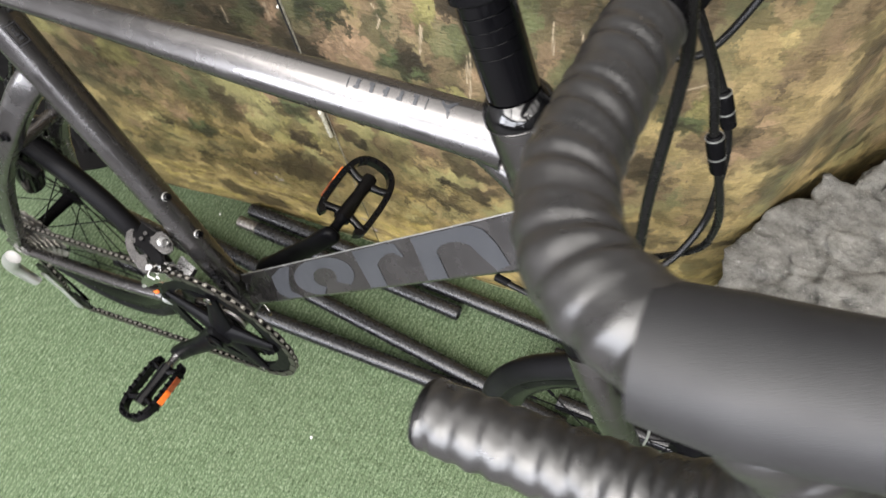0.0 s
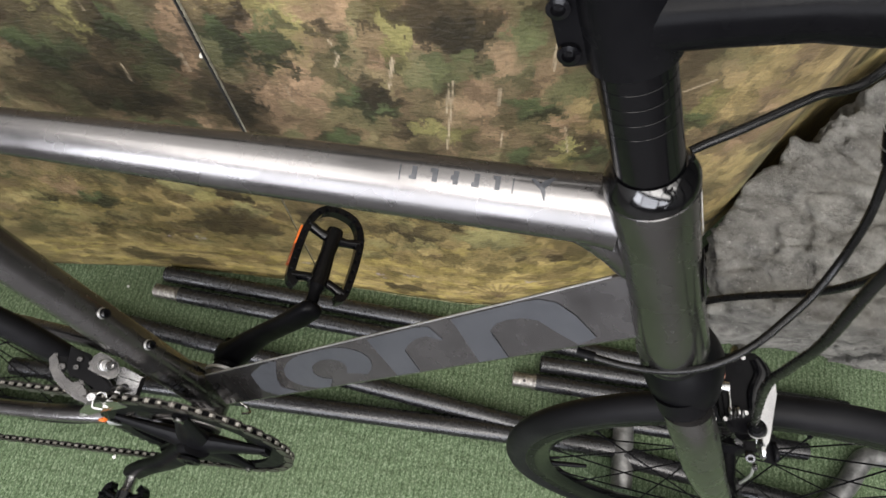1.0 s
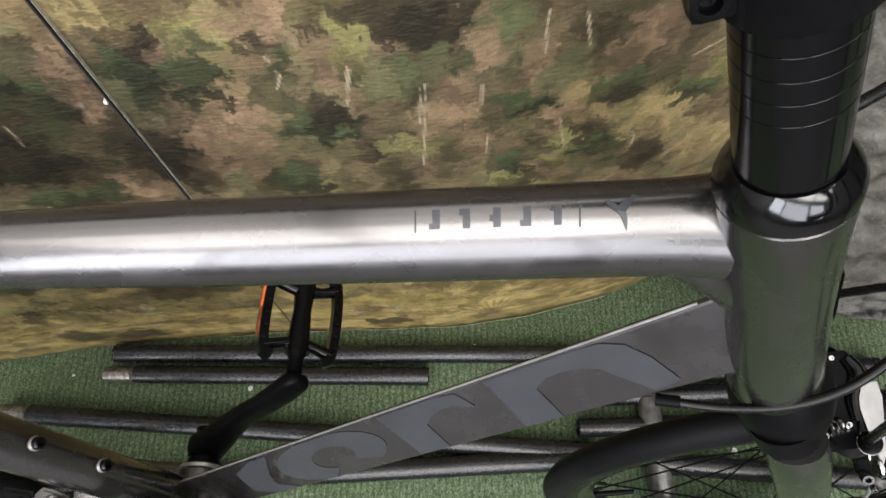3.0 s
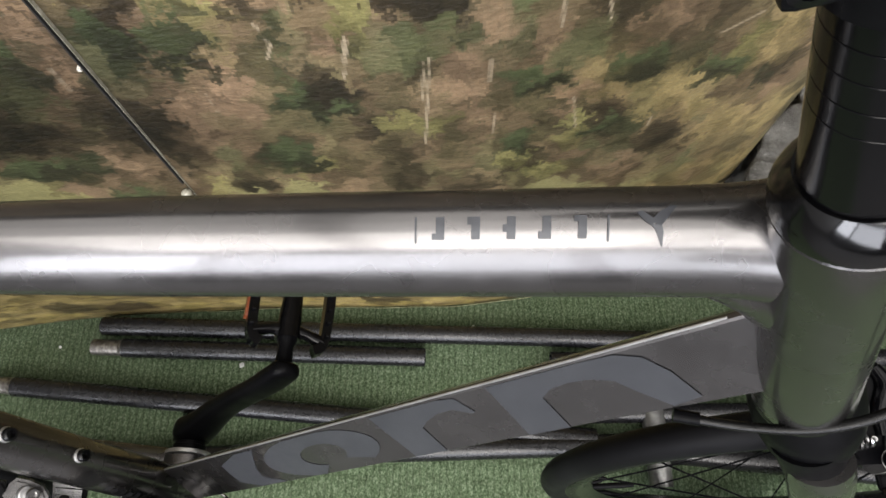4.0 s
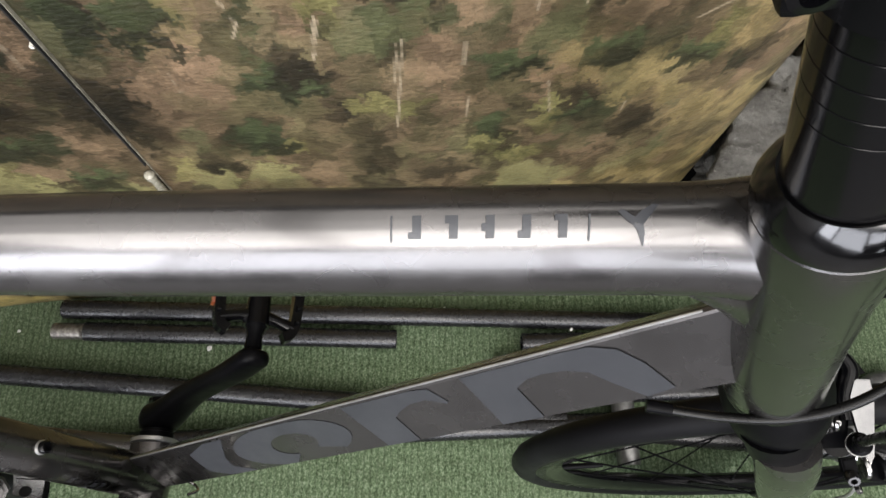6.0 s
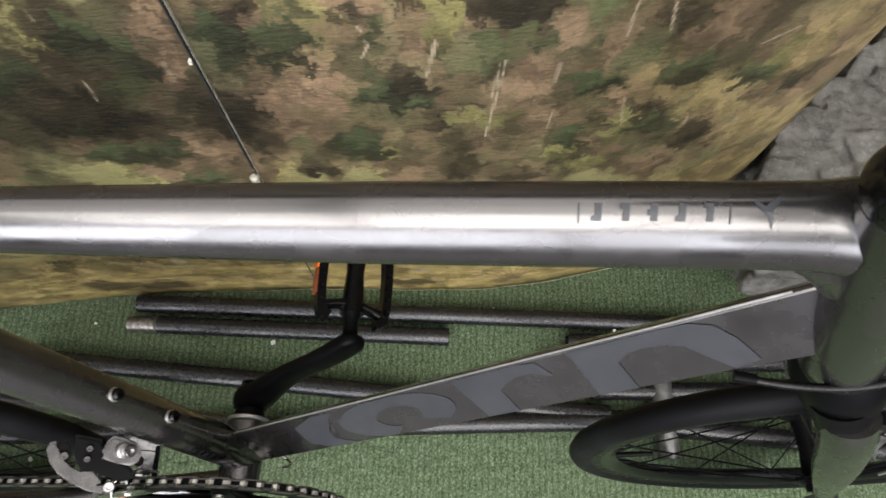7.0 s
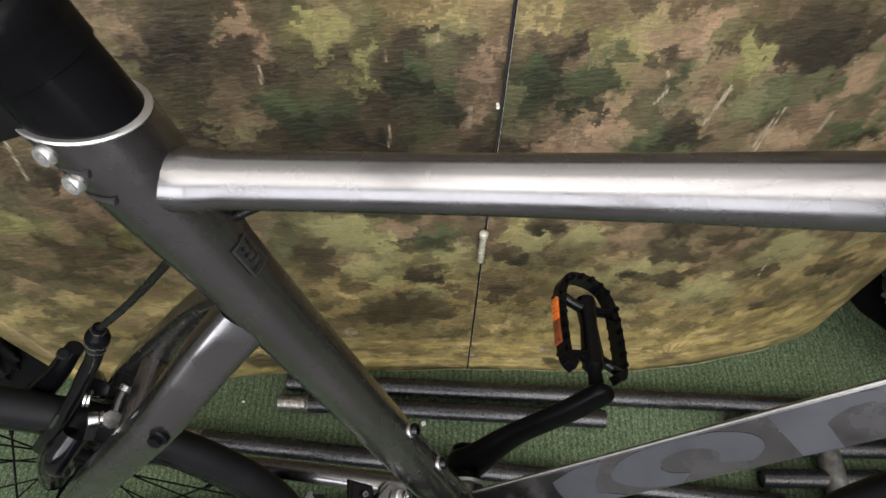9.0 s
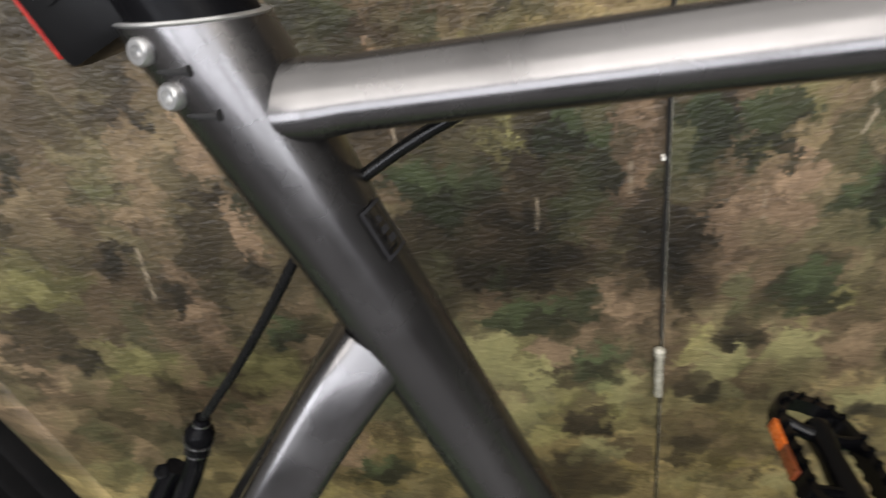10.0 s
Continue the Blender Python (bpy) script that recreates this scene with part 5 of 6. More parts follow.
# drop handlebar
bars = part("handlebar", steered(sweep([CLAMP + Vector((0, y, 0)) for y in (-0.06, -0.03, 0, 0.03, 0.06)], [0.0120, 0.0150, 0.0158, 0.0150, 0.0120], 24)), BLACK_SATIN, bike, "black drop handlebar wrapped in tape")


def tape_wrap(s, ang):
    """Overlapping turns of tape with a raised edge and slight creases."""
    t = (s / 0.0125 + 0.35 * math.sin(ang)) % 1.0
    return 0.0014 * math.sin(math.pi * t) ** 0.7 - 0.0010 + 0.0003 * math.sin(s * 700 + 3 * ang)


def bar_points(sgn):
    q = [(0, 0.055, 0), (0, 0.10, 0), (0.002, 0.138, 0), (0.016, 0.168, -0.001), (0.045, 0.185, -0.002), (0.070, 0.190, -0.012), (0.083, 0.185, -0.040), (0.075, 0.186, -0.078), (0.048, 0.185, -0.102), (0.010, 0.185, -0.108), (-0.052, 0.186, -0.106)]
    return [CLAMP + stem_way * x + Vector((0, sgn * y, 0)) + Vector((-stem_way.z, 0, stem_way.x)) * z for x, y, z in q]


for sgn in (-1, 1):
    p = smooth_path(bar_points(sgn), 34)
    part("bar_tape", steered(sweep(p, 0.0158, 28, wrap=tape_wrap)), TAPE, bars, "black ribbed handlebar tape")
    end = p[-1]
    part("end_plug", steered(lathe([(0.0150, -0.002), (0.0158, 0.0), (0.0150, 0.003), (0.010, 0.0045)], 24, along(end, end + (p[-1] - p[-2])))), BLACK_PLASTIC, bars)
    f, u = stem_way, Vector((-stem_way.z, 0, stem_way.x))
    base = CLAMP + f * 0.040 + Vector((0, sgn * 0.187, 0))
    hood_path = smooth_path([base - u * 0.002, base + f * 0.028 - u * 0.001, base + f * 0.062 + u * 0.006, base + f * 0.090 + u * 0.020, base + f * 0.102 + u * 0.040, base + f * 0.104 + u * 0.052], 8)
    hood = part("brake_hood", steered(sweep(hood_path, [0.0180, 0.0198, 0.0184, 0.0166, 0.0142, 0.0110, 0.0060], 26, [1.0, 0.95, 0.9, 0.9])), HOOD, bars, "smooth black rubber brake hood")
    lever_path = smooth_path([base + f * 0.098 + u * 0.012, base + f * 0.112 + u * -0.012, base + f * 0.108 + u * -0.050, base + f * 0.096 + u * -0.090, base + f * 0.092 + u * -0.108], 6)
    part("brake_lever", steered(sweep(lever_path, [0.0075, 0.0070, 0.0060, 0.0050], 14, [1.5, 1.6, 1.7, 1.5])), BLACK_GLOSS, hood, "black brake lever blade")

# fork
fork = part("fork", steered(sweep([head_at(0.010), head_at(0.001) + Vector((0.003, 0.001, 0)), head_at(-0.014) + Vector((0.005, 0.003, 0)), head_at(-0.030) + Vector((0.005, 0.006, 0)), head_at(-0.042) + Vector((0.006, 0.009, 0)), head_at(-0.050) + Vector((0.007, 0.011, 0))], [0.0215, 0.0262, 0.0275, 0.0260, 0.0215, 0.0130], 28, [1.0, 1.1, 1.2, 1.45, 1.7, 2.0], up=(0, 1, 0))), CRANK, bike, "graphite fork with a black crown")
for sgn in (-1, 1):
    p = smooth_path([(0.4605, sgn * 0.032 + 0.008, 0.548), (0.4780, sgn * 0.039 + 0.011, 0.511), (0.5150, sgn * 0.047 + 0.017, 0.430), (0.5600, sgn * 0.050 + 0.024, 0.340), FRONT_AXLE + Vector((0, sgn * 0.050, 0.006))], 8)
    part("fork_blade", sweep(p, [0.0166, 0.0172, 0.0166, 0.0138, 0.0100, 0.0080], 22, [0.8, 0.85, 0.85, 0.8, 0.8], up=(0, 1, 0)), PAINT, fork, "satin graphite fork blade")
    part("blade_socket", sweep([(0.4520, sgn * 0.020 + 0.006, 0.558), (0.4590, sgn * 0.028 + 0.009, 0.545), (0.4665, sgn * 0.0318 + 0.0105, 0.530)], [0.0185, 0.0172, 0.0158], 22, [0.95, 0.9, 0.86], up=(0, 1, 0)), CRANK, fork)
    part("fork_end", (plate([(-0.012, -0.010), (0.012, -0.010), (0.012, 0.012), (0.0, 0.020), (-0.012, 0.012)], 0.006, Matrix.Translation(FRONT_AXLE + Vector((0, sgn * 0.051, 0))) @ pose(0, 0, 0, 90), 0.001)), PAINT_DARK, fork)


# wheels
def wheel(name, axle, hub_half, place, label, spokes=24, valve=70):
    """A spoked rim-brake wheel about y; place turns it into the bicycle's axes."""
    def put(bm):
        return place(bm)

    lay = Matrix.Translation(axle) @ pose(0, 0, 0, 90)
    hubp = [(0.0045, -hub_half - 0.006), (0.0045, -hub_half), (0.009, -hub_half), (0.010, -hub_half + 0.006), (0.0195, -hub_half + 0.010), (0.0195, -hub_half + 0.013), (0.010, -hub_half + 0.018), (0.008, 0.0), (0.010, hub_half - 0.018), (0.0195, hub_half - 0.013), (0.0195, hub_half - 0.010), (0.010, hub_half - 0.006), (0.009, hub_half), (0.0045, hub_half), (0.0045, hub_half + 0.006)]
    w = part(name, put(lathe(hubp, 28, lay)), BLACK_SATIN, bike, label)
    rr = TYRE_R
    tyre = [(rr - 0.026, -0.0085), (rr - 0.020, -0.0122), (rr - 0.012, -0.0130), (rr - 0.005, -0.0098), (rr - 0.001, -0.0045), (rr, 0.0), (rr - 0.001, 0.0045), (rr - 0.005, 0.0098), (rr - 0.012, 0.0130), (rr - 0.020, 0.0122), (rr - 0.026, 0.0085)]
    part("tyre", put(lathe(tyre, 120, lay, closed=True)), RUBBER, w, "slim black road tyre")
    rim = [(rr - 0.0225, -0.0098), (rr - 0.024, -0.0100), (rr - 0.034, -0.0096), (rr - 0.044, -0.0070), (rr - 0.050, -0.0030), (rr - 0.0505, 0.0), (rr - 0.050, 0.0030), (rr - 0.044, 0.0070), (rr - 0.034, 0.0096), (rr - 0.024, 0.0100), (rr - 0.0225, 0.0098), (rr - 0.026, 0.0)]
    part("rim", put(lathe(rim, 120, lay, closed=True)), BLACK_GLOSS, w, "black alloy rim with worn brake track")
    for sgn in (-1, 1):
        part("brake_track", put(lathe([(rr - 0.0335, sgn * 0.0098), (rr - 0.0245, sgn * 0.0103), (rr - 0.0245, sgn * 0.0098), (rr - 0.0335, sgn * 0.0093)], 120, lay, closed=True)), DULL_ALLOY if sgn > 9 else BLACK_SATIN, w)
    for k in range(spokes):
        sgn = -1 if k % 2 else 1
        a = 2 * math.pi * k / spokes
        lead = (1 if (k // 2) % 2 else -1) * radians(58)
        p = lay @ Vector((0.0185 * math.cos(a + lead), 0.0185 * math.sin(a + lead), sgn * (hub_half - 0.0115)))
        q = lay @ Vector(((rr - 0.049) * math.cos(a), (rr - 0.049) * math.sin(a), sgn * 0.001))
        part("spoke", put(sweep([p, q], 0.0009, 6)), BLACK_SATIN, w)
        part("nipple", put(sweep([q, q.lerp(p, 0.06)], 0.0018, 8)), BLACK_SATIN, w)
    va = radians(valve)
    v0, v1 = lay @ Vector(((rr - 0.050) * math.cos(va), (rr - 0.050) * math.sin(va), 0)), lay @ Vector(((rr - 0.090) * math.cos(va), (rr - 0.090) * math.sin(va), 0))
    part("valve", put(sweep([v0, v0.lerp(v1, 0.7), v1], [0.003, 0.003, 0.002], 10)), BLACK_SATIN, w)
    for k in range(2):
        a = radians(valve + 22 + 9 * k)
        at = lay @ Vector((rr * math.cos(a), rr * math.sin(a), -0.002))
        part("tyre_fleck", put(box(0.003, 0.002, 0.002, Matrix.Translation(at), 0.0005)), LINT, w)
    return w


front_wheel = wheel("front_wheel", FRONT_AXLE, 0.044, wheel_turned, "front wheel with black spokes and rim", 24, 200)
rear_wheel = wheel("rear_wheel", REAR_AXLE, 0.056, lambda bm: bm, "rear wheel with black spokes and rim", 28, 110)
for w, axle, half, put in ((front_wheel, FRONT_AXLE, 0.056, wheel_turned), (rear_wheel, REAR_AXLE, 0.068, lambda bm: bm)):
    part("skewer", put(lathe([(0.0028, -half), (0.008, -half), (0.008, -half + 0.004), (0.003, -half + 0.006), (0.003, half - 0.006), (0.009, half - 0.004), (0.009, half)], 18, Matrix.Translation(axle) @ pose(0, 0, 0, 90))), STEEL, w, "steel axle skewer")

# cassette
cass = part("cassette", lathe([(0.014, -0.012), (0.016, -0.012), (0.016, 0.012), (0.014, 0.012)], 24, Matrix.Translation(REAR_AXLE + Vector((0, -0.043, 0))) @ pose(0, 0, 0, 90)), CHAIN_STEEL, bike, "steel sprocket cassette")


def sprocket(teeth, y, thick, centre, hole, mat, parent, name, label=""):
    r = teeth * 0.0127 / (2 * math.pi)
    outer = []
    for k in range(teeth):
        for f, h in ((0.0, -0.0030), (0.25, 0.0012), (0.42, 0.0026), (0.58, 0.0026), (0.75, 0.0012)):
            a = 2 * math.pi * (k + f) / teeth
            outer.append(((r + h) * math.cos(a), (r + h) * math.sin(a)))
    bm = bmesh.new()
    lay = Matrix.Translation(centre + Vector((0, y, 0))) @ pose(0, 0, 0, 90)
    n = len(outer)
    rows = []
    for zz_, rad in ((-thick / 2, None), (thick / 2, None), (thick / 2, hole), (-thick / 2, hole)):
        rows.append([bm.verts.new(lay @ Vector((*(q if rad is None else (rad * q[0] / math.hypot(*q), rad * q[1] / math.hypot(*q))), zz_))) for q in outer])
    for a, b in zip(rows, rows[1:] + rows[:1]):
        for k in range(n):
            bm.faces.new((a[k], a[(k + 1) % n], b[(k + 1) % n], b[k]))
    return part(name, bm, mat, parent, label, smooth=30)


for k, teeth in enumerate((28, 24, 21, 18, 16, 14, 12)):
    sprocket(teeth, -0.031 - 0.0043 * k, 0.0018, REAR_AXLE, 0.015, CHAIN_STEEL, cass, "sprocket")

# crankset
CHAIN_Y = -0.0435
RING_T = 50
ring = sprocket(RING_T, CHAIN_Y, 0.0034, BB, 0.080, BLACK_SATIN, bike, "chainring", "black fifty-tooth chainring")
part("ring_rim", lathe([(0.078, -0.002), (0.094, -0.002), (0.094, 0.002), (0.078, 0.002)], 96, Matrix.Translation(BB + Vector((0, CHAIN_Y, 0))) @ pose(0, 0, 0, 90), closed=True), CRANK, ring)
inner_ring = sprocket(34, CHAIN_Y + 0.0075, 0.003, BB, 0.052, BLACK_SATIN, ring, "inner_ring")
CRANK_ANGLE = 47.4
crank_way = Vector((math.cos(radians(CRANK_ANGLE)), 0, math.sin(radians(CRANK_ANGLE))))
CRANK_L = 0.158
for k in range(5):
    a = radians(CRANK_ANGLE + 180 + 72 * k)
    d = Vector((math.cos(a), 0, math.sin(a)))
    o = BB + Vector((0, CHAIN_Y - 0.004, 0))
    part("spider_arm", sweep([o + d * 0.006, o + d * 0.030, o + d * 0.060, o + d * 0.085], [0.021, 0.0160, 0.0105, 0.0080], 14, [0.55, 0.5, 0.5], up=(0, 1, 0)), CRANK, ring)
    at = o + d * 0.083 + Vector((0, -0.003, 0))
    part("ring_bolt", lathe([(0.0055, 0), (0.0055, 0.002), (0.003, 0.0025), (0.003, 0.001)], 12, along(at, at + Vector((0, -1, 0)))), STEEL if k % 2 else BLACK_SATIN, ring)


def crank_arm(sgn):
    o = BB + Vector((0, sgn * 0.054, 0))
    d = crank_way * sgn
    p = smooth_path([o - d * 0.010, o + d * 0.012, o + d * 0.06 + Vector((0, sgn * 0.010, 0)), o + d * (CRANK_L - 0.03) + Vector((0, sgn * 0.013, 0)), o + d * (CRANK_L + 0.004) + Vector((0, sgn * 0.017, 0))], 7)
    radii = lerp_list([0.0150, 0.0190, 0.0160, 0.0130, 0.0122, 0.0128, 0.0122], len(p)) + [0.0112, 0.0092, 0.0062, 0.0025]
    p = p + [p[-1] + d * e for e in (0.0035, 0.0065, 0.0088, 0.0100)]
    prof = [(0.78 * math.copysign(abs(math.cos(a)) ** 0.7, math.cos(a)), math.copysign(abs(math.sin(a)) ** 0.7, math.sin(a))) for a in (2 * math.pi * (k + 0.5) / 20 for k in range(20))]
    arm = part("crank_arm", sweep(p, radii, profile=prof, wide=[0.9, 0.85, 0.75, 0.75, 0.8], up=(0, 1, 0)), CRANK, bike, "black forged crank arm", smooth=50)
    part("crank_boss", lathe([(0.0125, -0.020), (0.0150, -0.0195), (0.0150, -0.0150), (0.0138, -0.0145), (0.0138, -0.012), (0.0160, -0.011), (0.0165, 0.0)], 28, along(o, o + Vector((0, sgn, 0)))), CRANK, arm)
    part("crank_bolt", lathe([(0.0125, 0.0), (0.0125, 0.003), (0.008, 0.004), (0.006, 0.004), (0.006, 0.001)], 24, along(o + Vector((0, sgn * 0.013, 0)), o + Vector((0, sgn, 0)))), BLACK_SATIN, arm)
    return arm, o + d * CRANK_L + Vector((0, sgn * 0.017, 0))


def pedal(sgn, at, arm):
    """A cage pedal: axle barrel, side rails with teeth, end hoop and two orange reflectors."""
    tip = radians(26 if sgn > 0 else -20)
    wide, long = (1.08, 1.15) if sgn > 0 else (1.06, 1.0)

    def P(x, y, z=0.0):
        x, y = x * wide, y * long
        return at + Vector((x * math.cos(tip) + z * math.sin(tip), sgn * y, z * math.cos(tip) - x * math.sin(tip)))
    part("pedal_axle", sweep([P(0, 0.006), P(0, 0.018), P(0, 0.024)], [0.0070, 0.0062, 0.0085], 16), STEEL if sgn < 0 else BLACK_SATIN, arm, "steel pedal axle" if sgn < 0 else "black pedal axle")
    body = part("pedal", sweep([P(0, 0.024), P(0, 0.036), P(0, 0.060), P(0, 0.080), P(0, 0.086)], [0.0105, 0.0098, 0.0080, 0.0098, 0.0090], 18), BLACK_GLOSS, bike, "black alloy cage pedal with orange reflectors")
    cage = [(-0.020, 0.018), (-0.027, 0.024), (-0.029, 0.050), (-0.028, 0.078), (-0.022, 0.096), (-0.010, 0.105), (0.010, 0.105), (0.022, 0.096), (0.028, 0.078), (0.029, 0.050), (0.027, 0.024), (0.020, 0.018)]
    prof = [(1, 0.8), (-1, 0.8), (-1, -0.8), (1, -0.8)]
    part("cage", sweep(smooth_path([P(x, y) for x, y in cage], 4), 0.0072, profile=[(a * 0.56, b * 0.95) for a, b in prof], up=(math.cos(tip), 0, -math.sin(tip))), BLACK_GLOSS, body, smooth=30)
    for y0 in (0.030, 0.078):
        for s in (-1, 1):
            part("spar", sweep([P(0, y0 + (0.002 if y0 < 0.05 else -0.002)), P(s * 0.014, y0), P(s * 0.027, y0 + (-0.004 if y0 < 0.05 else 0.004))], [0.0068, 0.0052, 0.0060], 10, [1.0, 0.9, 0.9]), BLACK_GLOSS, body)
    for s in (-1, 1):
        for k in range(6):
            part("tooth", box(0.0030, 0.0036, 0.0036, Matrix.Translation(P(s * 0.0287, 0.030 + 0.0105 * k, 0.0078)) @ Matrix.Rotation(tip, 4, "Y"), 0.0006), BLACK_GLOSS, body)
            part("tooth", box(0.0030, 0.0036, 0.0036, Matrix.Translation(P(s * 0.0287, 0.030 + 0.0105 * k, -0.0078)) @ Matrix.Rotation(tip, 4, "Y"), 0.0006), BLACK_GLOSS, body)
        if s == -sgn:
            # one reflector in two halves; shade is painted into the duller one
            for y0, mat, lab in ((0.045, ORANGE_DULL, "half of the pedal reflector with shade put into its dull orange"), (0.066, ORANGE, "bright orange half of the pedal reflector")):
                part("reflector", box(0.0040, 0.0205 * long, 0.0090, Matrix.Translation(P(s * 0.0325, y0)) @ Matrix.Rotation(tip, 4, "Y"), 0.0008), mat, body, lab)
    for k in range(6):
        a = radians(200 + 28 * k)
        part("tooth", box(0.0034, 0.0034, 0.0036, Matrix.Translation(P(0.022 * math.cos(a), 0.092 - 0.014 * math.sin(a), 0.0080)) @ Matrix.Rotation(tip, 4, "Y"), 0.0006), BLACK_GLOSS, body)


for sgn in (-1, 1):
    arm, tip = crank_arm(sgn)
    pedal(sgn, tip, arm)

# chain: upper run, round the ring, lower run and both pulleys
RING_R, COG_R = RING_T * 0.0127 / (2 * math.pi), 14 * 0.0127 / (2 * math.pi)
PUL_HI, PUL_LO, PUL_R = Vector((-0.375, CHAIN_Y, 0.148)), Vector((-0.352, CHAIN_Y, 0.080)), 0.0215


def belt_tangent(c0, r0, c1, r1, side):
    """Ends of the common tangent of two circles in the x-z plane, on the side given by +1 or -1; a minus radius crosses over."""
    d = Vector((c1.x - c0.x, c1.z - c0.z))
    base, dist = math.atan2(d.y, d.x), d.length
    a = base + side * math.acos((r0 - r1) / dist)
    n = Vector((math.cos(a), 0, math.sin(a)))
    return c0 + n * r0, c1 + n * r1


def arc(c, r, p, q, way):
    a0, a1 = math.atan2(p.z - c.z, p.x - c.x), math.atan2(q.z - c.z, q.x - c.x)
    while way * (a1 - a0) <= 0:
        a1 += way * 2 * math.pi
    n = max(int(abs(a1 - a0) * r / 0.004), 2)
    return [c + Vector((r * math.cos(a0 + (a1 - a0) * k / n), 0, r * math.sin(a0 + (a1 - a0) * k / n))) for k in range(n + 1)]


cy = Vector((0, CHAIN_Y, 0))
c_ring, c_cog = BB + cy, REAR_AXLE + cy
r_top, c_top = belt_tangent(c_ring, RING_R, c_cog, COG_R, -1)
r_low, p_low = belt_tangent(c_ring, RING_R, PUL_LO, PUL_R, 1)
lo_a, hi_a = belt_tangent(PUL_LO, PUL_R, PUL_HI, -PUL_R, 1)
hi_b, cog_b = belt_tangent(PUL_HI, -PUL_R, c_cog, COG_R, 1)
loop = arc(c_ring, RING_R, r_low, r_top, 1) + arc(c_cog, COG_R, c_top, cog_b, 1)[0:] + [hi_b, hi_a] + arc(PUL_LO, PUL_R, lo_a, p_low, 1) + [r_low]
chain = part("chain", sweep(loop, 0.0019, 6, 1.3, cap=False), BLACK_SATIN, bike, "oiled steel bicycle chain")


def link_mesh(wide_half, thick, high, name):
    bm = bmesh.new()
    for s in (-1, 1):
        shape = []
        for cx in (0.00635, -0.00635):
            for k in range(5):
                a = radians(-90 + 45 * k) if cx > 0 else radians(90 + 45 * k)
                shape.append((cx + high * math.cos(a), high * math.sin(a)))
        join(bm, plate(shape, thick, Matrix.Translation((0, s * wide_half, 0)) @ pose(0, 0, 0, 90)))
    plates = len(bm.faces)
    join(bm, lathe([(0.0040, -wide_half + 0.0004), (0.0040, wide_half - 0.0004)], 8, Matrix.Translation((0.00635, 0, 0)) @ pose(0, 0, 0, 90)))
    me = bpy.data.meshes.new(name)
    bmesh.ops.recalc_face_normals(bm, faces=bm.faces)
    for k, f in enumerate(bm.faces):
        f.material_index = 0 if k < plates else 1
    bm.to_mesh(me)
    bm.free()
    me.materials.append(CHAIN_DARK)
    me.materials.append(CHAIN_STEEL)
    return me


outer_link, inner_link = link_mesh(0.0031, 0.0010, 0.0043, "outer_link"), link_mesh(0.0020, 0.0010, 0.0041, "inner_link")
lengths = [0.0]
for a, b in zip(loop, loop[1:]):
    lengths.append(lengths[-1] + (b - a).length)


def loop_at(s):
    s = s % lengths[-1]
    for k in range(len(loop) - 1):
        if lengths[k + 1] >= s:
            return loop[k].lerp(loop[k + 1], (s - lengths[k]) / max(lengths[k + 1] - lengths[k], 1e-9))
    return loop[-1]


links = int(lengths[-1] / 0.0127) // 2 * 2
step = lengths[-1] / links
for k in range(links):
    p, q = loop_at(k * step), loop_at((k + 1) * step)
    ob = new("chain_link", outer_link if k % 2 else inner_link)
    ob.parent = chain
    d = q - p
    ob.matrix_local = Matrix.Translation((p + q) / 2) @ pose(0, 0, 0, 0, -math.degrees(math.atan2(d.z, d.x)), 0)

# rear derailleur
rd = part("rear_derailleur", sweep(smooth_path([(-0.372, -0.066, 0.226), (-0.394, -0.070, 0.195), (-0.380, -0.064, 0.150)], 6), [0.012, 0.014, 0.011], 18, 0.7, up=(0, 1, 0)), DULL_ALLOY, bike, "silver and black rear derailleur")
for sgn in (-1, 1):
    part("cage_plate", sweep([PUL_HI + Vector((0, sgn * 0.008, 0.010)), PUL_HI.lerp(PUL_LO, 0.5) + Vector((0.006, sgn * 0.008, 0)), PUL_LO + Vector((0, sgn * 0.008, -0.008))], [0.010, 0.008, 0.011], 12, 0.18, up=(0, 1, 0)), DULL_ALLOY if sgn < 0 else BLACK_SATIN, rd)
for c in (PUL_HI, PUL_LO):
    sprocket(11, 0.0, 0.003, c, 0.004, BLACK_PLASTIC, rd, "pulley")

# front derailleur: housing round the pivot, curved outer arm, dark inner link, cage over the chain
fd = part("front_derailleur", plate([(-0.0130, -0.0005), (-0.0124, 0.0069), (-0.0083, 0.0111), (-0.0004, 0.0091), (0.0086, 0.0046), (0.0129, -0.0027), (0.0106, -0.0090), (0.0050, -0.0115), (-0.0051, -0.0089), (-0.0144, -0.0055)], 0.013, facing((-0.0281, -0.0252, 0.4092), (0.3986, -0.2990, 0.8670)), 0.0022), DARK_ALLOY, bike, "silver front derailleur above the chain")
part("pivot", lathe([(0.0050, 0.0), (0.0056, 0.0008), (0.0056, 0.0060), (0.0048, 0.0068)], 20, along((-0.0280, -0.0270, 0.4154), (-0.0200, -0.0285, 0.4211))), DULL_ALLOY, fd, "pale pivot bush")
bolt("pivot_bolt", (-0.0215, -0.0275, 0.4169), (0.7500, -0.2000, 0.6300), 0.0046, 0.0055, STEEL, fd, label="domed silver bolt")
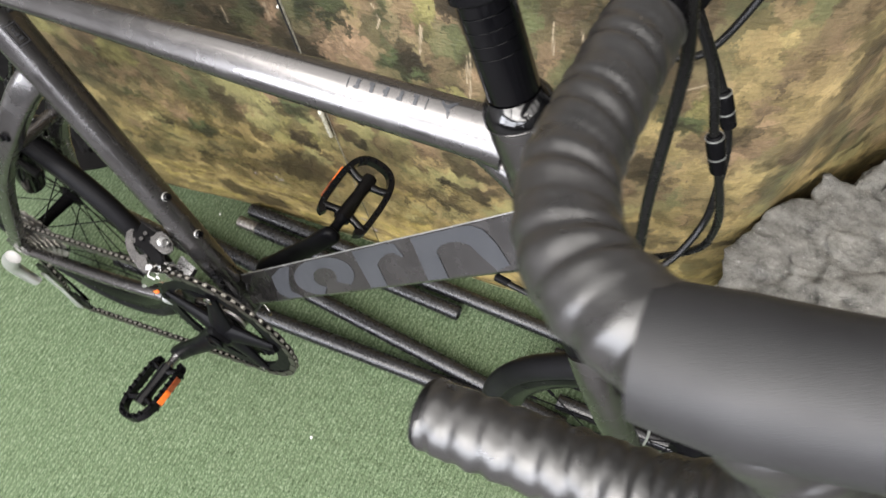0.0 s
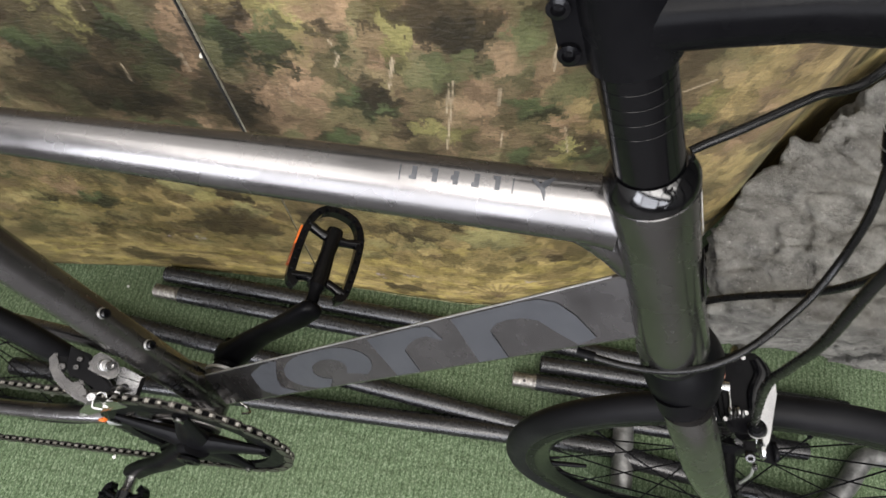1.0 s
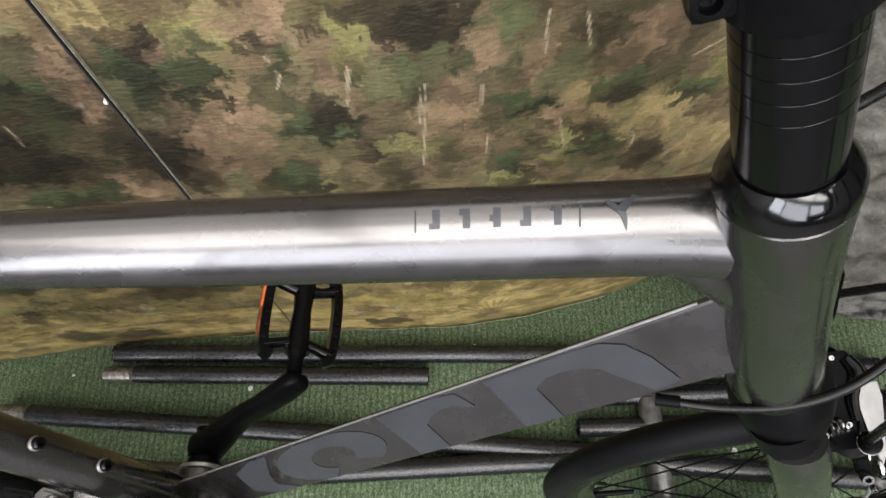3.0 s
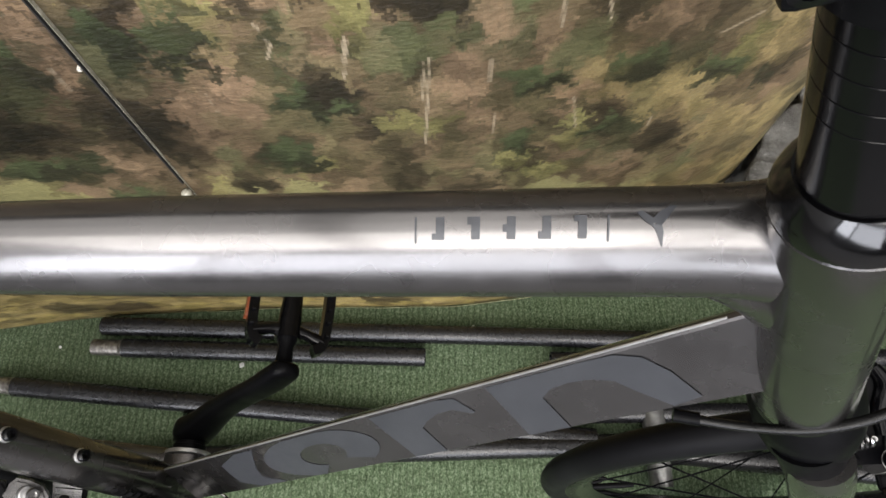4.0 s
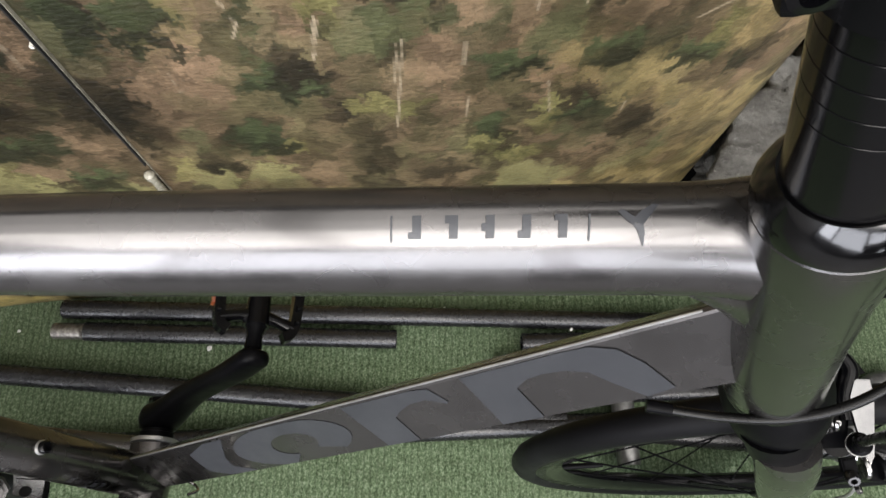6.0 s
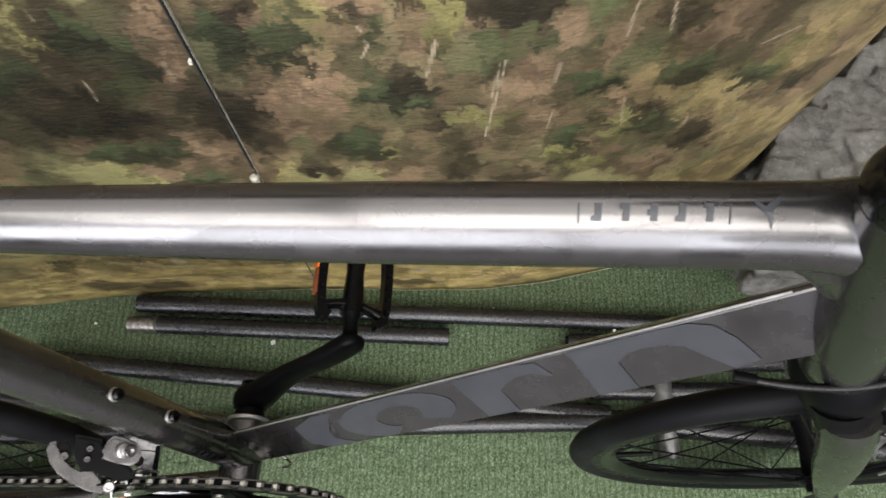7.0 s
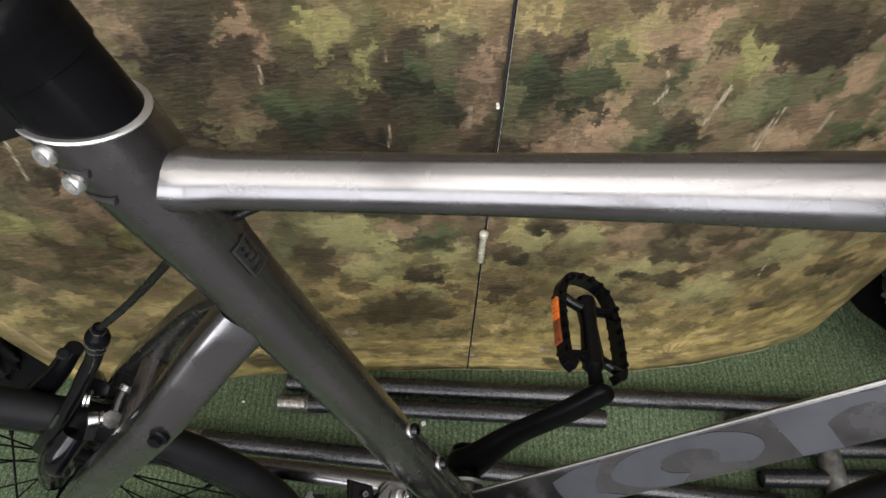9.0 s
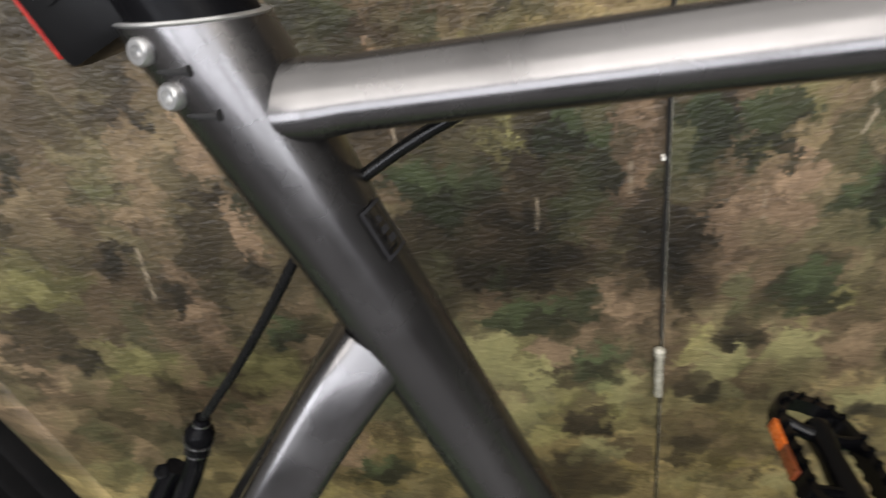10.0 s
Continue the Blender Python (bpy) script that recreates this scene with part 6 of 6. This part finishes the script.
part("outer_arm", plate([(-0.0187, 0.0175), (-0.0164, 0.0231), (-0.0128, 0.0241), (-0.0115, 0.0172), (-0.0078, 0.0091), (0.0001, 0.0016), (0.0084, -0.0026), (0.0121, 0.0027), (0.0158, 0.0033), (0.0184, -0.0011), (0.0211, -0.0084), (0.0267, -0.0147), (0.0242, -0.0185), (0.0137, -0.0157), (0.0012, -0.0088), (-0.0091, -0.0010), (-0.0157, 0.0083)], 0.0045, facing((-0.0827, -0.0360, 0.3743), (0.3986, -0.2990, 0.8670)), 0.0014), DARK_ALLOY, fd, "curved polished outer arm")
bolt("arm_rivet", (-0.0676, -0.0340, 0.3706), (0.3986, -0.2990, 0.8670), 0.0021, 0.0015, DARK_ALLOY, fd)
part("inner_plate", plate([(-0.0123, 0.0217), (-0.0034, 0.0221), (0.0002, 0.0129), (-0.0030, 0.0067), (-0.0084, 0.0104)], 0.004, facing((-0.0835, -0.0354, 0.3726), (0.3986, -0.2990, 0.8670)), 0.0005), BLACK_SATIN, fd)
bolt("limit_screw", (-0.0877, -0.0249, 0.3805), (0.3986, -0.2990, 0.8670), 0.0034, 0.003, DARK_ALLOY, fd)
part("inner_link", plate([(-0.0349, 0.0113), (-0.0165, 0.0076), (-0.0134, -0.0056), (-0.0085, -0.0108), (0.0043, -0.0124), (0.0095, -0.0180), (0.0057, -0.0239), (-0.0069, -0.0237), (-0.0192, -0.0139), (-0.0282, -0.0158), (-0.0333, -0.0055)], 0.01, facing((-0.0313, -0.0228, 0.4022), (0.3986, -0.2990, 0.8670)), 0.002), BLACK_SATIN, fd, "black inner link")
bolt("limit_screw", (-0.0506, -0.0261, 0.4169), (0.3986, -0.2990, 0.8670), 0.0025, 0.004, DARK_ALLOY, fd)
bolt("limit_screw", (-0.0515, -0.0334, 0.4148), (0.3986, -0.2990, 0.8670), 0.0025, 0.004, DARK_ALLOY, fd)
part("cage_tab", plate([(0.0027, 0.0060), (0.0026, 0.0137), (0.0048, 0.0159), (0.0073, 0.0137), (0.0081, 0.0059)], 0.0016, facing((-0.0320, -0.0466, 0.3723), (0.3986, -0.2990, 0.8670)), 0.0005), DULL_ALLOY, fd)
bolt("tab_rivet", (-0.0267, -0.0340, 0.3754), (0.3986, -0.2990, 0.8670), 0.0023, 0.0015, STEEL, fd)
part("cage_clip", sweep(smooth_path([(-0.0450, -0.0475, 0.3757), (-0.0452, -0.0521, 0.3742), (-0.0442, -0.0557, 0.3725), (-0.0407, -0.0559, 0.3708), (-0.0362, -0.0553, 0.3689)], 5), 0.0012, 8, 1.0), STEEL, fd, "bright bent cage edge")
part("cage_strip", plate([(-0.0042, -0.0071), (-0.0016, 0.0017), (0.0038, 0.0051), (0.0094, 0.0050), (0.0107, 0.0078), (0.0129, 0.0072), (0.0126, 0.0031), (0.0059, 0.0026), (0.0025, -0.0002), (0.0010, -0.0069)], 0.0014, facing((-0.0324, -0.0463, 0.3715), (0.3986, -0.2990, 0.8670)), 0.0005), STEEL, fd, "bright steel cage strip")
part("cage_loop", sweep(smooth_path([(-0.0441, -0.0442, 0.3764), (-0.0410, -0.0411, 0.3760), (-0.0371, -0.0413, 0.3742), (-0.0353, -0.0452, 0.3720)], 5), 0.0012, 8, 1.0), STEEL, fd)
bolt("cage_bolt", (-0.0474, -0.0474, 0.3769), (0.3986, -0.2990, 0.8670), 0.0044, 0.003, FD_ALLOY, fd, label="silver cage bolt")
part("end_block", plate([(0.0126, 0.0061), (0.0150, 0.0079), (0.0204, 0.0032), (0.0195, 0.0007), (0.0147, 0.0008)], 0.004, facing((-0.0324, -0.0463, 0.3715), (0.3986, -0.2990, 0.8670)), 0.0005), BLACK_PLASTIC, fd)
part("support_plate", plate([(-0.0147, 0.0167), (-0.0114, 0.0182), (0.0120, 0.0106), (0.0094, -0.0161), (0.0041, -0.0161), (-0.0005, -0.0137), (-0.0065, -0.0062), (-0.0128, -0.0053)], 0.004, facing((-0.0511, -0.0120, 0.3139), (0.4490, -0.2494, 0.8580)), 0.0005), FD_ALLOY, fd, "grey metal support plate with a hole")
part("plate_edge", plate([(0.0087, 0.0102), (0.0127, 0.0106), (0.0126, -0.0174), (0.0078, -0.0167)], 0.0046, facing((-0.0508, -0.0121, 0.3144), (0.4490, -0.2494, 0.8580)), 0.0005), BLACK_SATIN, fd)
part("plate_hole", lathe([(0.0044, 0.0), (0.0044, 0.0002), (0.0040, 0.0003)], 18, along((-0.0541, -0.0156, 0.3168), (0.3949, -0.2650, 1.1748))), HOLLOW, fd)
part("plate_joint", sweep([(-0.0610, -0.0065, 0.3230), (-0.0418, -0.0061, 0.3131)], 0.0005, 6), HOLLOW, fd)
for off, zz in ((-0.0078, 0.0), (0.0070, 0.004)):
    ys = CHAIN_Y + off
    part("cage_plate", sweep(smooth_path([(-0.080, ys, 0.322 + zz), (-0.058, ys, 0.348 + zz), (-0.034, ys, 0.369 + zz), (-0.010, ys, 0.386 + zz)], 6), [0.005, 0.0085, 0.0095, 0.0065], 10, 0.10, up=(0, 1, 0)), STEEL, fd, "bright steel cage plate")
part("rear_bridge", box(0.012, 0.018, 0.004, Matrix.Translation((-0.082, CHAIN_Y, 0.318)) @ pose(0, 0, 0, 0, -40, 0), 0.001), DULL_ALLOY, fd)
part("warning_tab", box(0.012, 0.003, 0.005, Matrix.Translation((-0.053, CHAIN_Y - 0.012, 0.330)) @ pose(0, 0, 0, 0, -40, 0), 0.001), ORANGE, fd, "small orange tab")


# front brake: black body before the crown, spring, polished release lever, cable adjuster, clamp and pads
fb = part("front_brake", plate([(-0.0077, 0.0309), (0.0150, 0.0342), (0.0239, 0.0272), (0.0301, 0.0173), (0.0233, 0.0151), (0.0181, 0.0047), (0.0184, -0.0080), (0.0155, -0.0265), (0.0011, -0.0276), (-0.0065, -0.0161), (-0.0097, -0.0007)], 0.016, facing((0.5087, 0.0132, 0.5023), (-0.1801, -0.3062, 0.9348)), 0.003), BLACK_SATIN, bike, "black and silver front rim brake")
part("arm", sweep(smooth_path([(0.5215, 0.0377, 0.5213), (0.5265, 0.0276, 0.5189), (0.5222, 0.0138, 0.5136), (0.5231, 0.0005, 0.5094)], 5), [0.0042, 0.0056, 0.0050, 0.0044], 14, 1.0), BLACK_GLOSS, fb, "glossy black caliper arm")
part("release_lever", plate([(-0.0062, 0.0230), (0.0034, 0.0228), (0.0044, 0.0140), (0.0027, -0.0141), (0.0009, -0.0215), (-0.0019, -0.0286), (-0.0035, -0.0201), (-0.0069, -0.0053), (-0.0089, 0.0057), (-0.0095, 0.0131)], 0.003, facing((0.5316, -0.0006, 0.5149), (-0.1801, -0.3062, 0.9348)), 0.0009), LEVER, fb, "wide polished release lever")
bolt("rivet", (0.5133, 0.0378, 0.5198), (-0.1801, -0.3062, 0.9348), 0.0019, 0.0016, STEEL, fb)
part("orange_tab", plate([(-0.0122, 0.0140), (-0.0060, 0.0164), (-0.0057, 0.0109), (-0.0117, 0.0091)], 0.003, facing((0.5071, 0.0105, 0.5107), (-0.1801, -0.3062, 0.9348)), 0.0005), ORANGE_DULL, fb, "small orange washer")
part("pivot_nut", lathe([(0.0036, 0.0), (0.0044, 0.0005), (0.0044, 0.0036), (0.0036, 0.0040), (0.0036, 0.0050), (0.0044, 0.0054), (0.0044, 0.0090), (0.0036, 0.0094)], 12, along((0.4950, 0.0143, 0.5117), (0.5026, 0.0147, 0.5133))), STEEL, fb, "silver pivot nut")
part("spring_rod", sweep([(0.5044, 0.0135, 0.5122), (0.5066, -0.0003, 0.5081)], 0.0009, 8), STEEL, fb)
c0, c1 = Vector((0.5051, -0.0040, 0.5066)), Vector((0.5144, -0.0016, 0.5092))
turn = (c1 - c0).normalized().cross(Vector((-0.1801, -0.3062, 0.9348)))
coil = [c0.lerp(c1, k / 36) + 0.0042 * (turn * math.cos(2 * math.pi * k / 11) + Vector((-0.1801, -0.3062, 0.9348)) * math.sin(2 * math.pi * k / 11)) for k in range(37)]
part("spring", sweep(coil, 0.0012, 6), STEEL, fb, "small steel coil spring")
bolt("spring_end", (0.5038, -0.0071, 0.5032), (-0.1801, -0.3062, 0.9348), 0.0019, 0.0015, STEEL, fb)
bolt("spring_end", (0.4961, -0.0082, 0.5013), (-0.1801, -0.3062, 0.9348), 0.0019, 0.0015, STEEL, fb)
bolt("spring_end", (0.5176, -0.0015, 0.5077), (-0.1801, -0.3062, 0.9348), 0.0019, 0.0015, STEEL, fb)
adj0, adj1 = Vector((0.5250, -0.0147, 0.5091)), Vector((0.5139, -0.0172, 0.5302))
part("barrel_adjuster", lathe([(0.0046, 0.0), (0.0058, 0.0008), (0.0058, 0.0050), (0.0066, 0.0056), (0.0066, 0.0105), (0.0050, 0.0120), (0.0044, 0.0185), (0.0034, 0.0200)], 18, along(adj0, adj1)), BLACK_SATIN, fb)
part("adjuster_ring", lathe([(0.0054, 0.0046), (0.0070, 0.0048), (0.0070, 0.0056), (0.0054, 0.0058)], 20, along(adj0, adj1)), STEEL, fb)
part("inner_wire", sweep([(0.5250, -0.0147, 0.5091), (0.5259, -0.0218, 0.5027)], 0.0008, 6), STEEL, fb)
part("clamp_block", plate([(-0.0051, 0.0055), (0.0033, 0.0072), (0.0041, -0.0014), (-0.0037, -0.0027)], 0.006, facing((0.5226, -0.0259, 0.4985), (-0.1801, -0.3062, 0.9348)), 0.001), BLACK_SATIN, fb)
bolt("cable_clamp", (0.5218, -0.0297, 0.4993), (-0.2000, -0.7500, 0.6300), 0.0038, 0.006, DARK_ALLOY, fb, label="silver cable clamp bolt")
bolt("wire_crimp", (0.5262, -0.0356, 0.4960), (-0.1000, -0.9000, 0.3000), 0.002, 0.004, STEEL, fb)
part("wire_tail", sweep(smooth_path([(0.5256, -0.0340, 0.4965), (0.5303, -0.0380, 0.4786), (0.5316, -0.0380, 0.4545)], 5), 0.0011, 8, 1.0), DULL_ALLOY, fb, "loose cable tail")
part("clamp_washer", lathe([(0.0050, -0.0014), (0.0074, -0.0012), (0.0078, 0.0), (0.0074, 0.0012), (0.0050, 0.0014)], 22, along((0.5303, -0.0247, 0.5004), (1.5303, 0.1253, 0.7504))), STEEL, fb)
part("clamp_washer", lathe([(0.0050, -0.0014), (0.0074, -0.0012), (0.0078, 0.0), (0.0074, 0.0012), (0.0050, 0.0014)], 22, along((0.5391, -0.0255, 0.5018), (1.5391, 0.1245, 0.7518))), BLACK_SATIN, fb)
part("lower_arm", plate([(0.0071, 0.0075), (0.0163, 0.0099), (0.0214, -0.0018), (0.0188, -0.0072), (0.0108, -0.0068)], 0.006, facing((0.5233, -0.0247, 0.4948), (-0.1801, -0.3062, 0.9348)), 0.0012), BLACK_SATIN, fb, "black caliper arm")
part("arm", sweep(smooth_path([(0.520, -0.014, 0.498), (0.536, -0.008, 0.472), (0.546, 0.000, 0.446)], 6), [0.0075, 0.0070, 0.0055], 12, 0.7, up=(0, 1, 0)), BLACK_GLOSS, fb, "black caliper arm")
part("arm", sweep(smooth_path([(0.517, 0.045, 0.508), (0.527, 0.064, 0.482), (0.536, 0.062, 0.452)], 6), [0.0085, 0.008, 0.006], 12, 0.7, up=(0, 1, 0)), BLACK_GLOSS, fb, "black caliper arm")
for yy in (0.006, 0.052):
    part("pad_holder", box(0.046, 0.008, 0.011, Matrix.Translation((0.544, yy, 0.452)) @ pose(0, 0, 0, 0, 24, 0), 0.002), BLACK_PLASTIC, fb)
    bolt("pad_bolt", (0.544, yy + (-0.005 if yy < 0.03 else 0.005), 0.454), (0, -1 if yy < 0.03 else 1, 0), 0.0056, 0.007, STEEL, fb)

# rear brake between the seat stays
rb = part("rear_brake", sweep(smooth_path([(-0.268, 0.012, 0.455), (-0.286, 0.012, 0.419), (-0.307, 0.012, 0.379), (-0.333, 0.012, 0.328)], 5), [0.010, 0.014, 0.015, 0.012], 14, [1.2, 1.5, 1.6, 1.3], up=(0, 1, 0)), BLACK_GLOSS, bike, "black and silver rear rim brake")
part("cable_arm", sweep(smooth_path([(-0.2167, 0.0180, 0.5381), (-0.2258, 0.0170, 0.5209), (-0.2350, 0.0140, 0.5068), (-0.2458, 0.0100, 0.4891), (-0.2573, 0.0060, 0.4726), (-0.2706, 0.0030, 0.4540), (-0.2837, 0.0000, 0.4374), (-0.2987, -0.0020, 0.4187)], 5), [0.0056, 0.0054, 0.0056, 0.0056, 0.0058, 0.0060, 0.0060, 0.0056], 14, 0.9), BLACK_GLOSS, rb, "long glossy black caliper arm")
part("polished_edge", sweep(smooth_path([(-0.2401, 0.0091, 0.4992), (-0.2456, 0.0081, 0.4900), (-0.2537, 0.0046, 0.4785), (-0.2645, 0.0021, 0.4645), (-0.2731, 0.0001, 0.4541), (-0.2834, -0.0019, 0.4405)], 5), [0.0008, 0.0026, 0.0038, 0.0040, 0.0034, 0.0012], 10, 0.6), LEVER, rb, "polished flank of the caliper arm")
part("far_arm", sweep(smooth_path([(-0.2475, 0.0320, 0.5108), (-0.2564, 0.0320, 0.4997), (-0.2752, 0.0320, 0.4747), (-0.2968, 0.0320, 0.4500), (-0.3201, 0.0320, 0.4231)], 5), [0.0062, 0.0066, 0.0078, 0.0100, 0.0110], 14, 0.8), BLACK_GLOSS, rb, "glossy black caliper arm")
bolt("arm_pin", (-0.2525, 0.0260, 0.5125), (0.4793, -0.4493, 0.7539), 0.0042, 0.002, BLACK_SATIN, rb, label="round end of the far arm")
arm0, arm1 = Vector((-0.2177, 0.0180, 0.5368)), Vector((-0.2096, 0.0200, 0.5551))
part("barrel_adjuster", lathe([(0.0052, -0.002), (0.0064, -0.001), (0.0064, 0.004), (0.0072, 0.005), (0.0076, 0.012), (0.0066, 0.015), (0.0046, 0.017), (0.0040, 0.022)], 18, along(arm0, arm1)), BLACK_SATIN, rb)
for d, r in ((0.000, 0.0067), (0.0068, 0.0077), (0.0185, 0.0045)):
    part("adjuster_ring", lathe([(r - 0.0012, d - 0.0008), (r, d - 0.0006), (r, d + 0.0006), (r - 0.0012, d + 0.0008)], 20, along(arm0, arm1)), STEEL, rb)
part("spring", lathe([(0.0046, -0.0010), (0.0058, -0.0007), (0.0058, 0.0007), (0.0046, 0.0010)], 18, along((-0.2330, 0.0005, 0.4987), (0.6670, 0.0505, 0.0987))), STEEL, rb, "turn of the steel return spring")
part("spring", lathe([(0.0046, -0.0010), (0.0058, -0.0007), (0.0058, 0.0007), (0.0046, 0.0010)], 18, along((-0.2309, 0.0011, 0.4978), (0.6691, 0.0511, 0.0978))), STEEL, rb, "turn of the steel return spring")
part("mount_nut", lathe([(0.0048, 0.0), (0.0054, 0.0005), (0.0054, 0.0060), (0.0048, 0.0066), (0.0040, 0.0070), (0.0052, 0.0074), (0.0052, 0.0098), (0.0040, 0.0102)], 10, along((-0.2297, -0.0115, 0.4921), (-0.2223, -0.0088, 0.4890))), STEEL, rb, "silver mounting nut")
part("mount_plate", plate([(-0.0055, 0.0044), (-0.0017, 0.0068), (0.0038, 0.0057), (0.0059, 0.0014), (0.0040, -0.0038), (-0.0010, -0.0050), (-0.0050, -0.0020)], 0.006, facing((-0.2140, -0.0110, 0.4915), (0.4793, -0.4493, 0.7539)), 0.001), DARK_ALLOY, rb, "grey octagonal plate")
part("mount_tail", plate([(-0.0073, -0.0003), (0.0001, -0.0004), (-0.0024, -0.0122), (-0.0086, -0.0121)], 0.01, facing((-0.2260, -0.0080, 0.4840), (0.4793, -0.4493, 0.7539)), 0.001), BLACK_SATIN, rb)
part("bridge_boss", sweep([(-0.2156, -0.0032, 0.4863), (-0.2143, 0.0048, 0.4902), (-0.2122, 0.0112, 0.4927)], [0.0046, 0.0040, 0.0036], 14), DARK_ALLOY, rb, "grey boss on the brake bridge")
part("boss_cap", lathe([(0.0040, 0.0), (0.0048, 0.0005), (0.0048, 0.0040), (0.0040, 0.0046)], 12, along((-0.2125, 0.0099, 0.4921), (-0.2105, 0.0146, 0.4936))), FD_ALLOY, rb)
for sgn in (-1, 1):
    part("pad_arm", sweep(smooth_path([(-0.246, sgn * 0.018 + 0.006, 0.470), (-0.262, sgn * 0.034 + 0.008, 0.452), (-0.272, sgn * 0.032 + 0.010, 0.424)], 5), [0.009, 0.0085, 0.0065], 12, 0.7, up=(0, 1, 0)), BLACK_GLOSS, rb)
    part("pad_holder", box(0.046, 0.009, 0.011, Matrix.Translation((-0.268, sgn * 0.019 + 0.012, 0.418)) @ pose(0, 0, 0, 0, 28, 0), 0.002), BLACK_PLASTIC, rb)
    bolt("pad_bolt", (-0.270, sgn * 0.026 + 0.012, 0.422), (0, sgn, 0.2), 0.0058, 0.008, STEEL, rb)


# cables
def cable(points, label, r=0.0025, ends=True):
    c = part("brake_cable", sweep(smooth_path(points, 10), r, 10), CABLE, bike, label)
    if ends:
        p, q = Vector(points[0]), Vector(points[1])
        part("ferrule", sweep([p, p.lerp(q, 0.012 / max((q - p).length, 0.012))], 0.0033, 12), BLACK_SATIN, c)
    return c


cable([(0.377, -0.012, 0.583), (0.408, -0.018, 0.587), (0.434, -0.022, 0.599), (0.455, -0.020, 0.614), (0.473, -0.011, 0.630), (0.488, 0.003, 0.647), (0.496, 0.012, 0.660), (0.502, 0.023, 0.682), (0.500, 0.028, 0.712), (0.4958, 0.034, 0.736), (0.4874, 0.035, 0.759), (0.4802, 0.035, 0.774), (0.470, 0.034, 0.792), (0.457, 0.030, 0.816), (0.440, 0.03, 0.845)], "black cable housing looping round the head tube")
cable([adj0 + (adj1 - adj0).normalized() * 0.014, adj1, (0.484, -0.030, 0.617), (0.477, -0.038, 0.663), (0.472, -0.045, 0.705), (0.466, -0.045, 0.760), (0.463, -0.045, 0.825), (0.461, -0.045, 0.847), (0.456, -0.045, 0.870)], "black front brake cable housing", 0.0029)
cable([(0.436, 0.036, 0.574), (0.466, 0.040, 0.593), (0.486, 0.032, 0.620), (0.499, 0.020, 0.648), (0.507, 0.011, 0.674), (0.506, -0.001, 0.709), (0.501, -0.007, 0.733), (0.491, -0.010, 0.7634), (0.4856, -0.010, 0.7753), (0.4765, -0.010, 0.8047), (0.4666, -0.010, 0.8268), (0.450, -0.010, 0.850)], "black cable housing beside the head tube")
cable([(0.385, 0.018, 0.735), (0.3990, 0.0240, 0.7474), (0.4193, 0.0300, 0.7609), (0.4442, 0.0400, 0.7754), (0.4713, 0.0520, 0.7869), (0.500, 0.075, 0.865)], "black cable housing behind the stem", 0.0023)
cable([(-0.118, 0.008, 0.664), Vector((-0.118, 0.008, 0.664)).lerp(arm1, 0.35) + Vector((0.002, 0, -0.001)), Vector((-0.118, 0.008, 0.664)).lerp(arm1, 0.7) + Vector((0.002, 0, -0.001)), arm1], "black rear brake cable housing from the seat tube", 0.0024)
cable([(-0.050, 0.006, 0.702), (-0.070, 0.004, 0.694), (-0.093, 0.002, 0.682), (-0.108, 0, 0.672)], "black cable housing under the top tube", 0.0025, False)
for foot, tip in (((0.4925, 0.035, 0.748), (0.4822, 0.035, 0.770)), ((0.4937, -0.0095, 0.756), (0.4850, -0.010, 0.778))):
    a, b = Vector(foot), Vector(tip)
    adjuster = part("inline_adjuster", lathe([(0.0030, 0.0), (0.0044, 0.001), (0.0047, 0.010), (0.0038, 0.011), (0.0048, 0.012), (0.0048, 0.021), (0.0042, 0.024), (0.0032, 0.025)], 14, along(a, b)), BLACK_SATIN, bike, "black inline cable adjuster")
    for d in (0.011, 0.0235):
        part("ring", lathe([(0.0036, d - 0.0005), (0.0047, d - 0.0004), (0.0047, d + 0.0004), (0.0036, d + 0.0005)], 14, along(a, b)), DULL_ALLOY, adjuster)
part("cable_hook", sweep(smooth_path([(0.064, -0.002, 0.300), (0.074, -0.006, 0.294), (0.080, -0.012, 0.300), (0.074, -0.016, 0.306)], 5), 0.0012, 8), STEEL, bike)
